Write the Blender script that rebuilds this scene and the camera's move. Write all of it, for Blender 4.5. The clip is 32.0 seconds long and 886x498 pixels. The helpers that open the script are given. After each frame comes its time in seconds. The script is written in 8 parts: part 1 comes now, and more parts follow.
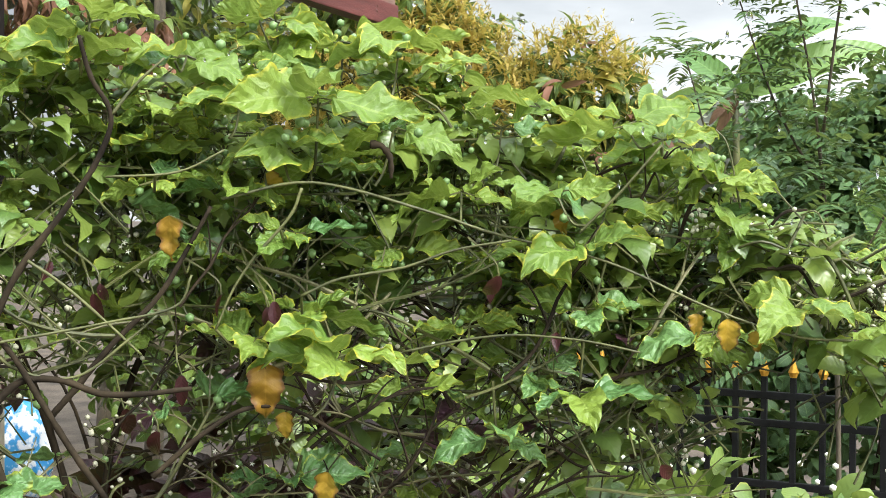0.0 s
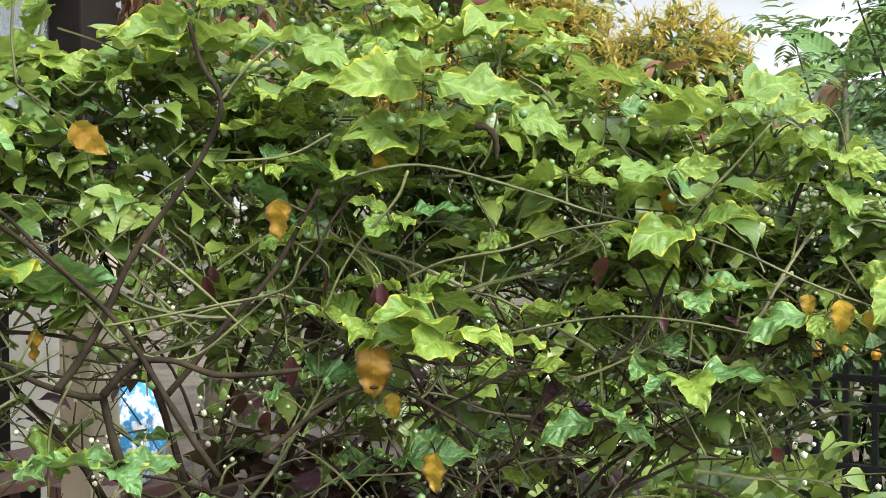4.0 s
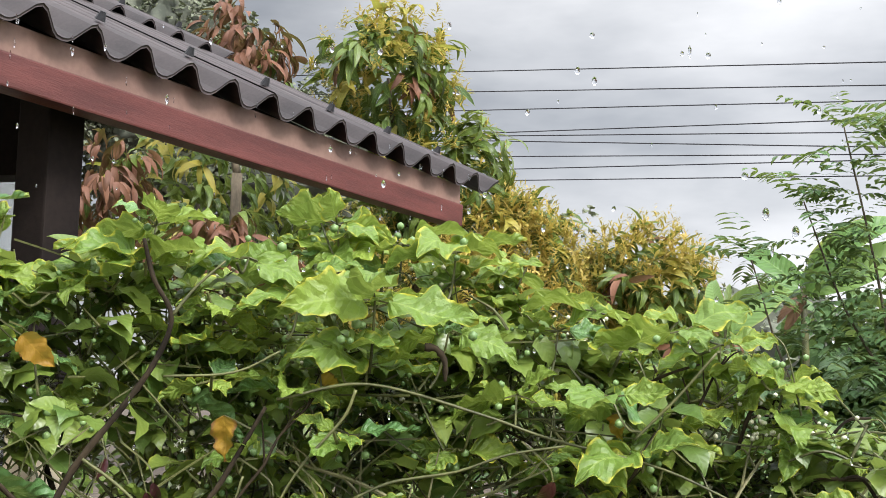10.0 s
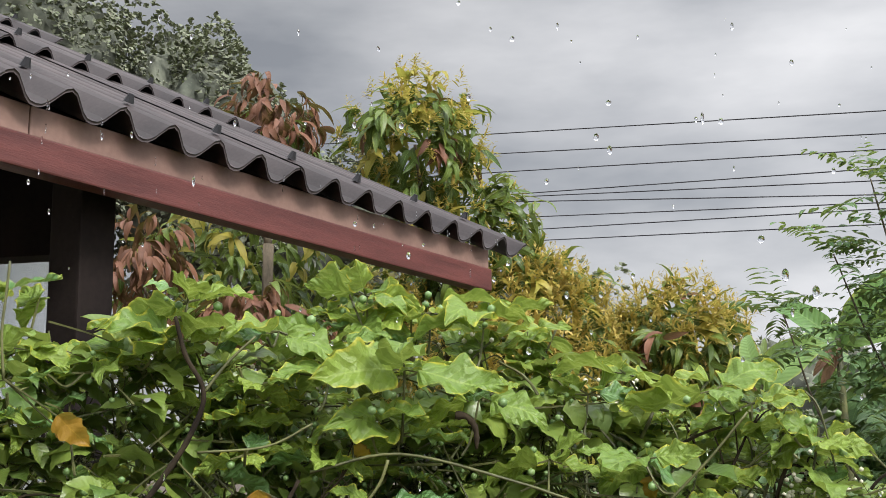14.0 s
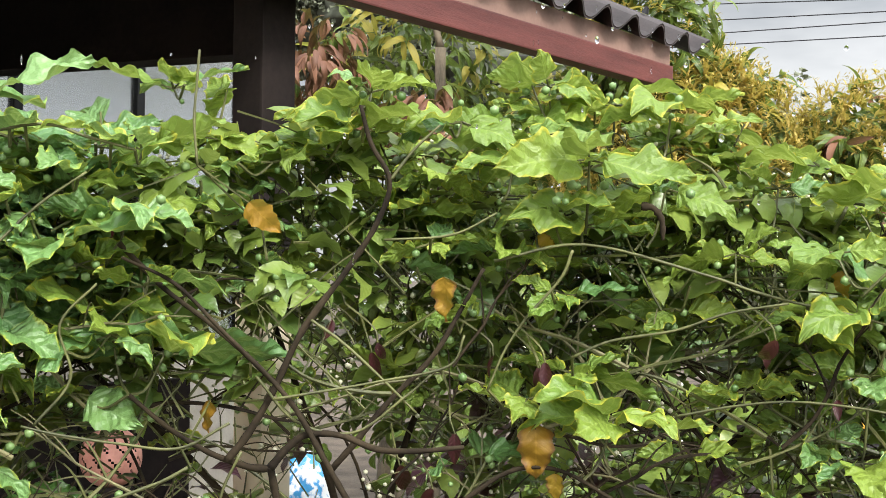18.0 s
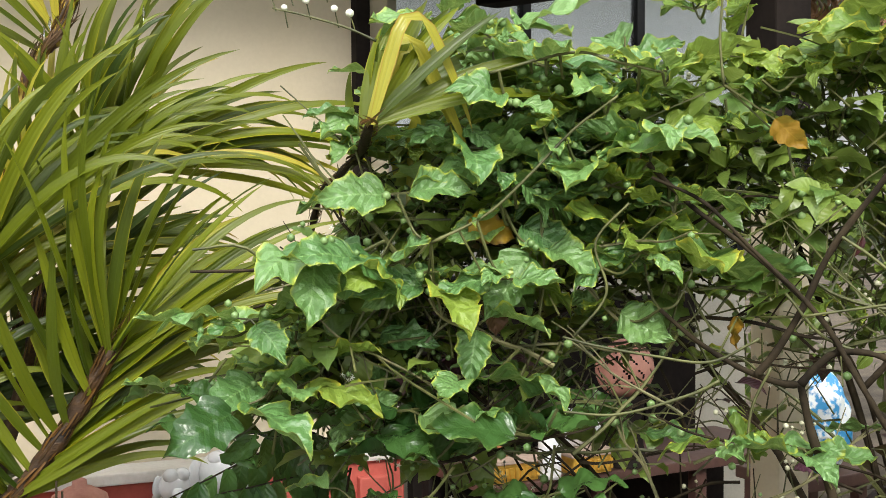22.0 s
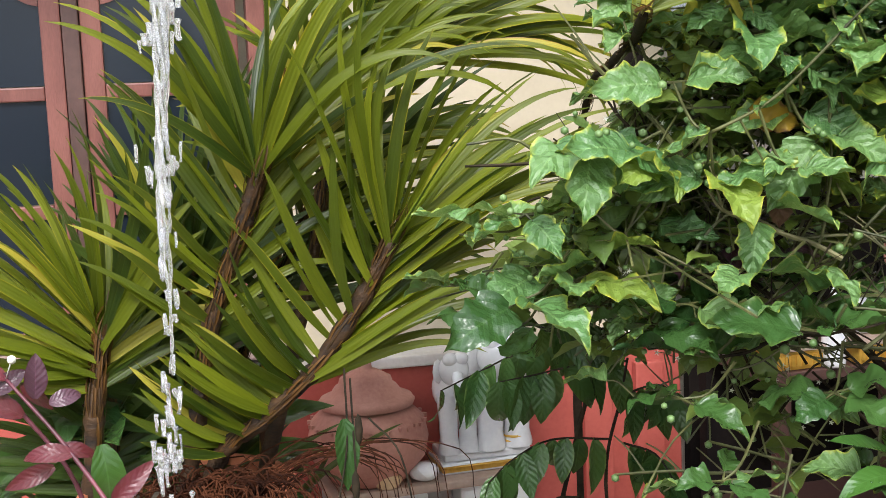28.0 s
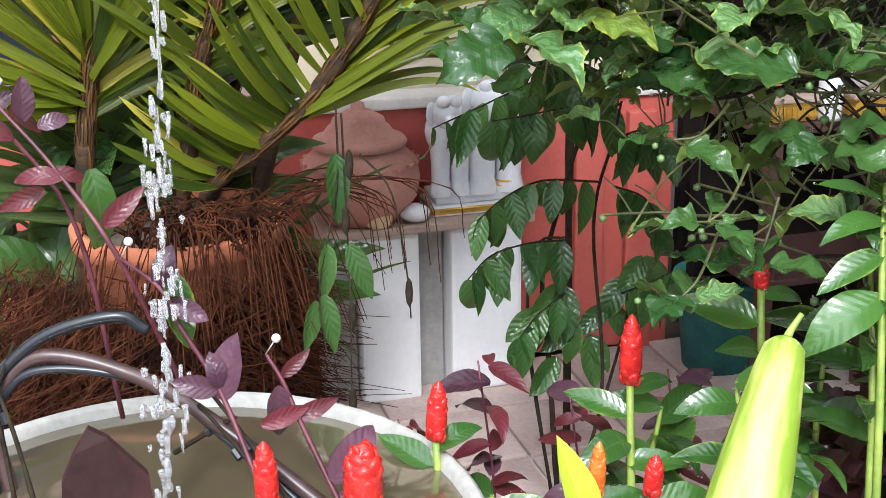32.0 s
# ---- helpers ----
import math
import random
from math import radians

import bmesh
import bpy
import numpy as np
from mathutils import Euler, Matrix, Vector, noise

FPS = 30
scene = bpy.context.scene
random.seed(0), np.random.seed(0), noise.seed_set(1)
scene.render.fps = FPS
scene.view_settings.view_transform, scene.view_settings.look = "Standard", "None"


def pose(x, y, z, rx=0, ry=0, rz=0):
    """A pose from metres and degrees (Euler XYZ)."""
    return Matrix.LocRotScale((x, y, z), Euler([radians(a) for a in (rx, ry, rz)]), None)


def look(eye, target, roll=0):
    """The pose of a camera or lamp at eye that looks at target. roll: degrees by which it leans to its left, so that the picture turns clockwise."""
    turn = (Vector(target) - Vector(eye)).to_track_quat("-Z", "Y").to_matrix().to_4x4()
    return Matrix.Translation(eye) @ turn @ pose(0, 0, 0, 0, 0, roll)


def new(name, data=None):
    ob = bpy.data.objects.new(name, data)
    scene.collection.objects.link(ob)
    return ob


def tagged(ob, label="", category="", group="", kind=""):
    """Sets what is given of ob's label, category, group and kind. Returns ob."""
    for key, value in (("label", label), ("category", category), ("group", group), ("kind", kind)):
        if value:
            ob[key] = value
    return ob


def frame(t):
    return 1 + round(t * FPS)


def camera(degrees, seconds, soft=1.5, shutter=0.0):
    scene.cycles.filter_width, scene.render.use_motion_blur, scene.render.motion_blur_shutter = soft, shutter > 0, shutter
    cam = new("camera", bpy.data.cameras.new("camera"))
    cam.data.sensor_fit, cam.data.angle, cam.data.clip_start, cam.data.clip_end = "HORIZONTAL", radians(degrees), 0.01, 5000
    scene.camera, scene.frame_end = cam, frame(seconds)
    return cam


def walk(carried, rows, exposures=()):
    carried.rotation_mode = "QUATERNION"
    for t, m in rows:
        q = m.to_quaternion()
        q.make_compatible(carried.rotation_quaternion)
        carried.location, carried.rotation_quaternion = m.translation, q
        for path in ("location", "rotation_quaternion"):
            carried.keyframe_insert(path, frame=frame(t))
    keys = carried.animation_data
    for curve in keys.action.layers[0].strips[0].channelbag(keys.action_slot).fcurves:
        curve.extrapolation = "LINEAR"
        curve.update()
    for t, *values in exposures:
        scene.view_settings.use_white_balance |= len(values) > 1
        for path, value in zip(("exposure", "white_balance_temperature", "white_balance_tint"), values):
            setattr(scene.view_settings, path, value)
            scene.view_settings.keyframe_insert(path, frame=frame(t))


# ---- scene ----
DEG = 38.37
EYE = Vector((0, 0, 1.6))
# seconds, turn to the left of +y, tilt, lean, and the hand's sway from the eye's place in millimetres
EXPOSURES = [(0, 0.97, 6250, 9), (4.5, 0.97, 6250, 9), (7, 1.0, 6250, 10), (9, 0.86, 6300, 12), (13, 0.5, 6400, 13), (16.5, 0.42, 6400, 13), (18, 0.98, 6500, 11), (20, 0.92, 6500, 8), (23, 0.6, 6700, 8.5), (28, 0.64, 6250, 12), (32, 0.76, 5900, 12.5)]
TURNS = [
    (0, -62.48, -1.19, 0.36, 33, 11, -10), (0.5, -61.93, -1.48, 0.13, 32, 8, -14), (1, -61.40, -1.70, 0.21, 31, 13, -13),
    (1.5, -60.81, -1.84, 0.20, 29, 15, -13), (2, -60.29, -1.74, 0.63, 30, 15, -13), (2.5, -59.89, -1.71, 0.54, 29, 16, -15),
    (3, -59.50, -1.78, 0.56, 29, 17, -14), (3.5, -59.09, -1.83, 0.42, 26, 19, -14), (4, -57.99, -1.85, -0.15, 28, 19, -16),
    (4.5, -56.40, -2.05, -0.36, 25, 19, -16), (6.5, -54.35, -0.46, -0.17, 42, 0, -8), (7, -56.05, 0.25, 0.16, 46, 1, -6),
    (7.5, -57.49, 1.35, 0.18, 47, -2, -4), (8, -58.64, 2.73, 0.65, 44, -7, 0), (8.5, -59.56, 3.96, 0.99, 41, -17, 4),
    (9, -60.10, 5.00, 1.27, 41, -21, 5), (9.5, -59.84, 6.15, 0.59, 39, -18, 7), (10, -59.17, 7.24, 1.32, 37, -15, 12),
    (10.5, -58.59, 8.03, 0.87, 32, -14, 11), (11, -58.50, 8.32, 0.90, 28, -15, 13), (11.5, -58.59, 8.53, 0.24, 30, -17, 13),
    (12, -58.39, 8.99, 0.33, 28, -20, 15), (12.5, -58.13, 9.46, 0.12, 26, -26, 16), (13, -57.90, 9.81, 0.44, 28, -33, 18),
    (13.5, -57.93, 9.98, -0.19, 26, -35, 19), (15.5, -56.91, 10.10, -0.04, 21, -34, 18), (16, -56.33, 9.51, 0.22, 23, -33, 17),
    (16.5, -55.29, 8.04, -0.10, 26, -31, 10), (17, -54.07, 5.73, 0.01, 30, -27, 4), (17.5, -52.46, 3.42, 0.18, 32, -17, -2),
    (18, -50.08, 1.44, 0.56, 31, 0, -8), (18.5, -46.98, 0.22, 0.59, 18, 10, -12), (19, -43.76, -0.66, 0.62, 16, 9, -9),
    (19.5, -41.29, -0.95, 0.64, 6, 7, -9), (20, -38.92, -1.24, 0.24, 3, 9, -10), (20.5, -36.65, -1.48, 0.20, -7, 9, -7),
    (21, -33.87, -1.85, 0.07, -16, 8, -6), (21.5, -30.90, -2.18, -0.15, -30, 4, -6), (22, -28.42, -2.39, -0.39, -39, 6, -4),
    (22.5, -26.03, -2.33, -0.94, -46, 6, -5), (23, -23.70, -2.32, -1.00, -52, -1, -3), (23.5, -21.88, -2.50, -1.10, -57, -7, -4),
    (24, -20.39, -2.70, -1.46, -60, -3, -4), (24.5, -19.49, -2.72, -1.68, -65, -2, -4), (25, -18.48, -3.02, -1.15, -67, -2, -4),
    (25.5, -17.43, -3.15, -1.93, -65, 2, -7), (27.5, -15.95, -5.90, -2.64, -42, 31, 20), (28, -16.19, -7.63, -2.46, -38, 31, 20),
    (28.5, -16.59, -9.26, -1.91, -39, 31, 19), (29, -16.66, -10.91, -1.43, -38, 32, 10), (29.5, -16.52, -12.73, -1.40, -38, 36, 6),
    (30, -16.43, -14.37, -1.15, -38, 33, 1), (30.5, -16.34, -15.93, -0.91, -34, 32, -4), (31, -16.42, -17.44, -1.31, -30, 34, -9),
    (31.5, -16.36, -18.24, -0.78, -31, 34, -8), (32, -16.05, -18.68, -0.89, -30, 36, -12),
]


def aim(turn, tilt, lean, sway):
    a, b = radians(turn), radians(tilt)
    at = EYE + Vector(sway) / 1000
    ahead = Vector((-math.sin(a) * math.cos(b), math.cos(a) * math.cos(b), math.sin(b)))
    return look(at, at + ahead, lean)


cam = camera(DEG, 32.0, soft=0.6)
walk(cam, [(t, aim(a, b, c, sway)) for t, a, b, c, *sway in TURNS], EXPOSURES)

# ---- light ----
world = bpy.data.worlds.new("sky")
scene.world = world
world.use_nodes = True
SUN_TURN, SUN_UP = radians(158), radians(44)


def build_sky():
    nt = world.node_tree
    nt.nodes.clear()
    add = nt.nodes.new
    out, bg, sky = add("ShaderNodeOutputWorld"), add("ShaderNodeBackground"), add("ShaderNodeTexSky")
    sky.sky_type, sky.sun_disc, sky.sun_elevation, sky.sun_rotation = "NISHITA", False, SUN_UP, -SUN_TURN
    sky.air_density, sky.dust_density = 1.0, 3.0
    co, mp, no, ramp = add("ShaderNodeTexCoord"), add("ShaderNodeMapping"), add("ShaderNodeTexNoise"), add("ShaderNodeValToRGB")
    mp.inputs["Scale"].default_value = (1.6, 1.6, 5.0)
    no.inputs["Scale"].default_value, no.inputs["Detail"].default_value, no.inputs["Roughness"].default_value = 1.5, 6.0, 0.52
    ramp.color_ramp.elements[0].position, ramp.color_ramp.elements[0].color = 0.34, (3.7, 3.95, 4.2, 1)
    ramp.color_ramp.elements[1].position, ramp.color_ramp.elements[1].color = 0.68, (9.4, 9.5, 9.4, 1)
    mix = add("ShaderNodeMix")
    mix.data_type = "RGBA"
    mix.inputs["Factor"].default_value = 0.93
    nt.links.new(co.outputs["Generated"], mp.inputs["Vector"])
    nt.links.new(mp.outputs["Vector"], no.inputs["Vector"])
    nt.links.new(no.outputs["Fac"], ramp.inputs["Fac"])
    nt.links.new(sky.outputs["Color"], mix.inputs["A"])
    nt.links.new(ramp.outputs["Color"], mix.inputs["B"])
    # an overcast sky is brighter overhead than towards the horizon
    sep, rise, lit = add("ShaderNodeSeparateXYZ"), add("ShaderNodeMapRange"), add("ShaderNodeVectorMath")
    rise.inputs["From Min"].default_value, rise.inputs["From Max"].default_value = 0.42, 0.95
    rise.inputs["To Min"].default_value, rise.inputs["To Max"].default_value = 0.5, 2.3
    lit.operation = "SCALE"
    # and brightest round the veiled sun
    dot, glow, sq, both = add("ShaderNodeVectorMath"), add("ShaderNodeMapRange"), add("ShaderNodeMath"), add("ShaderNodeMath")
    dot.operation, sq.operation, both.operation = "DOT_PRODUCT", "POWER", "ADD"
    dot.inputs[1].default_value = (-math.sin(SUN_TURN) * math.cos(SUN_UP), math.cos(SUN_TURN) * math.cos(SUN_UP), math.sin(SUN_UP))
    glow.inputs["From Min"].default_value, glow.inputs["From Max"].default_value, glow.inputs["To Max"].default_value = 0.0, 1.0, 1.0
    sq.inputs[1].default_value = 2.0
    nt.links.new(co.outputs["Generated"], dot.inputs[0])
    nt.links.new(dot.outputs["Value"], glow.inputs["Value"])
    nt.links.new(glow.outputs["Result"], sq.inputs[0])
    gain = add("ShaderNodeMath")
    gain.operation = "MULTIPLY"
    gain.inputs[1].default_value = 2.2
    nt.links.new(sq.outputs[0], gain.inputs[0])
    nt.links.new(gain.outputs[0], both.inputs[0])
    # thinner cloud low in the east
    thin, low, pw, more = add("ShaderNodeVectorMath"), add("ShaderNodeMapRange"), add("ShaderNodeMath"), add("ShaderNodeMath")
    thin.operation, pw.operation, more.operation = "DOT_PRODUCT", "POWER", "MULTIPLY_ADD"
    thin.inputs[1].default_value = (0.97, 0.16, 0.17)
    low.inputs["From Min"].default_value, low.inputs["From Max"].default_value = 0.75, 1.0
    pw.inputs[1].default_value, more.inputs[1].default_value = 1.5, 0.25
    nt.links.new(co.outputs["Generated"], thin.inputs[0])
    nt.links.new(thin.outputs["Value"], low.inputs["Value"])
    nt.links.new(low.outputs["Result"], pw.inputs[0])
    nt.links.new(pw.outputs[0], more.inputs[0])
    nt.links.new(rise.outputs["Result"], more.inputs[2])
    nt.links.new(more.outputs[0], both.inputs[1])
    nt.links.new(co.outputs["Generated"], sep.inputs["Vector"])
    nt.links.new(sep.outputs["Z"], rise.inputs["Value"])
    nt.links.new(mix.outputs["Result"], lit.inputs[0])
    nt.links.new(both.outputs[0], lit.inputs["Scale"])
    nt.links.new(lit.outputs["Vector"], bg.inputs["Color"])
    bg.inputs["Strength"].default_value = 0.1
    nt.links.new(bg.outputs["Background"], out.inputs["Surface"])


build_sky()
sun = new("sun", bpy.data.lights.new("sun", "SUN"))
sun.data.energy, sun.data.angle, sun.data.color = 2.6, radians(16), (1.0, 0.97, 0.92)
sun.matrix_world = look((0, 0, 0), (math.sin(SUN_TURN) * math.cos(SUN_UP), -math.cos(SUN_TURN) * math.cos(SUN_UP), -math.sin(SUN_UP)))


# ---- materials ----
def material(name):
    m = bpy.data.materials.new(name)
    m.use_nodes = True
    nt = m.node_tree
    return m, nt, nt.nodes.new, nt.links.new, nt.nodes["Principled BSDF"]


def surface(name, dark, light, rough=0.7, scale=6.0, bump=0.2, fine=60.0, metal=0.0, stain=0.35, stretch=(1, 1, 1), vary=0.0, coords="Object", spec=0.5):
    """A plain surface: two colours mixed by stains, fine grain, relief; vary: how far single pieces differ."""
    m, nt, add, link, p = material(name)
    co, mp = add("ShaderNodeTexCoord"), add("ShaderNodeMapping")
    mp.inputs["Scale"].default_value = stretch
    big, small = add("ShaderNodeTexNoise"), add("ShaderNodeTexNoise")
    big.inputs["Scale"].default_value, big.inputs["Detail"].default_value = scale, 5
    small.inputs["Scale"].default_value, small.inputs["Detail"].default_value = fine, 3
    link(co.outputs[coords], mp.inputs["Vector"])
    link(mp.outputs["Vector"], big.inputs["Vector"])
    link(mp.outputs["Vector"], small.inputs["Vector"])
    ramp = add("ShaderNodeValToRGB")
    ramp.color_ramp.elements[0].position, ramp.color_ramp.elements[0].color = 0.5 - stain / 2, (*dark, 1)
    ramp.color_ramp.elements[1].position, ramp.color_ramp.elements[1].color = 0.5 + stain / 2, (*light, 1)
    sum_ = add("ShaderNodeMath")
    sum_.operation = "MULTIPLY_ADD"
    sum_.inputs[1].default_value = 0.35
    link(small.outputs["Fac"], sum_.inputs[0])
    less = add("ShaderNodeMath")
    less.operation = "SUBTRACT"
    less.inputs[1].default_value = 0.175
    link(big.outputs["Fac"], less.inputs[0])
    link(less.outputs[0], sum_.inputs[2])
    link(sum_.outputs[0], ramp.inputs["Fac"])
    colour = ramp.outputs["Color"]
    if vary:
        info, hsv, rng = add("ShaderNodeObjectInfo"), add("ShaderNodeHueSaturation"), add("ShaderNodeMapRange")
        rng.inputs["To Min"].default_value, rng.inputs["To Max"].default_value = 1 - vary, 1 + vary
        link(info.outputs["Random"], rng.inputs["Value"])
        link(rng.outputs["Result"], hsv.inputs["Value"])
        link(colour, hsv.inputs["Color"])
        colour = hsv.outputs["Color"]
    link(colour, p.inputs["Base Color"])
    p.inputs["Roughness"].default_value, p.inputs["Metallic"].default_value, p.inputs["Specular IOR Level"].default_value = rough, metal, spec
    if bump:
        bp = add("ShaderNodeBump")
        bp.inputs["Strength"].default_value, bp.inputs["Distance"].default_value = bump, 0.01
        link(sum_.outputs[0], bp.inputs["Height"])
        link(bp.outputs["Normal"], p.inputs["Normal"])
    return m


def leaf_material(name, base, light, edge, edge_share=0.5, vein=(0.25, 0.4, 0.12), gloss=0.38, translucent=0.35, per="object", veins=7.0, edge_wide=0.16, relief=0.35, spots=0.0, wet=0.35):
    """A leaf: UV runs across (0.5 the midrib) and along the blade. Pale veins, and on a share of the leaves a paler, yellowing margin."""
    m, nt, add, link, p = material(name)
    uv, sep = add("ShaderNodeUVMap"), add("ShaderNodeSeparateXYZ")
    link(uv.outputs["UV"], sep.inputs["Vector"])

    def calc(op, a, b=None, c=None):
        n = add("ShaderNodeMath")
        n.operation = op
        for k, v in enumerate((a, b, c)):
            if v is None:
                continue
            if isinstance(v, (int, float)):
                n.inputs[k].default_value = v
            else:
                link(v, n.inputs[k])
        return n.outputs[0]

    def mixc(fac, a, b):
        n = add("ShaderNodeMix")
        n.data_type = "RGBA"
        if isinstance(fac, (int, float)):
            n.inputs["Factor"].default_value = fac
        else:
            link(fac, n.inputs["Factor"])
        for s, v in (("A", a), ("B", b)):
            if isinstance(v, tuple):
                n.inputs[s].default_value = (*v, 1)
            else:
                link(v, n.inputs[s])
        return n.outputs["Result"]

    if per == "object":
        rnd = add("ShaderNodeObjectInfo").outputs["Random"]
    else:
        rnd = add("ShaderNodeNewGeometry").outputs["Random Per Island"]
    rnd2 = calc("FRACT", calc("MULTIPLY", rnd, 37.7))
    rnd3 = calc("FRACT", calc("MULTIPLY", rnd, 91.3))
    side = calc("MULTIPLY", calc("ABSOLUTE", calc("SUBTRACT", sep.outputs["X"], 0.5)), 2.0)
    co = add("ShaderNodeTexCoord")
    no, fine = add("ShaderNodeTexNoise"), add("ShaderNodeTexNoise")
    no.inputs["Scale"].default_value, no.inputs["Detail"].default_value = (8.0 if per == "object" else 30.0), 4
    fine.inputs["Scale"].default_value, fine.inputs["Detail"].default_value = (26.0 if per == "object" else 160.0), 2
    link(co.outputs["Object"], no.inputs["Vector"])
    link(co.outputs["Object"], fine.inputs["Vector"])
    # side veins run forward from the midrib
    wave = calc("SUBTRACT", calc("MULTIPLY", sep.outputs["Y"], veins), calc("MULTIPLY", side, 1.6))
    tri = calc("ABSOLUTE", calc("SUBTRACT", calc("FRACT", wave), 0.5))
    sidev = calc("GREATER_THAN", tri, 0.455)
    mid = calc("LESS_THAN", side, 0.05)
    v_all = calc("MAXIMUM", calc("MULTIPLY", sidev, 0.55), mid)
    col = mixc(rnd2, base, light)
    patch = calc("MULTIPLY", calc("SUBTRACT", no.outputs["Fac"], 0.42), 2.2)
    cl = calc("MINIMUM", calc("MAXIMUM", patch, 0.0), 1.0)
    col = mixc(calc("MULTIPLY", cl, 0.22), col, light)
    col = mixc(calc("MULTIPLY", v_all, 0.5), col, vein)
    if edge_share > 0:
        has = calc("LESS_THAN", rnd3, edge_share)
        near = calc("ADD", calc("MAXIMUM", side, calc("MULTIPLY", calc("ABSOLUTE", calc("SUBTRACT", sep.outputs["Y"], 0.45)), 1.75)), calc("MULTIPLY", calc("SUBTRACT", no.outputs["Fac"], 0.5), 0.55))
        fac = calc("MINIMUM", calc("MAXIMUM", calc("DIVIDE", calc("SUBTRACT", near, 1.0 - edge_wide), 0.22), 0.0), 1.0)
        col = mixc(calc("MULTIPLY", fac, has), col, edge)
    if spots:
        dot = calc("GREATER_THAN", fine.outputs["Fac"], 0.66)
        col = mixc(calc("MULTIPLY", dot, spots), col, (0.5, 0.55, 0.5))
    link(col, p.inputs["Base Color"])
    p.inputs["Roughness"].default_value = gloss
    p.inputs["Specular IOR Level"].default_value = wet
    bp = add("ShaderNodeBump")
    bp.inputs["Strength"].default_value, bp.inputs["Distance"].default_value = relief, (0.03 if per == "object" else 0.005)
    hgt = calc("ADD", calc("MULTIPLY", tri, -0.35), calc("MULTIPLY", no.outputs["Fac"], 0.5))
    link(hgt, bp.inputs["Height"])
    link(bp.outputs["Normal"], p.inputs["Normal"])
    tr, ms = add("ShaderNodeBsdfTranslucent"), add("ShaderNodeMixShader")
    lit = mixc(0.5, col, (0.42, 0.5, 0.10))
    link(lit, tr.inputs["Color"])
    link(bp.outputs["Normal"], tr.inputs["Normal"])
    ms.inputs["Fac"].default_value = translucent
    link(p.outputs["BSDF"], ms.inputs[1])
    link(tr.outputs["BSDF"], ms.inputs[2])
    link(ms.outputs["Shader"], nt.nodes["Material Output"].inputs["Surface"])
    return m


def glass_material(name, colour, rough=0.03, through_=1.0, ior=1.45):
    m, nt, add, link, p = material(name)
    p.inputs["Base Color"].default_value = (*colour, 1)
    p.inputs["Roughness"].default_value, p.inputs["IOR"].default_value = rough, ior
    p.inputs["Transmission Weight"].default_value = through_
    return m


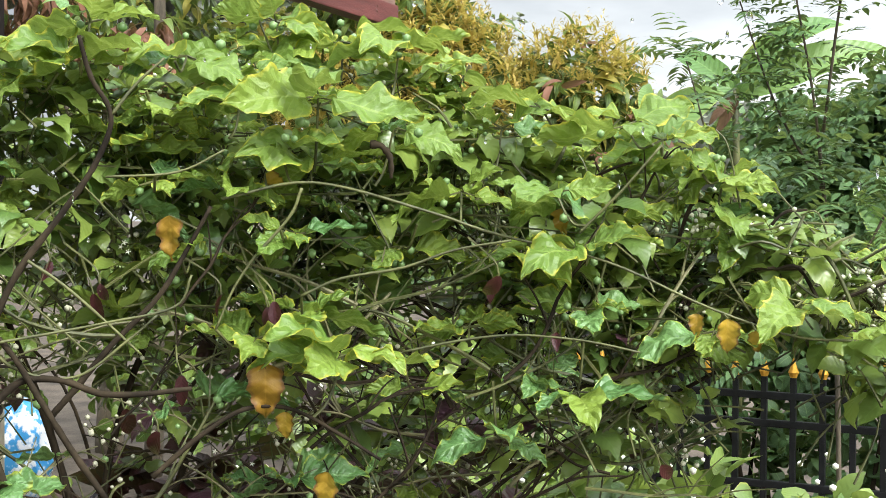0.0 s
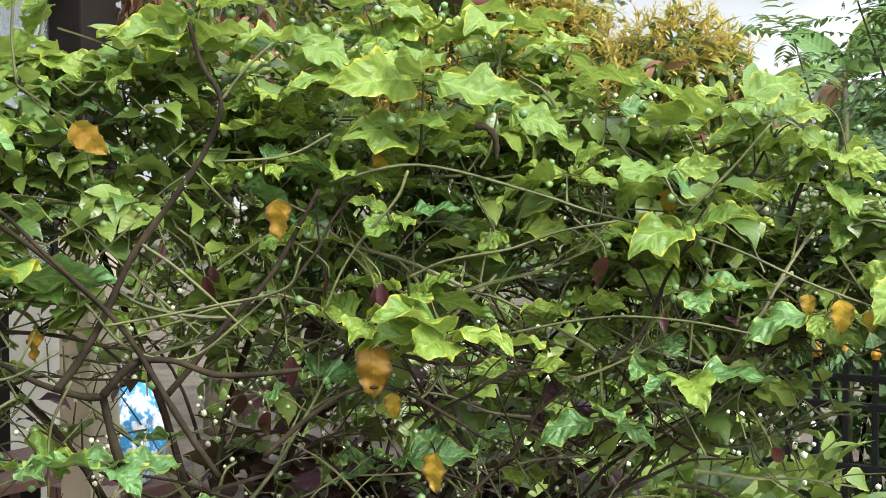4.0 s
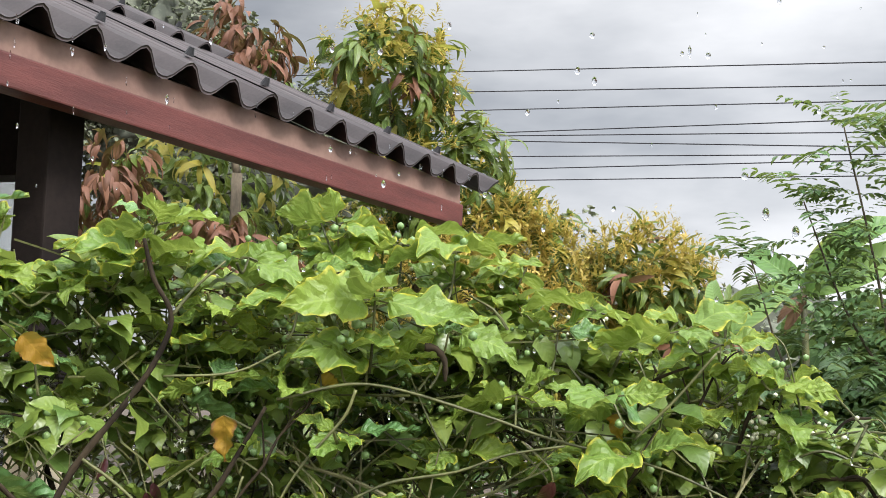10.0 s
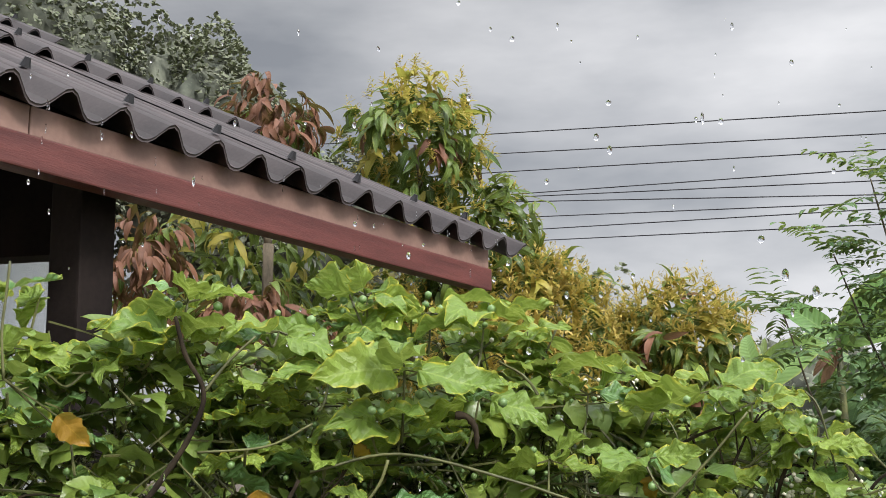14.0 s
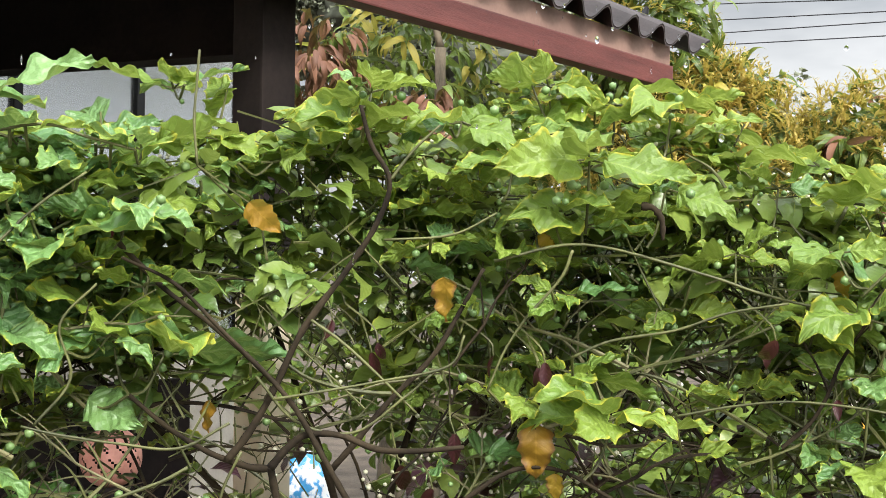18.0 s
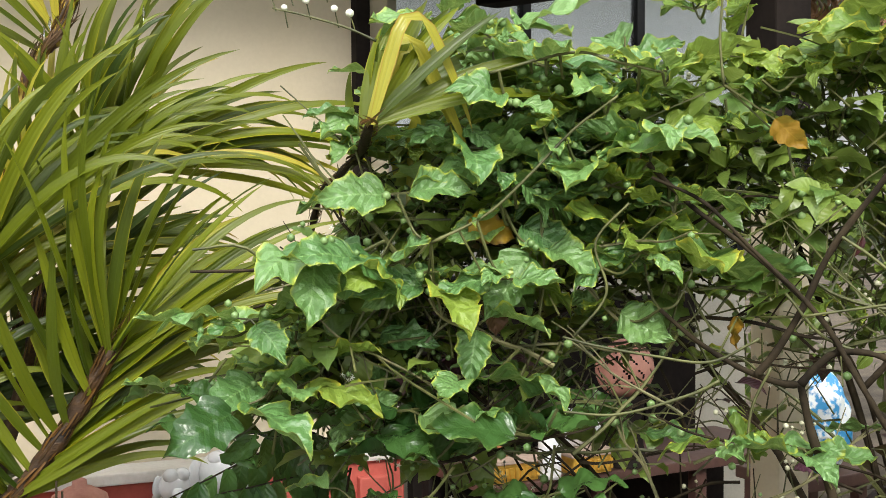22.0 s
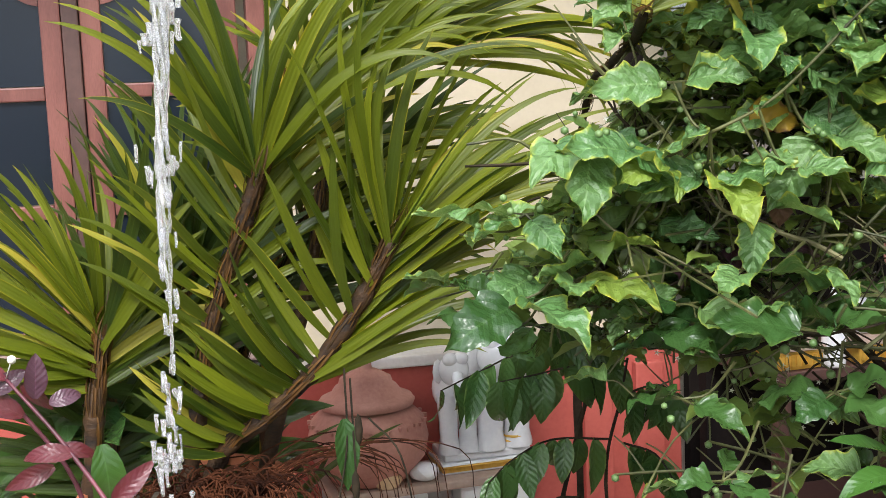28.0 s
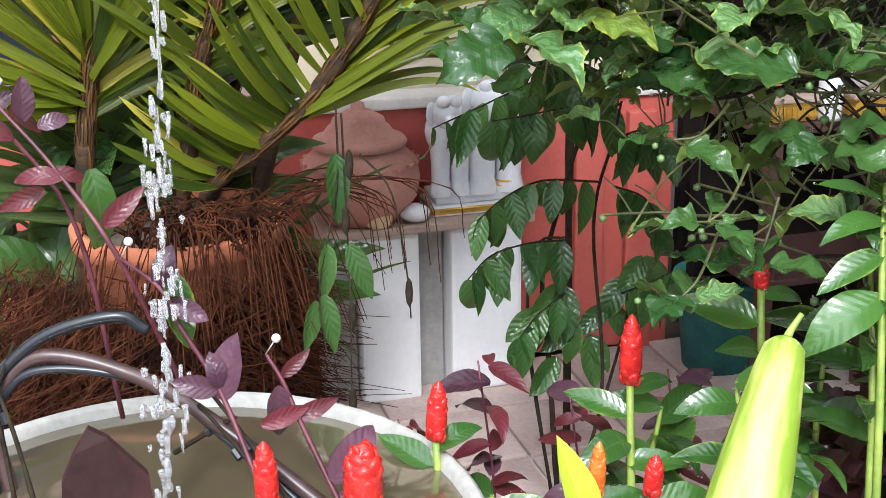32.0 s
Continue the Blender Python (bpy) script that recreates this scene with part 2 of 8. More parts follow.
M = {
    "soil": surface("soil", (0.035, 0.026, 0.018), (0.11, 0.085, 0.06), 0.95, 3, 0.8, 50),
    "paving": surface("paving", (0.36, 0.27, 0.24), (0.55, 0.45, 0.40), 0.55, 5, 0.4, 70, vary=0.12),
    "cream": surface("cream_paint", (0.55, 0.475, 0.345), (0.67, 0.585, 0.44), 0.85, 2.5, 0.15, 90, stain=0.6),
    "grey_render": surface("grey_render", (0.42, 0.39, 0.33), (0.55, 0.51, 0.44), 0.9, 2.5, 0.2, 90),
    "red_paint": surface("red_paint", (0.36, 0.065, 0.05), (0.50, 0.11, 0.085), 0.6, 4, 0.15, 80, stain=0.5),
    "white_coping": surface("white_coping", (0.62, 0.58, 0.54), (0.8, 0.77, 0.73), 0.7, 6, 0.2, 80),
    "red_wood": surface("red_wood", (0.13, 0.035, 0.027), (0.24, 0.075, 0.055), 0.45, 3, 0.2, 60, stretch=(1, 8, 8), vary=0.1),
    "window_wood": surface("window_wood", (0.15, 0.052, 0.042), (0.25, 0.095, 0.075), 0.4, 3, 0.15, 60, stretch=(6, 6, 1), vary=0.08),
    "beam_red": surface("beam_red", (0.065, 0.015, 0.012), (0.12, 0.032, 0.026), 0.5, 4, 0.2, 60, stretch=(1, 8, 8)),
    "beam_cream": surface("beam_cream", (0.17, 0.10, 0.078), (0.25, 0.155, 0.12), 0.6, 3, 0.12, 80),
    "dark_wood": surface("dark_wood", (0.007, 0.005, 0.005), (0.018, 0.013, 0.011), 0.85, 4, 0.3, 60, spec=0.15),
    "tile": surface("roof_tile", (0.022, 0.016, 0.016), (0.058, 0.044, 0.043), 0.62, 5, 0.25, 120, vary=0.12),
    "black_iron": surface("black_iron", (0.008, 0.008, 0.009), (0.02, 0.02, 0.022), 0.45, 10, 0.1, 80, metal=0.4),
    "gold_tip": surface("gold_tip", (0.55, 0.28, 0.03), (0.8, 0.45, 0.06), 0.4, 20, 0.1, 80, metal=0.5),
    "bark": surface("bark", (0.055, 0.045, 0.03), (0.15, 0.12, 0.08), 0.9, 14, 0.7, 90, stretch=(1, 1, 0.35)),
    "stem_green": surface("stem_green", (0.032, 0.036, 0.011), (0.12, 0.125, 0.038), 0.6, 14, 0.35, 90),
    "stem_pale": surface("stem_pale", (0.06, 0.06, 0.025), (0.19, 0.175, 0.08), 0.65, 14, 0.4, 90),
    "stem_dark": surface("stem_dark", (0.012, 0.009, 0.006), (0.042, 0.031, 0.018), 0.9, 14, 0.4, 90, spec=0.15),
    "stem_purple": surface("stem_purple", (0.06, 0.012, 0.02), (0.15, 0.035, 0.05), 0.45, 14, 0.2, 90),
    "berry": surface("berry", (0.09, 0.17, 0.05), (0.2, 0.3, 0.11), 0.4, 30, 0.1, 90),
    "pale_berry": surface("pale_berry", (0.36, 0.36, 0.24), (0.6, 0.58, 0.44), 0.4, 30, 0.1, 90),
    "blossom": surface("blossom", (0.62, 0.62, 0.50), (0.85, 0.84, 0.76), 0.6, 60, 0.1, 90),
    "wire": surface("wire", (0.02, 0.02, 0.022), (0.04, 0.04, 0.045), 0.6, 10, 0, 80),
}
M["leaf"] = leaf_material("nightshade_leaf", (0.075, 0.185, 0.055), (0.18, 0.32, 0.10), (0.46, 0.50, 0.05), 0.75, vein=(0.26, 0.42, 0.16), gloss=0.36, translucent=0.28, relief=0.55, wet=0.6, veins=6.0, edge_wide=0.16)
# brighter, yellower copy of the leaf; sunlight is put into its colour
M["leaf_sunny"] = leaf_material("sunlit_nightshade_leaf", (0.115, 0.205, 0.034), (0.225, 0.315, 0.046), (0.55, 0.50, 0.05), 0.7, vein=(0.32, 0.42, 0.1), gloss=0.42, translucent=0.34, relief=0.5, wet=0.45, veins=6.0, edge_wide=0.16)
M["leaf_fill"] = leaf_material("nightshade_leaf_small", (0.065, 0.13, 0.03), (0.235, 0.31, 0.06), (0.4, 0.4, 0.05), 0.2, vein=(0.15, 0.26, 0.06), gloss=0.36, translucent=0.3, wet=0.6, per="island")
M["leaf_yellow"] = leaf_material("yellowed_leaf", (0.26, 0.13, 0.015), (0.46, 0.30, 0.03), (0.16, 0.07, 0.02), 0.9, vein=(0.42, 0.25, 0.03), gloss=0.45, edge_wide=0.3, relief=0.12)
M["leaf_brown"] = leaf_material("withered_leaf", (0.09, 0.045, 0.026), (0.16, 0.085, 0.05), (0.08, 0.04, 0.02), 0.5, vein=(0.13, 0.07, 0.04), gloss=0.6, translucent=0.1, relief=0.3)
M["leaf_purple"] = leaf_material("purple_leaf", (0.04, 0.014, 0.024), (0.10, 0.042, 0.066), (0.05, 0.01, 0.02), 0.3, vein=(0.13, 0.05, 0.08), gloss=0.3, translucent=0.12, relief=0.15)
M["leaf_maroon"] = leaf_material("maroon_leaf", (0.07, 0.010, 0.016), (0.13, 0.02, 0.03), (0.05, 0.01, 0.02), 0.3, vein=(0.13, 0.03, 0.035), gloss=0.3, translucent=0.15, relief=0.15)
M["leaf_wine"] = leaf_material("wine_red_leaf", (0.022, 0.004, 0.006), (0.06, 0.010, 0.014), (0.05, 0.01, 0.02), 0.3, vein=(0.06, 0.015, 0.02), gloss=0.35, translucent=0.12, relief=0.15)
# dark shrub and vine leaves; low in the bush the colour stands for shade
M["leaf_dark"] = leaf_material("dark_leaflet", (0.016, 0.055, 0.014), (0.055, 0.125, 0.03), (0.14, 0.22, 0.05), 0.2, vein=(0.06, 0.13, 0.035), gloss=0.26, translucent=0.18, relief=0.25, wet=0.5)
M["strap"] = leaf_material("strap_leaf", (0.012, 0.034, 0.004), (0.165, 0.195, 0.008), (0.45, 0.38, 0.02), 0.2, vein=(0.08, 0.12, 0.012), gloss=0.36, translucent=0.36, veins=0.0, relief=0.15, wet=0.3)
# darker copy of the strap leaf; shade among the plants put into its colour
M["strap_shade"] = leaf_material("shaded_strap_leaf", (0.012, 0.032, 0.006), (0.05, 0.085, 0.012), (0.12, 0.14, 0.02), 0.2, vein=(0.06, 0.1, 0.02), gloss=0.4, translucent=0.2, veins=0.0, relief=0.15)
M["strap_yellow"] = leaf_material("yellow_strap_leaf", (0.30, 0.29, 0.03), (0.48, 0.40, 0.05), (0.3, 0.1, 0.03), 0.5, vein=(0.2, 0.25, 0.04), gloss=0.3, translucent=0.35, veins=0.0, relief=0.15)
M["ginger"] = leaf_material("ginger_leaf", (0.018, 0.062, 0.013), (0.058, 0.15, 0.026), (0.2, 0.3, 0.05), 0.2, vein=(0.08, 0.18, 0.045), gloss=0.2, translucent=0.2, relief=0.1, wet=0.9, veins=10.0)
M["lime"] = leaf_material("lime_leaf", (0.42, 0.5, 0.03), (0.58, 0.62, 0.07), (0.5, 0.6, 0.1), 0.2, vein=(0.5, 0.6, 0.1), gloss=0.15, translucent=0.2, veins=0.0, relief=0.1)
M["mango"] = leaf_material("mango_leaf", (0.032, 0.065, 0.012), (0.12, 0.17, 0.028), (0.3, 0.32, 0.05), 0.2, per="island", gloss=0.4, translucent=0.25, relief=0.1)
M["mango_new"] = leaf_material("mango_young_leaf", (0.24, 0.22, 0.035), (0.38, 0.32, 0.06), (0.4, 0.3, 0.05), 0.2, vein=(0.45, 0.42, 0.08), per="island", gloss=0.5, relief=0.1)
M["mango_bloom"] = leaf_material("mango_bloom", (0.40, 0.29, 0.07), (0.56, 0.42, 0.13), (0.4, 0.28, 0.06), 0.2, vein=(0.5, 0.4, 0.1), per="island", gloss=0.7, relief=0.1)
M["dry_leaf"] = leaf_material("dry_brown_leaf", (0.09, 0.035, 0.02), (0.19, 0.085, 0.05), (0.1, 0.04, 0.02), 0.2, vein=(0.2, 0.1, 0.05), per="island", gloss=0.6, translucent=0.15, relief=0.1)
# haze of distance put into the leaf colour as a grey paleness
M["far_leaf"] = leaf_material("hazed_foliage", (0.11, 0.12, 0.09), (0.2, 0.21, 0.155), (0.22, 0.22, 0.16), 0.15, per="island", gloss=0.7, relief=0.0, translucent=0.06, wet=0.2)
M["feather"] = leaf_material("feather_leaf", (0.045, 0.10, 0.04), (0.11, 0.19, 0.075), (0.25, 0.3, 0.07), 0.15, per="island", gloss=0.5, relief=0.0, translucent=0.28)
M["banana"] = leaf_material("banana_leaf", (0.09, 0.2, 0.05), (0.2, 0.32, 0.09), (0.35, 0.4, 0.1), 0.4, vein=(0.25, 0.38, 0.12), gloss=0.4, translucent=0.35, veins=18.0)


# ---- mesh helpers ----
def link_mesh(name, bm, mat, parent=None, label="", smooth=False):
    me = bpy.data.meshes.new(name)
    bm.to_mesh(me)
    bm.free()
    for one in mat if isinstance(mat, (list, tuple)) else [mat]:
        me.materials.append(one)
    if smooth:
        me.polygons.foreach_set("use_smooth", [True] * len(me.polygons))
    ob = new(name, me)
    if parent:
        ob.parent = parent
    if label:
        ob["label"] = label
    return ob


def part(name, bm, mat, parent, label="", smooth=False):
    return link_mesh(name, bm, mat, parent, label, smooth)


def box(bm, x0, y0, z0, x1, y1, z1, bevel=0.0):
    r = bmesh.ops.create_cube(bm, size=1.0, matrix=Matrix.LocRotScale(((x0 + x1) / 2, (y0 + y1) / 2, (z0 + z1) / 2), None, (abs(x1 - x0), abs(y1 - y0), abs(z1 - z0))))
    if bevel:
        es = list({e for v in r["verts"] for e in v.link_edges})
        bmesh.ops.bevel(bm, geom=es, offset=bevel, segments=2, affect="EDGES", profile=0.6)
    return bm


def boxed(x0, y0, z0, x1, y1, z1, bevel=0.004):
    return box(bmesh.new(), x0, y0, z0, x1, y1, z1, bevel)


def lathe(bm, profile, turns=32, centre=(0, 0, 0), squash=1.0):
    """Turns a profile of (radius, height) round the upright axis."""
    rings = []
    for r, z in profile:
        rings.append([bm.verts.new((centre[0] + r * math.cos(2 * math.pi * k / turns), centre[1] + squash * r * math.sin(2 * math.pi * k / turns), centre[2] + z)) for k in range(turns)])
    for a, b in zip(rings, rings[1:]):
        for k in range(turns):
            bm.faces.new((a[k], a[(k + 1) % turns], b[(k + 1) % turns], b[k]))
    return bm


def smooth_line(points, steps=6):
    """A smooth line (Catmull-Rom) through a few points."""
    pts = [Vector(p) for p in points]
    pts = [pts[0] * 2 - pts[1]] + pts + [pts[-1] * 2 - pts[-2]]
    out = []
    for i in range(1, len(pts) - 2):
        p0, p1, p2, p3 = pts[i - 1 : i + 3]
        for k in range(steps):
            t = k / steps
            out.append(0.5 * (2 * p1 + (p2 - p0) * t + (2 * p0 - 5 * p1 + 4 * p2 - p3) * t * t + (3 * p1 - p0 - 3 * p2 + p3) * t**3))
    out.append(pts[-2])
    return out


def tube(bm, line, r0, r1=None, sides=6, knobs=0.0, rnd=None):
    """A tapered tube along a line of points."""
    r1 = r0 if r1 is None else r1
    n, rings = len(line), []
    side = Vector((0.31, 0.52, 0.79))
    for i, p in enumerate(line):
        d = (line[min(i + 1, n - 1)] - line[max(i - 1, 0)]).normalized()
        u = d.cross(side)
        u = u.normalized() if u.length > 1e-3 else d.orthogonal().normalized()
        v = d.cross(u)
        r = r0 + (r1 - r0) * i / (n - 1)
        if knobs and rnd:
            r *= 1 + knobs * (rnd.random() - 0.4)
        rings.append([bm.verts.new(p + r * (math.cos(2 * math.pi * k / sides) * u + math.sin(2 * math.pi * k / sides) * v)) for k in range(sides)])
    for a, b in zip(rings, rings[1:]):
        for k in range(sides):
            bm.faces.new((a[k], a[(k + 1) % sides], b[(k + 1) % sides], b[k]))
    bm.faces.new(rings[0][::-1])
    bm.faces.new(rings[-1])
    return bm


def leaf_grid(width_at, length, width, across=4, along=12, fold=0.25, droop=0.5, ripple=0.0, twist=0.0, seed=0, pucker=0.0, veins=6.0):
    """Points, faces and UVs of one leaf blade: it starts at the origin, runs along +y, faces +z, folds up along the midrib and droops towards its tip."""
    rnd = random.Random(seed)
    ph = [rnd.uniform(0, 6.28) for _ in range(4)]
    pts, uvs, faces = [], [], []
    y = z = 0.0
    for j in range(along + 1):
        t = j / along
        if j:
            a = droop * (t - 0.5 / along) ** 1.3 * 1.6 - droop * 0.25
            y += length / along * math.cos(a)
            z -= length / along * math.sin(a)
        w = width_at(t) * width / 2
        tw = twist * t
        for i in range(across + 1):
            s = i / across * 2 - 1
            x = s * w
            up = abs(s) * w * fold + ripple * width * abs(s) * math.sin(t * 15 + ph[0] + (1.7 if s > 0 else 0)) + 0.4 * ripple * width * math.sin(t * 7 + 3 * s + ph[1])
            if pucker:
                up += pucker * width * (abs(math.sin(math.pi * (veins * t - 1.6 * abs(s)))) - 0.5) * min(1.0, 3.2 * abs(s) + 0.1) * min(1.0, w / (0.2 * width))
            pts.append((x * math.cos(tw) - up * math.sin(tw), y, z + up * math.cos(tw) + x * math.sin(tw)))
            uvs.append((i / across, t))
    for j in range(along):
        for i in range(across):
            k = j * (across + 1) + i
            faces.append((k, k + 1, k + across + 2, k + across + 1))
    return pts, faces, uvs


class Heap:
    """Gathers many small blades into one mesh."""

    def __init__(self):
        self.pts, self.faces, self.uvs, self.mats = [], [], [], []

    def add(self, grid, m, mat=0):
        pts, faces, uvs = grid
        n = len(self.pts)
        self.pts.extend(m @ Vector(p) for p in pts)
        self.faces.extend(tuple(n + k for k in f) for f in faces)
        self.uvs.extend(uvs)
        self.mats.extend([mat] * len(faces))

    def mesh(self, name, mats):
        me = bpy.data.meshes.new(name)
        me.from_pydata([tuple(p) for p in self.pts], [], self.faces)
        for one in mats:
            me.materials.append(one)
        lay = me.uv_layers.new(name="UVMap")
        idx = np.empty(len(me.loops), dtype=np.int32)
        me.loops.foreach_get("vertex_index", idx)
        lay.data.foreach_set("uv", np.array(self.uvs, dtype=np.float32)[idx].ravel())
        me.polygons.foreach_set("material_index", self.mats)
        me.polygons.foreach_set("use_smooth", [True] * len(me.polygons))
        return me


def blade_mesh(name, grid, mat):
    h = Heap()
    h.add(grid, Matrix())
    return h.mesh(name, [mat])


def facing(at, heading, normal_hint, size=1.0, roll=0.0):
    """The pose of a blade: +y along heading, +z as near as may be to the hint."""
    y = Vector(heading).normalized()
    x = y.cross(Vector(normal_hint))
    x = x.normalized() if x.length > 1e-4 else y.orthogonal().normalized()
    z = x.cross(y)
    rot = Matrix((x, y, z)).transposed().to_4x4()
    return Matrix.Translation(at) @ rot @ Matrix.Rotation(roll, 4, "Y") @ Matrix.Scale(size, 4)


def holder(name, at=(0, 0, 0)):
    ob = new(name)
    ob.empty_display_size = 0.1
    ob.location = at
    return ob


def lobed(t):
    """Half-width of a nightshade leaf: broad, with angular lobes and a pointed tip."""
    knots = ((0.0, 0.05), (0.05, 0.50), (0.11, 0.78), (0.19, 0.96), (0.24, 0.86), (0.30, 0.84), (0.37, 0.93), (0.43, 1.0), (0.475, 0.84), (0.53, 0.73), (0.59, 0.74), (0.64, 0.78), (0.685, 0.60), (0.75, 0.50), (0.81, 0.44), (0.86, 0.29), (0.93, 0.13), (1.0, 0.0))
    for (a, va), (b, vb) in zip(knots, knots[1:]):
        if t <= b:
            return va + (vb - va) * (t - a) / (b - a)
    return 0.0


def lance(t):
    return max(0.0, math.sin(math.pi * min(1.0, t * 0.97 + 0.03) ** 0.75)) ** 0.85


def oval(t):
    return max(0.0, math.sin(math.pi * min(1.0, 0.02 + t * 0.98) ** 0.85)) ** 0.7


def strap(t):
    return min(1.0, 0.45 + t * 2.2) * max(0.0, 1 - t**3.2) ** 0.8


# ---- large structure ----
def build_ground():
    bm = bmesh.new()
    n = 40
    xs = [-2500, -400, -60, -12] + [-5 + 0.5 * k for k in range(33)] + [14, 25, 60, 400, 2500]
    rows = [[bm.verts.new((x, y - 3, -0.03 + (0.03 * noise.noise((x * 0.7, y * 0.7, 0)) if abs(x) < 14 and abs(y) < 14 else 0))) for x in xs] for y in xs]
    for a, b in zip(rows, rows[1:]):
        for k in range(len(xs) - 1):
            bm.faces.new((a[k], a[k + 1], b[k + 1], b[k]))
    tagged(link_mesh("ground", bm, M["soil"], smooth=True), "dark damp garden soil around the house", "ground", kind="structure")


def build_walls():
    # back wall: window opening x -0.62..0.44, z 0.93..2.0; veranda opening from x 1.60 on
    wall = tagged(holder("wall_house"), "cream painted house wall with a window opening", "wall", kind="structure")
    y0, y1 = 3.55, 3.67
    for x0, z0, x1, z1 in ((-3.0, 0.0, -0.60, 2.75), (-0.60, 0.0, 0.45, 0.90), (-0.60, 2.30, 0.45, 2.75), (0.45, 0.0, 1.62, 2.75)):
        part("wall_panel", boxed(x0, y0, z0, x1, y1, z1, 0), M["cream"], wall)
    part("corner_strip", boxed(1.50, 3.50, 0.8, 1.545, 3.548, 2.75), M["dark_wood"], wall, "dark brown timber strip on the wall")
    back = tagged(holder("wall_veranda"), "grey rendered wall at the back of the veranda", "wall", kind="structure")
    part("wall_panel", boxed(1.62, 4.30, 0.0, 2.02, 4.42, 2.75, 0), M["grey_render"], back)
    part("wall_panel", boxed(2.02, 4.30, 0.0, 3.75, 4.42, 1.25, 0), M["grey_render"], back)
    part("wall_panel", boxed(1.62, 3.67, 0.0, 1.74, 4.30, 2.75, 0), M["grey_render"], back)
    dado = tagged(holder("dado_wall"), "low red painted wall with a white top edge", "low wall", kind="structure")
    part("red_panel", boxed(-3.0, 3.43, 0.0, 1.615, 3.548, 0.79, 0.006), M["red_paint"], dado, "brick-red painted face")
    part("top_edge", boxed(-3.0, 3.415, 0.792, 1.62, 3.546, 0.825, 0.006), M["white_coping"], dado, "off-white top edge")
    for x in (1.30, 1.46):
        part("pier", boxed(x, 3.395, 0.0, x + 0.09, 3.427, 0.75, 0.006), M["red_paint"], dado)
    # the plain rest that closes the house
    shell = tagged(holder("wall_outer"), "plain cream outer walls of the house", "wall", kind="structure")
    part("wall_panel", boxed(-3.12, 3.55, 0, -3.0, 8.0, 2.75, 0), M["cream"], shell)
    part("wall_panel", boxed(-3.12, 8.0, 0, 2.0, 8.12, 2.75, 0), M["cream"], shell)


def build_window():
    win = tagged(holder("window_1"), "reddish wooden casement window with dark glass", "window", kind="structure")
    W = M["window_wood"]
    glass = glass_material("dark_glass", (0.012, 0.018, 0.028), 0.12, 0.0)
    x0, x1, z0, z1 = -0.60, 0.45, 0.90, 2.30
    for a in ((x0, 3.50, z0, x0 + 0.05, 3.60, z1), (x1 - 0.05, 3.50, z0, x1, 3.60, z1), (x0 + 0.052, 3.50, z1 - 0.05, x1 - 0.052, 3.60, z1), (x0 + 0.052, 3.50, 1.944, x1 - 0.052, 3.60, 1.985), (-0.088, 3.505, 0.905, -0.044, 3.59, 1.942)):
        part("window_frame", boxed(*a), M["brown_wood"] if a[2] > 1.5 or a[0] > -0.1 and a[0] < 0 else W, win)
    part("window_sill", boxed(x0 - 0.03, 3.40, z0 - 0.045, x1 + 0.03, 3.60, z0 - 0.002, 0.006), M["window_sill"], win, "weathered grey-pink sill")
    sx = [(-0.512, -0.090), (-0.042, 0.375)]
    bars = [0.905, 1.265, 1.585, 1.895]
    for a, b in sx:
        sash = part("sash", boxed(a, 3.52, z0 + 0.004, a + 0.055, 3.56, 1.94), W, win)
        part("stile", boxed(b - 0.055, 3.52, z0 + 0.004, b - 0.001, 3.56, 1.94), W, sash)
        for k, z in enumerate(bars):
            part("rail", boxed(a + 0.056, 3.524, z, b - 0.056, 3.556, z + (0.05 if k == 0 else 0.038)), W, sash)
        for z, top in zip(bars, bars[1:]):
            part("pane", boxed(a + 0.056, 3.538, z + 0.04, b - 0.056, 3.543, top - 0.001, 0), glass, sash, "dark reflecting glass pane")
        # the curved head of the uppermost pane
        bm = bmesh.new()
        lo, hi, n = [], [], 12
        for k in range(n + 1):
            x = a + 0.057 + (b - a - 0.114) * k / n
            s = abs(2 * k / n - 1)
            lo.append((x, 1.875 - 0.05 * (s > 0.6) * (s - 0.6) / 0.4 - 0.012 * math.cos(s * 9)))
        verts = [[bm.verts.new((x, y, z)) for x, z in lo] + [bm.verts.new((lo[-1][0], y, 1.8945)), bm.verts.new((lo[0][0], y, 1.8945))] for y in (3.528, 3.536)]
        for vs in verts:
            bm.faces.new(vs)
        m = len(verts[0])
        for k in range(m):
            bm.faces.new((verts[0][k], verts[0][(k + 1) % m], verts[1][(k + 1) % m], verts[1][k]))
        part("arched_head", bm, W, sash)
    for a, b in ((-0.545, -0.092), (-0.04, 0.395)):
        part("transom_pane", boxed(a, 3.54, 1.987, b, 3.546, 2.248, 0), M["painted_sky_glass"], win, "transom pane coloured pale blue-grey for the sky's reflection")
    part("transom_post", boxed(-0.088, 3.505, 1.987, -0.044, 3.59, 2.248), M["brown_wood"], win)
    # glazed screen at the back of the veranda
    scr = tagged(holder("window_2"), "large glazed screen of pale reflecting panes", "window", kind="structure")
    pale = glass_material("pale_glass", (0.9, 0.94, 0.96), 0.25, 0.92)
    for k, (a, b) in enumerate(((2.05, 2.62), (2.66, 3.18), (3.22, 3.72))):
        part("pane", boxed(a, 4.34, 1.30, b, 4.346, 2.6, 0), pale, scr, "pale glass pane")
    for x in (2.02, 2.62, 3.18, 3.72):
        part("window_frame", boxed(x, 4.32, 1.27, x + 0.04, 4.37, 2.62), M["black_iron"], scr, "black metal upright")
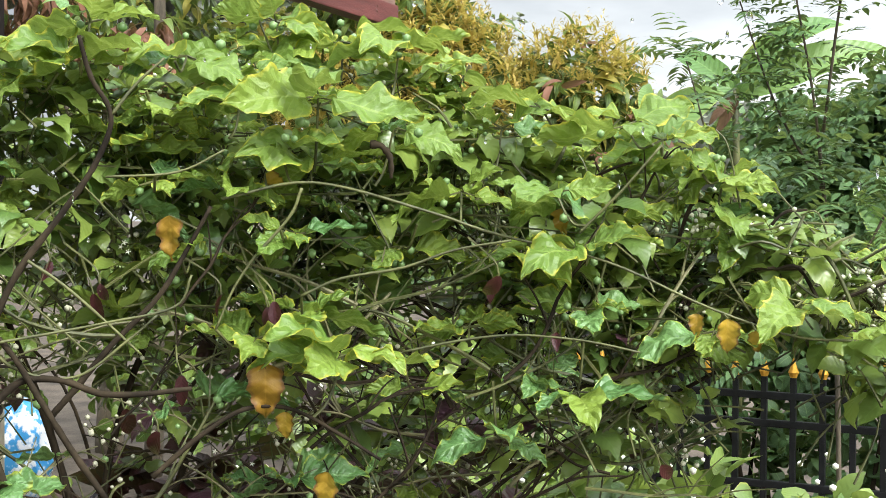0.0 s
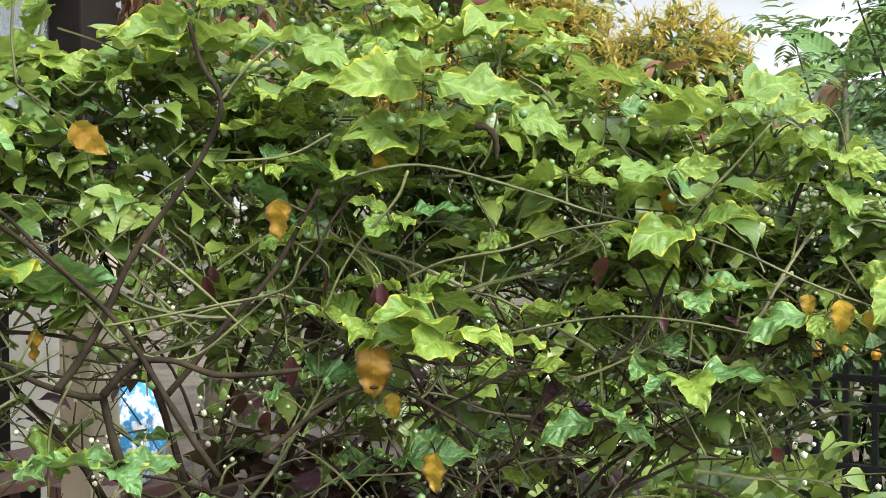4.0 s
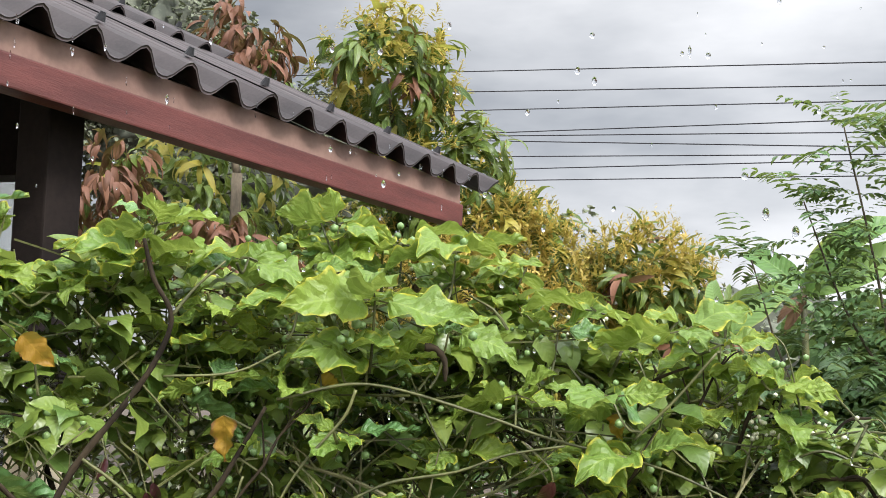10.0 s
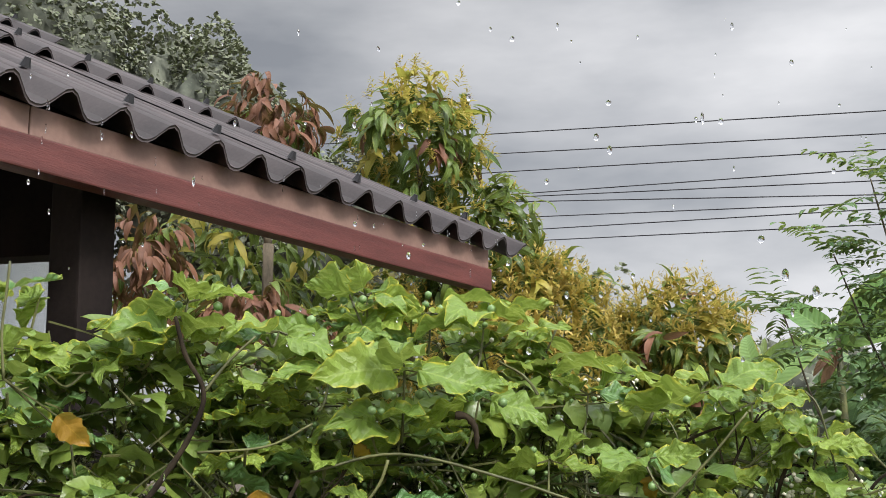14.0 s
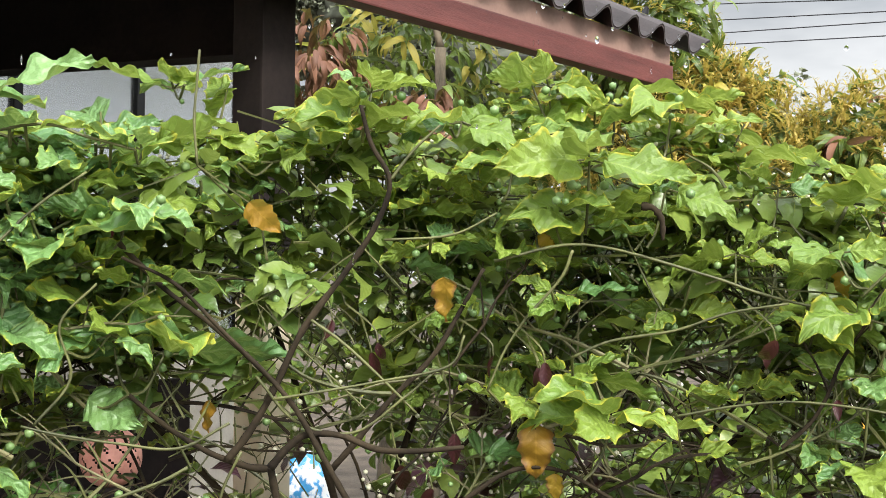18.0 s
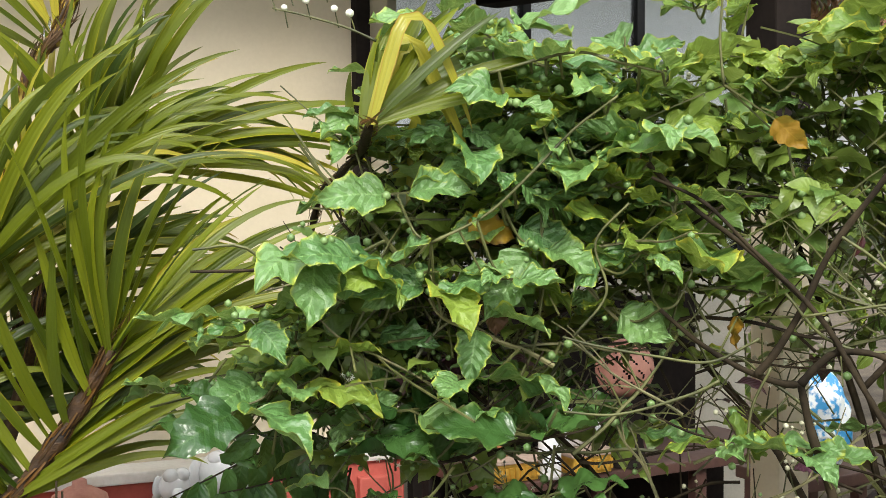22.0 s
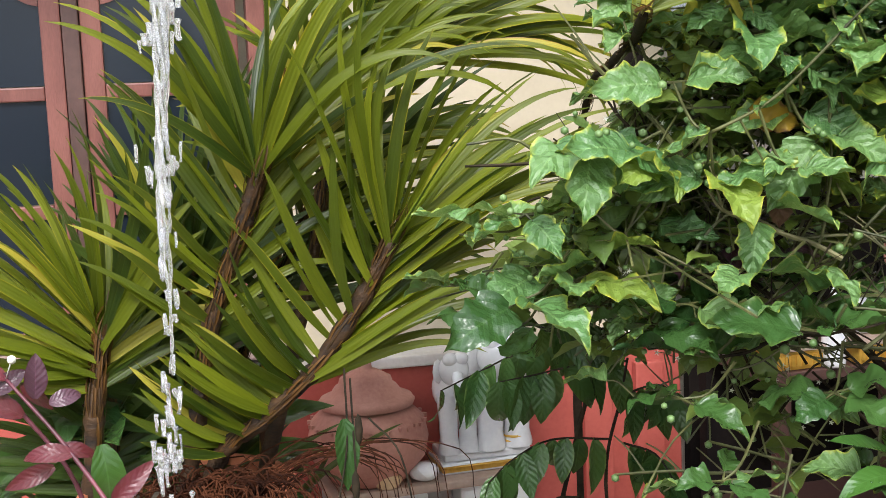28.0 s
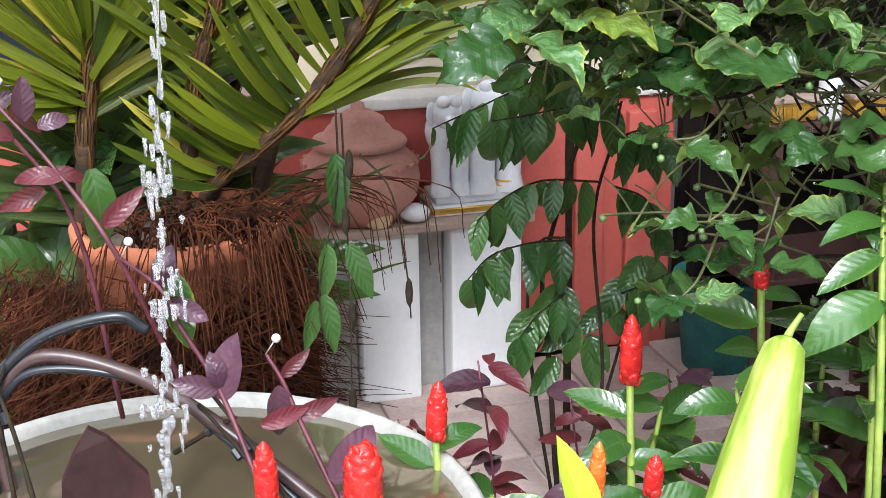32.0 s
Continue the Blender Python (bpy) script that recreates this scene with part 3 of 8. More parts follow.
    part("window_frame", boxed(2.02, 4.315, 1.25, 3.76, 4.375, 1.268), M["black_iron"], scr)


EAVE_Y, EAVE_Z, TILE_PITCH = 1.80, 2.302, 0.137
# the eave is tilted by a degree to fit the camera's view
EAVE_TILT = Matrix.Translation((2.4, 0, 2.3)) @ Matrix.Rotation(radians(1.0), 4, "Y") @ Matrix.Translation((-2.4, 0, -2.3))


def build_roof():
    roof = tagged(holder("roof"), "dark brown corrugated cement tile roof with dripping eave", "roof", kind="structure")
    slope = radians(26)
    amp, over, sheet = 0.024, 0.15, 1.35

    def sheet_mesh(waves):
        bm = bmesh.new()
        n, rows = waves * 10, 5
        top, low = [], []
        for j in range(rows + 1):
            u = sheet * j / rows
            for dz, keep in ((0.0, top), (-0.007, low)):
                ring = []
                for i in range(n + 1):
                    a = 2 * math.pi * i / 10
                    ring.append(bm.verts.new((i * TILE_PITCH / 10, u, amp * (2 * (0.5 + 0.5 * math.cos(a)) ** 1.35 - 1) + dz)))
                keep.append(ring)
        for grid, flip in ((top, False), (low, True)):
            for a, b in zip(grid, grid[1:]):
                for i in range(n):
                    f = (a[i], a[i + 1], b[i + 1], b[i])
                    bm.faces.new(f[::-1] if flip else f)
        for a, b in ((top[0], low[0]), (top[-1], low[-1])):
            for i in range(n):
                bm.faces.new((a[i], a[i + 1], b[i + 1], b[i]))
        me = bpy.data.meshes.new("roof_tile")
        bm.to_mesh(me)
        bm.free()
        me.materials.append(M["tile"])
        me.polygons.foreach_set("use_smooth", [True] * len(me.polygons))
        return me

    me = sheet_mesh(4)
    wide = 4 * TILE_PITCH
    rnd = random.Random(3)
    for row in range(4):
        for col in range(4):
            x = 3.385 - (col + 1) * wide + rnd.uniform(-0.003, 0.003)
            d = row * (sheet - over)
            ob = new("roof_tile", me)
            ob.parent = roof
            ob.matrix_basis = Matrix.Translation((x, EAVE_Y, EAVE_Z)) @ Matrix.Rotation(slope, 4, "X") @ Matrix.Translation((0, d, 0.014 * row + 0.003 * (col % 2))) @ Matrix.Rotation(radians(-0.7), 4, "X")
    # small hooks' heads on the crests along the laps
    hook = bmesh.new()
    bmesh.ops.create_cone(hook, cap_ends=True, segments=8, radius1=0.012, radius2=0.006, depth=0.02)
    hme = bpy.data.meshes.new("tile_screw")
    hook.to_mesh(hme)
    hook.free()
    hme.materials.append(M["black_iron"])
    for row in range(3):
        for k in range(1, 19, 2):
            ob = new("tile_screw", hme)
            ob.parent = roof
            ob.matrix_basis = Matrix.Translation((3.385 - k * TILE_PITCH, EAVE_Y, EAVE_Z)) @ Matrix.Rotation(slope, 4, "X") @ Matrix.Translation((0, 0.16 + row * 1.2, amp + 0.012 + 0.014 * row))
    beam = tagged(holder("fascia"), "two-tone eave fascia, pinkish board over a dark red beam", "fascia", kind="structure")
    for x0, x1 in ((1.22, 1.553), (1.556, 3.247)):
        part("upper_board", boxed(x0, 1.845, 2.231, x1, 1.865, 2.29, 0.003), M["beam_cream"], beam, "pinkish cream upper board")
    part("lower_beam", boxed(1.22, 1.83, 2.163, 3.24, 1.88, 2.2285, 0.004), M["beam_red"], beam, "dark red painted timber beam")
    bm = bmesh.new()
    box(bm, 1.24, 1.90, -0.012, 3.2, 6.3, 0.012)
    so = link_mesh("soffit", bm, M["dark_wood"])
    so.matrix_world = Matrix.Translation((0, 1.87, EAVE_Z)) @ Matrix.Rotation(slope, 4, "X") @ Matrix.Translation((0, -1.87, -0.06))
    so.matrix_world = EAVE_TILT @ so.matrix_world
    roof.matrix_basis = beam.matrix_basis = EAVE_TILT
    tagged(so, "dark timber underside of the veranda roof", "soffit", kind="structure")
    # roof added out of view; its overhang keeps overhead light off the wall
    main = tagged(holder("unseen_roof"), "unseen higher roof added to shade the house wall", "roof", kind="structure")
    bm = bmesh.new()
    box(bm, -3.4, 0, -0.03, 1.75, 5.6, 0.03)
    slab = part("roof_panel", bm, M["tile"], main)
    slab.matrix_basis = Matrix.Translation((0, 2.95, 2.62)) @ Matrix.Rotation(slope, 4, "X")
    tie = link_mesh("tie_beam", boxed(-0.55, -0.06, -0.0, 0.55, 0.06, 0.45, 0.005), M["dark_wood"])
    tie.matrix_world = Matrix.Translation((2.56, 3.62, 2.30)) @ Matrix.Rotation(math.atan2(-0.99, 0.32), 4, "Z")
    tagged(tie, "heavy dark timber beam under the roof", "beam", kind="structure")
    post = tagged(holder("veranda_post", (1.83, 2.0, 0)), "veranda post, dark timber on a cream concrete foot", "post", kind="structure")
    part("timber", boxed(-0.047, -0.047, 1.62, 0.047, 0.047, 2.30, 0.006), M["dark_wood"], post, "near-black timber shaft")
    part("concrete_foot", boxed(-0.035, -0.045, 0.0, 0.05, 0.045, 1.618, 0.01), M["cream"], post, "cream painted concrete pillar")


def build_paving():
    pave = tagged(holder("pavement"), "pinkish stone paving slabs in front of the house", "pavement", kind="structure")
    me = bpy.data.meshes.new("slab")
    bm = boxed(0, 0, -0.03, 0.292, 0.292, 0.0, 0.006)
    bm.to_mesh(me)
    bm.free()
    me.materials.append(M["paving"])
    rnd = random.Random(8)
    for i in range(17):
        for j in range(5):
            ob = new("slab", me)
            ob.parent = pave
            ob.matrix_basis = pose(-1.4 + 0.3 * i, 1.92 + 0.3 * j, rnd.uniform(-0.003, 0.003), rnd.uniform(-0.5, 0.5), rnd.uniform(-0.5, 0.5), 0)
    part("mortar", boxed(-1.45, 1.9, -0.06, 3.75, 3.43, -0.012, 0), M["grey_render"], pave)


# grey-green mass inside the far trees, haze put into its colour
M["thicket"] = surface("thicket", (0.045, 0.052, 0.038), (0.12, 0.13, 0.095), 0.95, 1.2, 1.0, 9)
M["brown_wood"] = surface("brown_wood", (0.06, 0.028, 0.024), (0.11, 0.055, 0.045), 0.5, 4, 0.2, 60)
# opaque pane; the bright sky's reflection is put into its colour
M["painted_sky_glass"] = glass_material("painted_sky_glass", (0.5, 0.58, 0.62), 0.08, 0.0)
M["window_sill"] = surface("window_sill", (0.30, 0.2, 0.17), (0.42, 0.3, 0.26), 0.7, 6, 0.2, 80)
TURN_WALL = Matrix.Translation((1.3, 3.5, 0)) @ Matrix.Rotation(radians(-4.5), 4, "Z") @ Matrix.Translation((-1.3, -3.5, 0))
build_ground()
build_walls()
build_window()
build_roof()
build_paving()
for one in ("wall_house", "dado_wall", "window_1"):
    bpy.data.objects[one].matrix_basis = TURN_WALL


# ---- distance: trees, wires, fence ----
def crown(heap, centre, radii, count, grids, rnd, mats, gap=0.25, inner=0.55, hang=0.8, size=(0.8, 1.2), seed=0):
    """Blades hung over the outside of an uneven egg-shaped crown, in tufts with gaps between."""
    c = Vector(centre)
    made = 0
    while made < count:
        d = Vector((rnd.gauss(0, 1), rnd.gauss(0, 1), rnd.gauss(0, 1))).normalized()
        lump = noise.noise(d * 2.2 + Vector((seed, 0, 0)))
        if lump < -gap:
            made += 0.2
            continue
        rad = rnd.uniform(inner, 1.0) * (0.88 + 0.38 * lump)
        p = c + Vector((d.x * radii[0], d.y * radii[1], d.z * radii[2])) * rad
        k = rnd.randint(3, 6)
        kind = 0
        r = rnd.random()
        for idx, share in enumerate(mats):
            if r < share:
                kind = idx
                break
        for _ in range(k):
            out = (d + Vector((rnd.gauss(0, 0.6), rnd.gauss(0, 0.6), rnd.gauss(0, 0.4) - hang))).normalized()
            heap.add(rnd.choice(grids), facing(p + Vector((rnd.gauss(0, 0.02), rnd.gauss(0, 0.02), rnd.gauss(0, 0.02))), out, d + Vector((0, 0, 0.7)), rnd.uniform(*size), rnd.gauss(0, 0.5)), kind)
            made += 1


def panicle(heap, at, rnd, size, grid, mat):
    """An upright loose flower spray of many tiny sprigs."""
    at = Vector(at)
    up = Vector((rnd.gauss(0, 0.3), rnd.gauss(0, 0.3), 1)).normalized()
    for k in range(22):
        h = rnd.random()
        d = (up * 0.45 + Vector((rnd.gauss(0, 1), rnd.gauss(0, 1), rnd.gauss(0, 0.4)))).normalized()
        heap.add(grid, facing(at + up * h * size, d, (0, 0, 1), size * (0.55 - 0.4 * h)), mat)


def build_tree(name, label, base, trunk_top, r, lumps, grids, mats, shares, seed, sprays=(), limbs=True, hang=0.8, size=(0.8, 1.2)):
    rnd = random.Random(seed)
    tree = tagged(holder(name, base), label, "tree")
    b = Vector(base)
    line = smooth_line([(0, 0, 0), (Vector(trunk_top) - b) * 0.5 + Vector((0.08, 0.05, 0)), Vector(trunk_top) - b], 6)
    part("trunk", tube(bmesh.new(), line, r, r * 0.6, 9, 0.2, rnd), M["bark"], tree, smooth=True)
    for c, radii, n in lumps:
        if limbs:
            tip = Vector(c) - b
            start = line[-1 if tip.z > line[-1].z else len(line) // 2]
            mid = start.lerp(tip, 0.5) + Vector((rnd.uniform(-0.1, 0.1), rnd.uniform(-0.1, 0.1), -0.05))
            part("limb", tube(bmesh.new(), smooth_line([start, mid, tip], 5), r * 0.45, r * 0.12, 6, 0.2, rnd), M["bark"], tree, smooth=True)
    heap = Heap()
    for k, (c, radii, n) in enumerate(lumps):
        crown(heap, Vector(c) - b, radii, n, grids, rnd, shares, seed=seed + 3 * k, hang=hang, size=size)
    for c, spread, n, sz in sprays:
        for _ in range(n):
            d = Vector((rnd.gauss(-0.8, 1), rnd.gauss(-0.4, 1), rnd.gauss(0.3, 1))).normalized()
            p = Vector(c) - b + Vector((d.x * spread[0], d.y * spread[1], d.z * spread[2])) * rnd.uniform(0.85, 1.05)
            panicle(heap, p, rnd, sz * rnd.uniform(0.7, 1.2), SPRIG, len(mats) - 1)
    me = heap.mesh("crown", mats)
    ob = new("crown", me)
    ob.parent = tree
    tagged(ob, kind="stuff")
    return tree


SPRIG = leaf_grid(lance, 1.0, 0.24, 1, 2, 0, 0.3)
LONG = [leaf_grid(lance, 0.19, 0.045, 2, 5, 0.3, d, 0, 0, s) for s, d in ((1, 0.4), (2, 0.9), (3, 1.3))]
BROAD = [leaf_grid(oval, 0.10, 0.07, 2, 4, 0.2, d, 0, 0, s) for s, d in ((1, 0.3), (2, 0.8))]
FAR = [leaf_grid(oval, 0.15, 0.12, 1, 2, 0.2, 0.4)]


def build_trees():
    mats = [M["mango"], M["mango_new"], M["dry_leaf"], M["mango_bloom"]]
    build_tree("mango_tree", "mango tree with green, young yellowish leaves and sprays of blossom", (6.9, 4.0, 0), (6.8, 4.0, 2.2), 0.09,
               [((6.45, 4.05, 3.72), (0.46, 0.48, 0.42), 620), ((6.75, 3.85, 3.2), (0.45, 0.45, 0.5), 520), ((7.0, 3.55, 2.72), (0.45, 0.5, 0.42), 480), ((7.1, 3.7, 2.2), (0.6, 0.75, 0.5), 500), ((6.8, 4.5, 2.6), (0.6, 0.7, 0.55), 600)],
               LONG, mats, (0.85, 0.94, 0.98, 0.98), 11,
               [((6.45, 4.05, 3.72), (0.46, 0.48, 0.40), 70, 0.15), ((6.75, 3.85, 3.2), (0.45, 0.45, 0.5), 60, 0.15), ((7.0, 3.55, 2.5), (0.5, 0.55, 0.5), 300, 0.18), ((6.7, 3.7, 2.2), (0.6, 0.7, 0.5), 260, 0.18), ((6.8, 4.3, 2.4), (0.6, 0.6, 0.5), 120, 0.16)])
    build_tree("mango_tree", "low mango tree covered in yellow blossom with one withered tuft", (8.0, 2.9, 0), (7.95, 2.95, 1.6), 0.08,
               [((7.9, 2.95, 2.5), (0.5, 0.5, 0.42), 800), ((7.7, 3.3, 2.2), (0.45, 0.4, 0.5), 400), ((8.0, 2.7, 2.1), (0.5, 0.5, 0.5), 500)],
               LONG, mats, (0.8, 0.95, 0.99, 0.99), 12,
               [((7.9, 2.95, 2.5), (0.5, 0.5, 0.42), 210, 0.16), ((7.7, 3.3, 2.2), (0.45, 0.4, 0.5), 160, 0.17)])
    build_tree("withered_tree", "tree with dry reddish-brown hanging leaves", (6.4, 5.2, 0), (6.4, 5.15, 3.2), 0.06,
               [((6.35, 5.12, 3.95), (0.34, 0.36, 0.36), 420), ((5.95, 5.9, 3.1), (0.35, 0.45, 0.4), 330), ((6.1, 5.0, 2.65), (0.3, 0.5, 0.3), 330)],
               LONG, [M["dry_leaf"], M["mango"]], (0.88, 1.0), 13, hang=1.6, size=(0.7, 1.1))
    build_tree("green_tree", "dark green broadleaf tree behind the roof", (6.9, 6.0, 0), (6.9, 5.9, 2.0), 0.1,
               [((6.8, 5.8, 3.1), (0.7, 0.9, 0.75), 900), ((6.9, 5.0, 2.4), (0.6, 0.9, 0.8), 700), ((7.0, 4.4, 1.6), (0.6, 1.0, 0.7), 500)],
               LONG, [M["mango"], M["mango_new"]], (0.8, 1.0), 14)
    # wooded slope far behind; its haze lies in the leaf and thicket colours
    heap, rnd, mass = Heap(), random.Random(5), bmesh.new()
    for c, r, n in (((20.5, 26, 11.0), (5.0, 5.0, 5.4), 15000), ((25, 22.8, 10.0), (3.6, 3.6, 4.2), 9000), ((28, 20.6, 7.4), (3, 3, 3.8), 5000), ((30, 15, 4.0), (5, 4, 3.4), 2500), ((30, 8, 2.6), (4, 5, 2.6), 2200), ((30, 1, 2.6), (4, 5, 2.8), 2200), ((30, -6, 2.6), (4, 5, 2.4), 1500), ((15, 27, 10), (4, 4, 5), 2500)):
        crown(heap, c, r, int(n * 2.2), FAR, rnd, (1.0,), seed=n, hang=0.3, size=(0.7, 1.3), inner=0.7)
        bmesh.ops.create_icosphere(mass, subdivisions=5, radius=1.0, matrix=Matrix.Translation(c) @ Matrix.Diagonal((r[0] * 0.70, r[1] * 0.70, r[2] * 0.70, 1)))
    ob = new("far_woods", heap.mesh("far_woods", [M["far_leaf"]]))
    tagged(ob, "green trees on the slope behind, haze put into their colour", "woods", kind="stuff")
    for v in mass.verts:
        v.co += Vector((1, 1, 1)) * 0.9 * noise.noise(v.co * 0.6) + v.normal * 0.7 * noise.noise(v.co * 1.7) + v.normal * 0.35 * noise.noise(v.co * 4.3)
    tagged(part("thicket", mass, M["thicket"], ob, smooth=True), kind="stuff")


def build_wires():
    ends = [((21.2, 8.29), (20.8, 7.48)), ((21.4, 7.93), (20.9, 7.12)), ((21.5, 7.58), (21.0, 6.88)), ((21.6, 7.14), (21.05, 6.58)), ((21.7, 7.10), (21.1, 6.38)),
            ((21.7, 7.00), (21.1, 6.14)), ((22.0, 6.74), (21.15, 6.02)), ((22.1, 6.50), (21.2, 5.93)), ((22.2, 6.29), (21.2, 5.67))]
    for (xa, za), (xb, zb) in ends:
        a, b = Vector((xa, 11.2, za)), Vector((xb, 4.0, zb))
        d = b - a
        pts = [a - d * 1.6, a - d * 0.6, a + d * 0.4, b + d * 0.5, b + d * 2.0]
        ob = link_mesh("power_line", tube(bmesh.new(), smooth_line(pts, 4), 0.011, 0.011, 5), M["wire"])
        tagged(ob, "thin dark overhead power line against the sky", "power line", "overhead lines")


def build_fence():
    fence = tagged(holder("fence", (4.85, 0, 0)), "black iron railing with gold spear tips", "fence")
    I = M["black_iron"]
    for z in (0.60, 0.83, 0.935):
        part("rail", boxed(-0.012, -2.2, z, 0.012, 1.95, z + 0.028, 0.003), I, fence)
    me, tip = bpy.data.meshes.new("post"), bpy.data.meshes.new("spear_tip")
    bm = boxed(-0.011, -0.011, 0, 0.011, 0.011, 1.02, 0.002)
    bm.to_mesh(me)
    bm.free()
    me.materials.append(I)
    bm = lathe(bmesh.new(), [(0.012, 0), (0.02, 0.02), (0.014, 0.035), (0.001, 0.075)], 8)
    bm.to_mesh(tip)
    bm.free()
    tip.materials.append(M["gold_tip"])
    for k in range(38):
        p = new("post", me)
        p.parent, p.location = fence, (0, -2.15 + 0.108 * k, 0.0)
        s = new("spear_tip", tip)
        s.parent, s.location = p, (0, 0, 1.02)
        s["label"] = "small gold spear tip"


build_trees()
build_wires()
build_fence()


# ---- the nightshade bush ----
# thickness at foot and tip, and the line of each woody branch
BRANCHES = [
    (0.0085, 0.005, [(1.313, 1.496, 1.315), (1.336, 1.475, 1.355), (1.364, 1.449, 1.422), (1.395, 1.419, 1.514), (1.444, 1.370, 1.611), (1.473, 1.339, 1.680), (1.485, 1.324, 1.745), (1.466, 1.346, 1.802), (1.454, 1.358, 1.862)]),
    (0.005, 0.003, [(1.485, 1.324, 1.745), (1.509, 1.298, 1.792), (1.536, 1.266, 1.833)]),
    (0.0085, 0.006, [(1.348, 1.437, 1.306), (1.367, 1.419, 1.337), (1.388, 1.398, 1.357), (1.424, 1.361, 1.355), (1.459, 1.323, 1.335), (1.499, 1.279, 1.332), (1.546, 1.221, 1.339)]),
    (0.012, 0.009, [(1.416, 1.398, 1.013), (1.394, 1.420, 1.145), (1.375, 1.439, 1.224), (1.362, 1.451, 1.303)]),
    (0.008, 0.005, [(1.369, 1.458, 1.301), (1.343, 1.482, 1.305), (1.299, 1.520, 1.327), (1.251, 1.560, 1.366), (1.206, 1.596, 1.415)]),
    (0.008, 0.005, [(1.456, 1.415, 1.294), (1.480, 1.389, 1.335), (1.515, 1.351, 1.399), (1.560, 1.299, 1.471), (1.587, 1.266, 1.542), (1.610, 1.236, 1.612)]),
    (0.007, 0.004, [(1.458, 1.309, 1.181), (1.424, 1.347, 1.258), (1.393, 1.378, 1.334), (1.369, 1.403, 1.394), (1.344, 1.427, 1.437), (1.315, 1.453, 1.476), (1.282, 1.482, 1.519), (1.232, 1.524, 1.584), (1.171, 1.572, 1.622)]),
    (0.004, 0.003, [(1.276, 1.448, 1.379), (1.221, 1.495, 1.343), (1.154, 1.547, 1.351), (1.084, 1.597, 1.366), (1.042, 1.625, 1.379)]),
    (0.005, 0.003, [(1.212, 1.463, 1.319), (1.176, 1.492, 1.296), (1.095, 1.553, 1.266), (1.026, 1.599, 1.269)]),
    (0.004, 0.003, [(1.337, 1.420, 1.412), (1.398, 1.360, 1.426), (1.450, 1.304, 1.440), (1.515, 1.228, 1.463), (1.530, 1.209, 1.510)]),
    (0.0045, 0.003, [(1.331, 1.452, 1.445), (1.376, 1.410, 1.376), (1.436, 1.348, 1.360), (1.487, 1.292, 1.413), (1.514, 1.260, 1.449)]),
    (0.0045, 0.0028, [(1.302, 1.451, 1.334), (1.280, 1.471, 1.264), (1.277, 1.474, 1.167)]),
    (0.005, 0.003, [(1.636, 1.235, 1.624), (1.735, 1.131, 1.652), (1.846, 0.986, 1.608), (1.915, 0.897, 1.572), (2.005, 0.736, 1.527), (2.076, 0.587, 1.454), (2.129, 0.462, 1.409), (2.169, 0.365, 1.402)]),
    (0.0045, 0.003, [(1.708, 1.134, 1.473), (1.741, 1.082, 1.500), (1.791, 0.997, 1.518), (1.829, 0.926, 1.546), (1.868, 0.845, 1.562)]),
    (0.005, 0.003, [(1.974, 0.773, 1.573), (1.987, 0.739, 1.610), (1.999, 0.706, 1.646), (2.018, 0.651, 1.714)]),
    (0.005, 0.003, [(1.691, 1.123, 1.642), (1.681, 1.138, 1.598), (1.651, 1.181, 1.536), (1.631, 1.209, 1.484), (1.615, 1.230, 1.422)]),
    (0.005, 0.003, [(1.397, 1.403, 1.530), (1.431, 1.369, 1.496), (1.469, 1.327, 1.445), (1.507, 1.284, 1.389)]),
    (0.006, 0.004, [(1.533, 1.285, 1.202), (1.575, 1.232, 1.260), (1.617, 1.177, 1.302), (1.657, 1.121, 1.302), (1.695, 1.062, 1.266), (1.731, 1.002, 1.222)]),
    (0.004, 0.003, [(1.835, 1.021, 1.379), (1.878, 0.940, 1.398), (1.917, 0.857, 1.408), (1.959, 0.756, 1.400), (1.990, 0.672, 1.383)]),
    (0.005, 0.0035, [(0.965, 1.729, 1.784), (1.083, 1.658, 1.817), (1.140, 1.619, 1.801), (1.196, 1.578, 1.784)]),
    (0.005, 0.003, [(0.882, 1.750, 1.523), (0.956, 1.711, 1.565), (1.014, 1.677, 1.625), (1.072, 1.641, 1.695), (1.129, 1.602, 1.747)]),
    (0.0045, 0.003, [(1.067, 1.632, 1.377), (1.109, 1.604, 1.445), (1.095, 1.613, 1.523), (1.137, 1.584, 1.583)]),
    (0.004, 0.002, [(0.817, 1.804, 1.837), (0.772, 1.823, 1.858), (0.713, 1.847, 1.876), (0.669, 1.864, 1.886)]),
    (0.004, 0.003, [(1.268, 1.520, 1.763), (1.264, 1.524, 1.831), (1.266, 1.522, 1.883), (1.269, 1.520, 1.939)]),
    (0.006, 0.004, [(1.191, 1.607, 1.644), (1.244, 1.566, 1.577), (1.295, 1.524, 1.526), (1.340, 1.485, 1.474), (1.371, 1.456, 1.431)]),
    (0.004, 0.003, [(1.502, 1.350, 1.655), (1.571, 1.270, 1.664), (1.615, 1.214, 1.699)]),
]
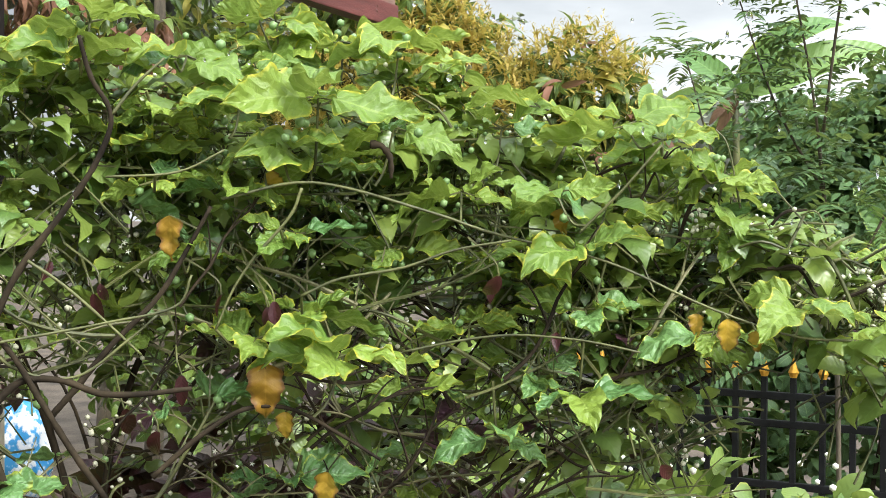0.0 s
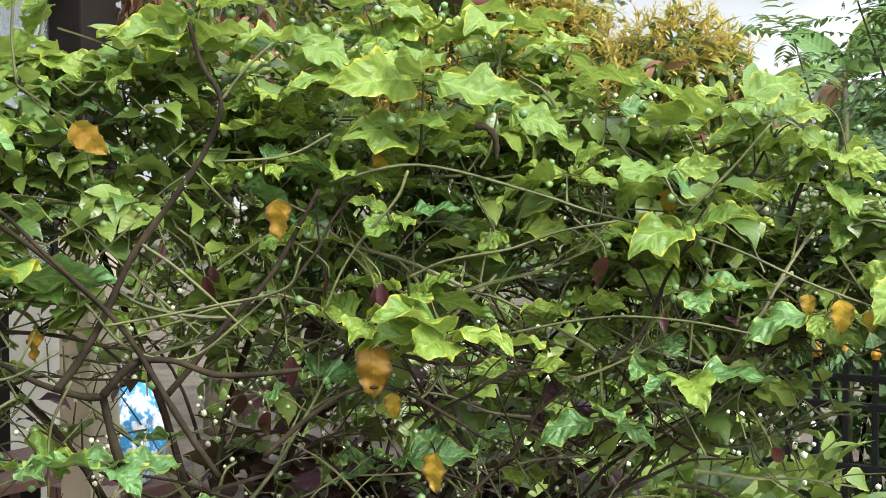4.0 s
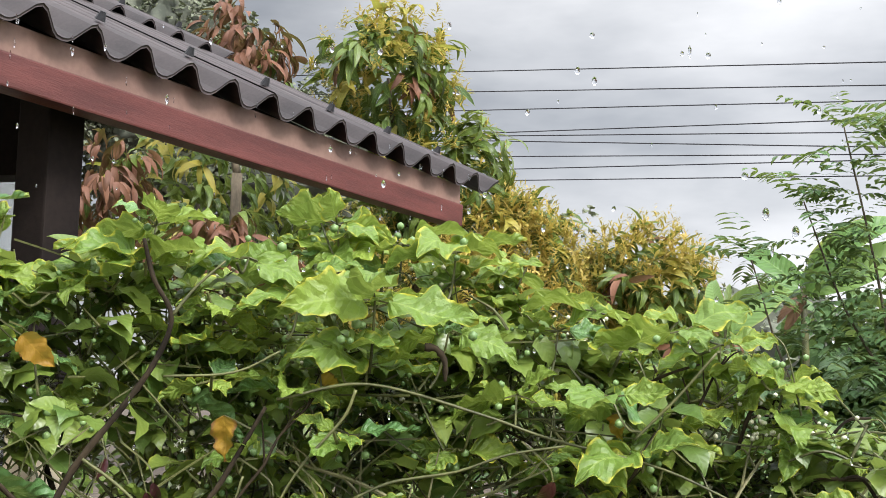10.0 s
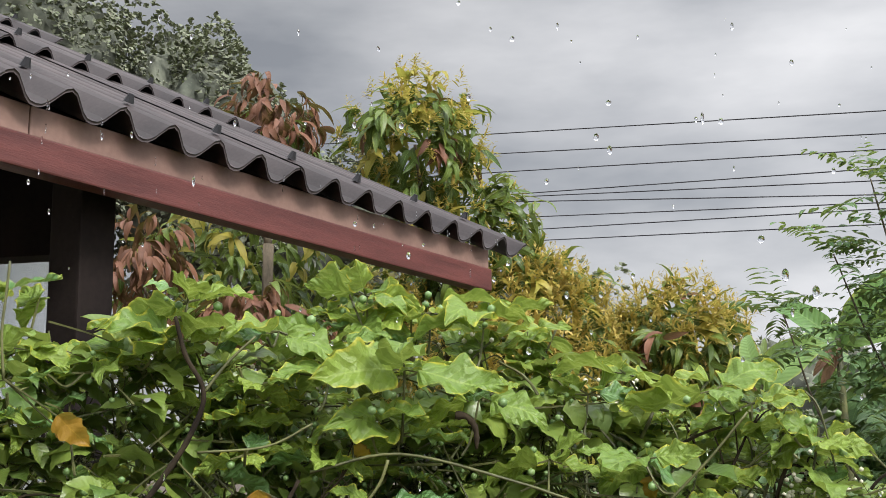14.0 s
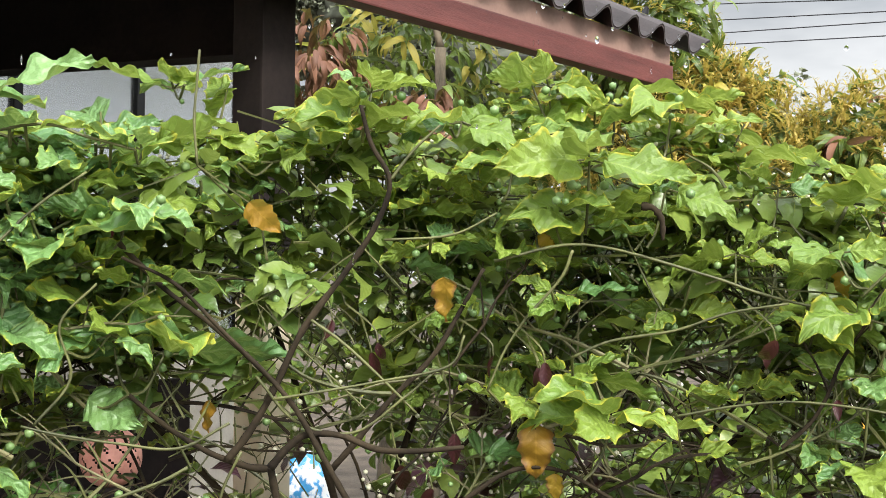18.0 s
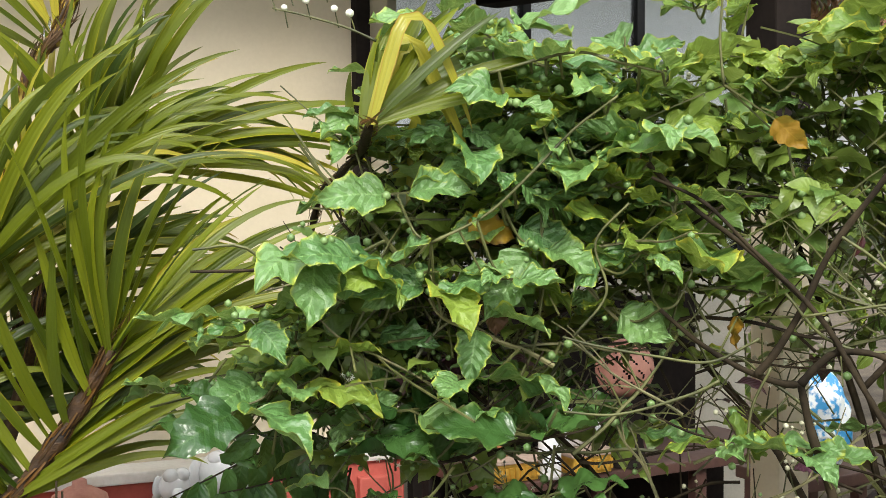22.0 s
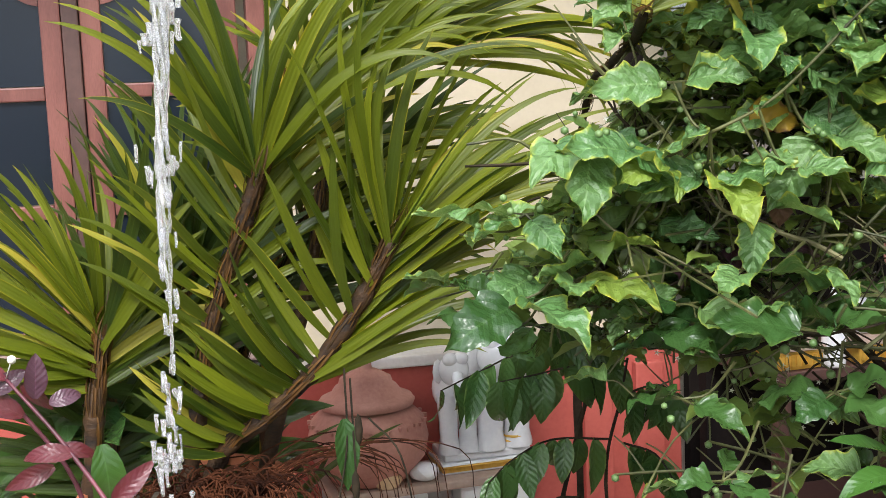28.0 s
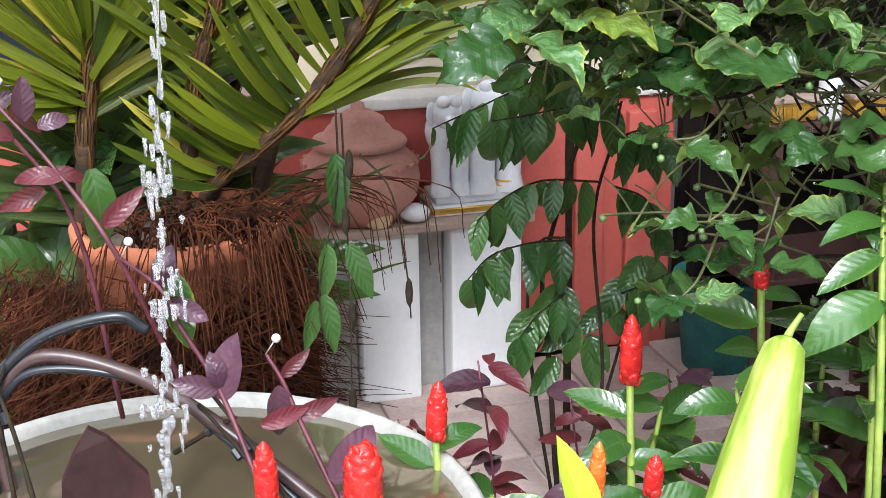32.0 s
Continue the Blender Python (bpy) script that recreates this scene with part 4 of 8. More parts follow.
# leaf rosettes: place, leaves, length of a leaf
TOP = [ (1.51, 1.41, 1.83, 7, 0.17), (1.63, 1.3, 1.85, 6, 0.16), (1.73, 1.26, 1.83, 5, 0.15), (1.9, 1.18, 1.9, 6, 0.17), (1.67, 1.08, 1.78, 5, 0.18), (1.9, 1.07, 1.88, 5, 0.17), (1.83, 1.27, 1.93, 6, 0.17), (1.88, 0.94, 1.64, 5, 0.16), (1.78, 1.01, 1.74, 5, 0.14), (1.58, 1.38, 1.71, 5, 0.14), (1.48, 1.48, 1.8, 6, 0.16), (1.99, 0.92, 1.75, 5, 0.13) ]
RIGHT = [(1.97, 0.84, 1.78, 4, 0.15), (2.02, 0.71, 1.75, 4, 0.18), (1.89, 0.78, 1.64, 5, 0.15), (1.91, 0.74, 1.55, 5, 0.16), (2.09, 0.67, 1.73, 4, 0.14), (2.07, 0.75, 1.59, 5, 0.14), (2.02, 0.56, 1.42, 4, 0.15), (2.05, 0.43, 1.47, 4, 0.14), (2.07, 0.31, 1.43, 4, 0.15), (1.94, 0.76, 1.32, 5, 0.15), (2.1, 0.64, 1.4, 5, 0.12), (2.17, 0.59, 1.67, 5, 0.13)]
LOW = [ (1.65, 1.02, 1.39, 9, 0.19), (1.62, 1.16, 1.41, 5, 0.17), (1.64, 1.28, 1.31, 3, 0.16), (1.71, 1.12, 1.68, 4, 0.18), (1.67, 1.42, 1.42, 5, 0.12), (1.68, 1.35, 1.67, 4, 0.2), (1.92, 0.89, 1.24, 5, 0.15), (2.0, 0.89, 1.37, 6, 0.13), (1.83, 1.0, 1.32, 4, 0.14), (1.78, 1.21, 1.16, 5, 0.14), (1.88, 1.05, 1.55, 4, 0.14), (1.55, 1.55, 1.42, 5, 0.13), (2.01, 0.89, 1.49, 5, 0.13) ]
MID = [ (0.97, 1.9, 1.89, 5, 0.16), (1.06, 1.8, 1.87, 4, 0.2), (0.9, 1.94, 1.79, 4, 0.14), (1.04, 1.7, 1.81, 5, 0.17), (1.01, 1.72, 1.73, 5, 0.17), (0.93, 1.71, 1.67, 6, 0.18), (1.09, 1.62, 1.64, 6, 0.19), (1.17, 1.61, 1.75, 4, 0.19), (1.33, 1.66, 1.9, 6, 0.14), (1.27, 1.67, 1.67, 5, 0.15), (1.35, 1.61, 1.7, 4, 0.14), (1.21, 1.52, 1.48, 4, 0.2), (1.16, 1.62, 1.54, 4, 0.18), (1.09, 1.68, 1.7, 4, 0.15), (1.42, 1.54, 1.6, 6, 0.13), (1.43, 1.66, 1.81, 6, 0.13) ]
LEFT = [ (0.71, 1.81, 1.5, 2, 0.19), (0.81, 1.77, 1.49, 6, 0.18), (0.88, 1.73, 1.46, 5, 0.19), (0.83, 1.86, 1.38, 4, 0.2), (0.62, 1.84, 1.41, 5, 0.16), (0.6, 1.83, 1.28, 4, 0.19), (0.7, 1.85, 1.3, 4, 0.17), (0.91, 1.7, 1.32, 3, 0.17), (1.03, 1.69, 1.32, 3, 0.13), (0.99, 1.64, 1.23, 4, 0.18), (0.86, 1.78, 1.26, 4, 0.16), (1.24, 1.46, 1.22, 4, 0.17), (1.31, 1.39, 1.22, 4, 0.16), (1.14, 1.76, 1.48, 5, 0.13), (1.2, 1.77, 1.38, 5, 0.13) ]
HIGH = [(0.97, 1.65, 1.74, 4, 0.15), (1.04, 1.63, 1.67, 4, 0.13), (1.10, 1.58, 1.61, 5, 0.15), (1.00, 1.68, 1.59, 4, 0.15), (1.15, 1.54, 1.69, 4, 0.15), (1.13, 1.54, 1.51, 4, 0.15), (1.07, 1.65, 1.51, 5, 0.14), (1.17, 1.52, 1.58, 5, 0.13), (1.10, 1.60, 1.74, 5, 0.15), (0.96, 1.65, 1.47, 5, 0.14), (1.13, 1.62, 1.42, 5, 0.13), (1.02, 1.63, 1.79, 5, 0.16), (1.18, 1.54, 1.78, 5, 0.14), (1.05, 1.70, 1.66, 6, 0.12), (1.10, 1.68, 1.71, 6, 0.13), (1.14, 1.63, 1.59, 5, 0.14), (1.18, 1.58, 1.69, 4, 0.15), (1.16, 1.58, 1.51, 5, 0.14), (1.01, 1.70, 1.60, 4, 0.13), (1.06, 1.64, 1.78, 4, 0.12), (0.97, 1.71, 1.84, 5, 0.11), (1.17, 1.64, 1.79, 4, 0.13), (1.21, 1.58, 1.61, 4, 0.10), (1.13, 1.68, 1.65, 4, 0.14), (1.07, 1.78, 1.74, 4, 0.14), (1.14, 1.67, 1.65, 4, 0.13), (1.23, 1.65, 1.70, 4, 0.11), (1.14, 1.74, 1.61, 4, 0.15), (1.28, 1.63, 1.47, 5, 0.10), (1.31, 1.55, 1.70, 4, 0.11), (1.18, 1.65, 1.77, 6, 0.13), (0.98, 1.80, 1.64, 6, 0.12), (1.55, 1.30, 1.65, 5, 0.12), (1.59, 1.26, 1.53, 5, 0.12), (1.66, 1.14, 1.70, 5, 0.15), (1.66, 1.12, 1.57, 6, 0.12), (1.64, 1.20, 1.79, 6, 0.14), (1.69, 1.12, 1.45, 6, 0.14), (1.57, 1.30, 1.76, 6, 0.11), (1.42, 1.52, 1.78, 4, 0.11), (1.62, 1.20, 1.64, 5, 0.12), (1.70, 1.10, 1.77, 6, 0.11), (1.50, 1.38, 1.89, 6, 0.14), (1.81, 1.16, 1.62, 5, 0.10), (1.94, 0.95, 1.63, 4, 0.11), (1.94, 0.85, 1.54, 5, 0.15), (1.97, 0.76, 1.45, 6, 0.13), (1.89, 0.93, 1.42, 5, 0.12), (1.97, 0.84, 1.34, 6, 0.11), (1.70, 1.29, 1.74, 5, 0.11)]
FRONT = [(0.97, 1.69, 1.64, 3, 0.14), (1.02, 1.64, 1.70, 2, 0.14), (0.91, 1.72, 1.71, 2, 0.14), (1.07, 1.67, 1.61, 2, 0.16), (0.71, 1.79, 1.53, 3, 0.17), (0.87, 1.74, 1.48, 2, 0.14), (0.77, 1.76, 1.50, 2, 0.16), (0.94, 1.70, 1.41, 2, 0.17), (0.82, 1.74, 1.60, 2, 0.16), (1.02, 1.66, 1.52, 2, 0.16), (1.11, 1.65, 1.73, 3, 0.14), (1.00, 1.70, 1.56, 2, 0.16)]
DOWN = [ (0.58, 1.91, 1.38, 3, 0.14), (0.66, 1.90, 1.31, 3, 0.16), (0.75, 1.87, 1.25, 4, 0.15), (0.86, 1.91, 1.34, 4, 0.14), (0.94, 1.87, 1.27, 4, 0.16), (1.00, 1.76, 1.20, 3, 0.14), (0.75, 1.92, 1.40, 4, 0.14), (0.63, 1.96, 1.21, 3, 0.15), (0.86, 1.79, 1.18, 4, 0.14), (0.56, 2.02, 1.28, 4, 0.15), (1.12, 1.76, 1.27, 3, 0.16), (1.21, 1.67, 1.21, 3, 0.15), (0.83, 1.75, 1.12, 4, 0.14), (0.87, 1.7, 1.0, 5, 0.14), (0.99, 1.7, 1.24, 5, 0.15), (1.03, 1.65, 1.13, 5, 0.15), (1.09, 1.63, 1.0, 5, 0.14), (0.82, 1.84, 1.22, 5, 0.15), (0.92, 1.65, 0.94, 4, 0.15), (0.74, 1.84, 1.34, 4, 0.16), (0.82, 1.68, 0.89, 4, 0.14) ]

NIGHT = [leaf_grid(lobed, 1.0, 0.66, 6, 26, f, d, rp, tw, s, 0.045) for s, (f, d, rp, tw) in enumerate(((0.25, 0.15, 0.08, 0.3), (0.1, 0.4, 0.10, -0.3), (0.4, 0.3, 0.08, 0.0), (0.05, 0.65, 0.11, 0.5), (0.25, -0.15, 0.10, -0.5), (0.5, 0.45, 0.09, 0.2)))]
SMALL = [leaf_grid(lobed, 1.0, 0.7, 2, 8, f, d, rp, 0.0, s) for s, (f, d, rp) in enumerate(((0.3, 0.6, 0.04), (0.1, 1.1, 0.06), (0.4, 0.3, 0.04)))]
# foot line of the bush and the height of its top along it
FACE = [(0.66, 1.90, 1.42), (0.88, 1.90, 1.78), (1.10, 1.82, 1.88), (1.38, 1.62, 1.90), (1.62, 1.42, 1.92), (1.86, 1.22, 1.95), (2.02, 1.04, 1.90), (2.14, 0.78, 1.78), (2.22, 0.52, 1.66), (2.16, 0.26, 1.48)]
LOWEST = (1.22, 1.10, 0.88, 0.62, 0.6, 0.6, 0.8, 1.12, 1.36, 1.42)


def bush_at(s):
    k = min(len(FACE) - 1.001, s * (len(FACE) - 1))
    a, b = Vector(FACE[int(k)]), Vector(FACE[int(k) + 1])
    return a.lerp(b, k - int(k))


def build_bush():
    rnd = random.Random(21)
    bush = tagged(holder("nightshade_bush", (1.45, 1.45, 0)), "turkey berry bush with lobed green leaves, yellowing margins and green berries", "bush")
    base = Vector((1.45, 1.45, 0))
    meshes = {k: [blade_mesh("leaf", g, M[k]) for g in NIGHT] for k in ("leaf", "leaf_sunny", "leaf_yellow", "leaf_brown", "leaf_dark")}
    lines = []
    for r0, r1, pts in BRANCHES:
        line = smooth_line([EYE.lerp(Vector(p), 0.955) - base for p in pts], 6)
        part("branch", tube(bmesh.new(), line, r0 * (0.72 if r0 > 0.0055 else 0.52), r1 * 0.6, 7, 0.25, rnd), M["stem_green"] if r0 < 0.0055 else M["stem_dark"], bush, smooth=True)
        lines.append(line)
    for k in range(7):
        top = bush_at(0.1 + 0.13 * k) - base
        foot = Vector((rnd.uniform(-0.15, 0.3), rnd.uniform(-0.2, 0.1), 0))
        mid = foot.lerp(top, 0.5) + Vector((rnd.uniform(-0.08, 0.08), rnd.uniform(-0.05, 0.12), 0.1))
        out = Vector((0.22, 0.2, 0))
        part("stem", tube(bmesh.new(), smooth_line([foot, mid + out * 0.6, Vector((top.x, top.y, top.z - 0.35)) + out * 0.5], 7), 0.010, 0.004, 7, 0.25, rnd), M["stem_dark"], bush, smooth=True)
    eye = Vector((0, 0, 1.6)) - base
    berries, twigs = bmesh.new(), bmesh.new()

    def berry(p, r):
        bmesh.ops.create_icosphere(berries, subdivisions=1, radius=r, matrix=Matrix.Translation(p))

    for x, y, z, n, size in TOP + RIGHT + LOW + MID + LEFT + HIGH + DOWN + FRONT:
        c = Vector((x, y, z)) - base
        away = c - eye
        away.z = 0
        away.normalize()
        side = away.cross(Vector((0, 0, 1)))
        turn = rnd.uniform(0, 6.28)
        hang = (x, y, z, n, size) in FRONT
        for k in range(n):
            a = turn + 6.283 * k / n + rnd.uniform(-0.4, 0.4)
            head = side * math.cos(a) - away * 0.8 * math.sin(a) + Vector((0, 0, rnd.uniform(-0.35, 0.4)))
            hint = Vector((0, 0, 1.0)) - away * rnd.gauss(0.12, 0.42) + side * rnd.uniform(-0.45, 0.45)
            if hang:
                head = side * math.cos(a) - away * 0.4 + Vector((0, 0, rnd.uniform(-0.9, 0.1)))
                hint = Vector((0, 0, 1.0)) - away * rnd.uniform(0.1, 0.9) + side * rnd.uniform(-0.5, 0.5)
            # brighter copies high and right, darker low left: light and shade by leaf colour
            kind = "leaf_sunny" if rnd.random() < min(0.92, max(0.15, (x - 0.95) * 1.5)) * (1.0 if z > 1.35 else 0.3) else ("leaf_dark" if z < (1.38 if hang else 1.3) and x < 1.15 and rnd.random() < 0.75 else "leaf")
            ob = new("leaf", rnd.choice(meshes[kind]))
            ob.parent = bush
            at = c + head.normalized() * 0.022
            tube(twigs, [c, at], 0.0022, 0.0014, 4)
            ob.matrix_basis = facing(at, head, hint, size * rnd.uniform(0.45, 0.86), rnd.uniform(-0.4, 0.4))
        near = min(lines, key=lambda l: min((p - c).length for p in l))
        q = min(near, key=lambda p: (p - c).length)
        if (q - c).length > 0.11:
            q = c + (q - c).normalized() * 0.11 + away * 0.05
        tube(twigs, smooth_line([q, q.lerp(c, 0.5) + Vector((0, 0, -0.02)), c], 4), 0.0026, 0.0018, 5)
        for _ in range(rnd.randint(0, 7 if z > 1.3 else 2)):
            berry(c + Vector((rnd.gauss(0, 0.035), rnd.gauss(0, 0.035), rnd.gauss(-0.01, 0.02))), rnd.uniform(0.0045, 0.009))
    # thin shoots that arch through the outer face
    for k in range(200):
        s = rnd.uniform(0.02, 0.98)
        f = bush_at(s)
        low = LOWEST[min(9, int(s * 9 + 0.5))]
        away = Vector((f.x, f.y, 0)).normalized()
        side = away.cross(Vector((0, 0, 1)))
        z = low + (f.z - low) * rnd.uniform(0.05, 0.8)
        p = Vector((f.x, f.y, z)) + away * rnd.uniform(-0.07, 0.14) - base
        l = rnd.uniform(0.10, 0.27)
        w = rnd.choice((-1, 1)) * rnd.uniform(0.2, 0.9)
        q = p + side * w * l + Vector((0, 0, l * rnd.uniform(-0.1, 0.8)))
        m = p.lerp(q, 0.5) + Vector((0, 0, rnd.uniform(-0.02, 0.05))) - away * rnd.uniform(0, 0.03)
        r = rnd.uniform(0.0018, 0.0042)
        part("shoot", tube(bmesh.new(), smooth_line([p, m, q], 4), r, r * 0.6, 5, 0.25, rnd), M["stem_dark"] if rnd.random() < 0.4 else M["stem_green"], bush)
    # bare forking twigs in the open middle of the bush
    for k in range(210):
        s = rnd.uniform(0.12, 0.80)
        f = bush_at(s)
        low = LOWEST[min(9, int(s * 9 + 0.5))]
        away = Vector((f.x, f.y, 0)).normalized()
        side = away.cross(Vector((0, 0, 1)))
        p = Vector((f.x, f.y, low + (f.z - low) * rnd.uniform(0.0, 0.65))) + away * rnd.uniform(-0.2, 0.06) - base
        d = (side * rnd.choice((-1, 1)) * rnd.uniform(0.3, 1.0) + Vector((0, 0, rnd.uniform(-0.1, 0.9)))).normalized()
        r = rnd.uniform(0.002, 0.0042)
        line = [p]
        for j in range(5):
            line.append(line[-1] + d * rnd.uniform(0.035, 0.065))
            d = (d + Vector((rnd.gauss(0, 0.16), rnd.gauss(0, 0.12), rnd.gauss(0.02, 0.2)))).normalized()
        bm = tube(bmesh.new(), smooth_line(line, 3), r, r * 0.6, 5, 0.2, rnd)
        for q in line[2:5]:
            e = (d + side * rnd.gauss(0, 0.7) + Vector((0, 0, rnd.gauss(0.2, 0.5)))).normalized()
            tube(bm, smooth_line([q, q + e * 0.04 + Vector((0, 0, 0.006)), q + e * rnd.uniform(0.06, 0.11)], 3), r * 0.6, r * 0.35, 4)
        part("shoot", bm, M[rnd.choice(("stem_pale", "stem_green", "stem_dark", "stem_dark"))], bush)
        if rnd.random() < 0.6:
            berry(line[-1] + Vector((0, 0, -0.006)), rnd.uniform(0.006, 0.009))
    # single middling leaves over the outer face
    for k in range(400):
        s = rnd.uniform(0.03, 0.98)
        f = bush_at(s)
        low = LOWEST[min(9, int(s * 9 + 0.5))]
        away = Vector((f.x, f.y, 0)).normalized()
        side = away.cross(Vector((0, 0, 1)))
        p = Vector((f.x, f.y, low + (f.z - 0.06 - low) * rnd.random() ** 0.75)) + away * rnd.uniform(-0.08, 0.12) - base
        if noise.noise(p * 4.0) < -0.1 or (0.2 < s < 0.64 and p.z < low + 0.6 * (f.z - low) and rnd.random() < 0.6):
            continue
        a = rnd.uniform(0, 6.28)
        head = side * math.cos(a) - away * math.sin(a) * 0.8 + Vector((0, 0, rnd.uniform(-0.5, 0.3)))
        # more of the sunlit leaf colour towards the right end
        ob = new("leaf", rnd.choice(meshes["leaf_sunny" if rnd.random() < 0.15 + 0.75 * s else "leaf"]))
        ob.parent = bush
        ob.matrix_basis = facing(p, head, Vector((0, 0, 1)) - away * rnd.uniform(-0.5, 0.5), rnd.uniform(0.045, 0.115), rnd.uniform(-0.6, 0.6))
        tube(twigs, smooth_line([p - head.normalized() * rnd.uniform(0.03, 0.07) + Vector((0, 0, -0.02)), p - head.normalized() * 0.02, p], 3), 0.0018, 0.0012, 4)
    # sprigs that stand above the outline
    for k in range(26):
        s = rnd.uniform(0.04, 0.97)
        f = bush_at(s)
        away = Vector((f.x, f.y, 0)).normalized()
        side = away.cross(Vector((0, 0, 1)))
        p = f + away * rnd.uniform(0, 0.12) + Vector((0, 0, -0.16)) - base
        q = p + side * rnd.gauss(0, 0.05) + Vector((0, 0, rnd.uniform(0.08, 0.17)))
        part("shoot", tube(bmesh.new(), smooth_line([p, p.lerp(q, 0.5) + side * rnd.gauss(0, 0.012), q], 4), 0.003, 0.0018, 5), M["stem_green"], bush)
        for j in range(rnd.randint(4, 6)):
            a = rnd.uniform(0, 6.28)
            head = side * math.cos(a) + away * math.sin(a) * 0.7 + Vector((0, 0, rnd.uniform(-0.5, 0.4)))
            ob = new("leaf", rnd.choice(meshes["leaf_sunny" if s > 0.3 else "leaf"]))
            ob.parent = bush
            ob.matrix_basis = facing(p.lerp(q, rnd.uniform(0.5, 1.0)), head, Vector((0, 0, 1)) - away * rnd.uniform(-0.1, 0.8), rnd.uniform(0.05, 0.12), rnd.uniform(-0.6, 0.6))
    # single leaves that stand out
    for x, y, z, size, kind, head in (                                      (1.502, 1.228, 1.598, 0.085, "leaf_yellow", (0.1, 0, -1)),
                                      (1.553, 1.094, 1.384, 0.11, "leaf_yellow", (0.05, 0, -1)),
                                      (0.919, 1.697, 1.557, 0.105, "leaf_yellow", (0.8, -0.3, -0.3)),
                                      (0.952, 1.679, 1.448, 0.09, "leaf_brown", (0.05, -0.1, -1)),
                                      (1.324, 1.472, 1.693, 0.06, "leaf_yellow", (0.5, -0.2, -0.2)),
                                      (1.280, 1.498, 1.409, 0.065, "leaf_yellow", (-0.2, 0, -1)),
                                      (1.306, 1.448, 1.707, 0.085, "leaf_yellow", (0.5, -0.4, -0.6)),
                                      (1.945, 0.791, 1.614, 0.06, "leaf_yellow", (0.1, 0, -1)),
                                      (1.981, 0.529, 1.444, 0.075, "leaf_yellow", (0.1, 0, -1)),
                                      (1.987, 0.579, 1.450, 0.05, "leaf_yellow", (-0.1, 0, -1)),
                                      (1.646, 1.046, 1.214, 0.08, "leaf_yellow", (0, 0, -1)),
                                      (1.634, 1.153, 1.663, 0.05, "leaf_yellow", (0.6, -0.4, -0.4)),
                                      (1.587, 1.081, 1.310, 0.055, "leaf_yellow", (0, 0, -1)),
                                      (2.001, 0.490, 1.426, 0.05, "leaf_yellow", (0.3, 0, -1))):
        ob = new("leaf", rnd.choice(meshes[kind]))
        ob.parent = bush
        c = Vector((x, y, z)) - base
        ob.matrix_basis = facing(c, head, eye - c + Vector((rnd.gauss(0, 0.6), rnd.gauss(0, 0.6), 0.5)), size * 0.8, 0.3)
        ob["label"] = "withered brown leaf" if kind == "leaf_brown" else "yellowed leaf"
        near = min(lines, key=lambda l: min((p - c).length for p in l))
        q = min(near, key=lambda p: (p - c).length)
        tube(twigs, [q, c], 0.002, 0.0015, 4)
    # dark maroon leaves grown in among the twigs, and one curled dead leaf
    maroon = [blade_mesh("leaf", leaf_grid(lance, 1.0, 0.42, 4, 10, 0.3, d, 0.03, 0.1, 2), M["leaf_wine"]) for d in (0.3, 0.9)]
    for x, y, z, size in ((1.612, 1.132, 1.461, 0.07), (1.924, 0.791, 1.415, 0.05), (1.596, 1.205, 1.477, 0.05), (1.857, 0.869, 1.492, 0.05), (1.905, 0.610, 1.221, 0.07), (1.544, 1.239, 1.358, 0.07), (1.434, 1.394, 1.529, 0.05), (1.467, 1.330, 1.496, 0.05), (1.602, 1.112, 1.470, 0.07), (1.490, 1.364, 1.479, 0.06), (1.169, 1.598, 1.670, 0.05), (1.815, 0.841, 1.508, 0.08), (1.600, 1.114, 1.450, 0.08), (1.554, 1.291, 1.267, 0.09), (1.543, 1.350, 1.299, 0.09)):
        c = Vector((x, y, z)) - base
        ob = new("leaf", rnd.choice(maroon))
        ob.parent = bush
        ob.matrix_basis = facing(c, (rnd.gauss(0, 0.6), rnd.gauss(0, 0.3), -1), eye - c + Vector((rnd.gauss(0, 1), rnd.gauss(0, 1), 0.6)), size * 0.72, rnd.uniform(-0.6, 0.6))
        ob["label"] = "dark maroon leaf"
        tube(twigs, smooth_line([c + Vector((rnd.gauss(0, 0.04), 0.05, 0.06)), c + Vector((0, 0.01, 0.025)), c], 3), 0.002, 0.0014, 4)
    part("dead_leaf", tube(bmesh.new(), smooth_line([Vector(p) - base for p in [(1.687, 0.998, 1.707), (1.696, 0.982, 1.704), (1.702, 0.971, 1.685), (1.703, 0.970, 1.656)]], 5), 0.007, 0.003, 7, 0.5, rnd), M["stem_dark"], bush, "curled black dead leaf", True)
    # the many small leaves, twigs, berries and blossoms inside
    heap = Heap()
    n = 0
    while n < 5400:
        s = rnd.random()
        f = bush_at(s)
        h = rnd.random() ** 0.8
        low = LOWEST[min(9, int(s * 9 + 0.5))]
        if rnd.random() > (f.z - low) / 1.1 + 0.15:
            continue
        top = f.z - 0.13 + 0.13 * noise.noise((f.x * 6, f.y * 6, 2.5))
        z = low + (top - low) * h
        depth = (0.46 * rnd.random() ** 1.7 - 0.03) * (1 if h < 0.85 else 0.6)
        away = Vector((f.x, f.y, 0)).normalized()
        p = Vector((f.x, f.y, z)) + away * depth - base + Vector((rnd.gauss(0, 0.04), rnd.gauss(0, 0.04), 0))
        if 0.14 < s < 0.72 and h < 0.66 and rnd.random() < 0.6:
            continue
        if (noise.noise(p * 5.0) < -0.03 and h < 0.75) or rnd.random() > 0.4 + 0.75 * h:
            continue
        k = rnd.randint(2, 4)
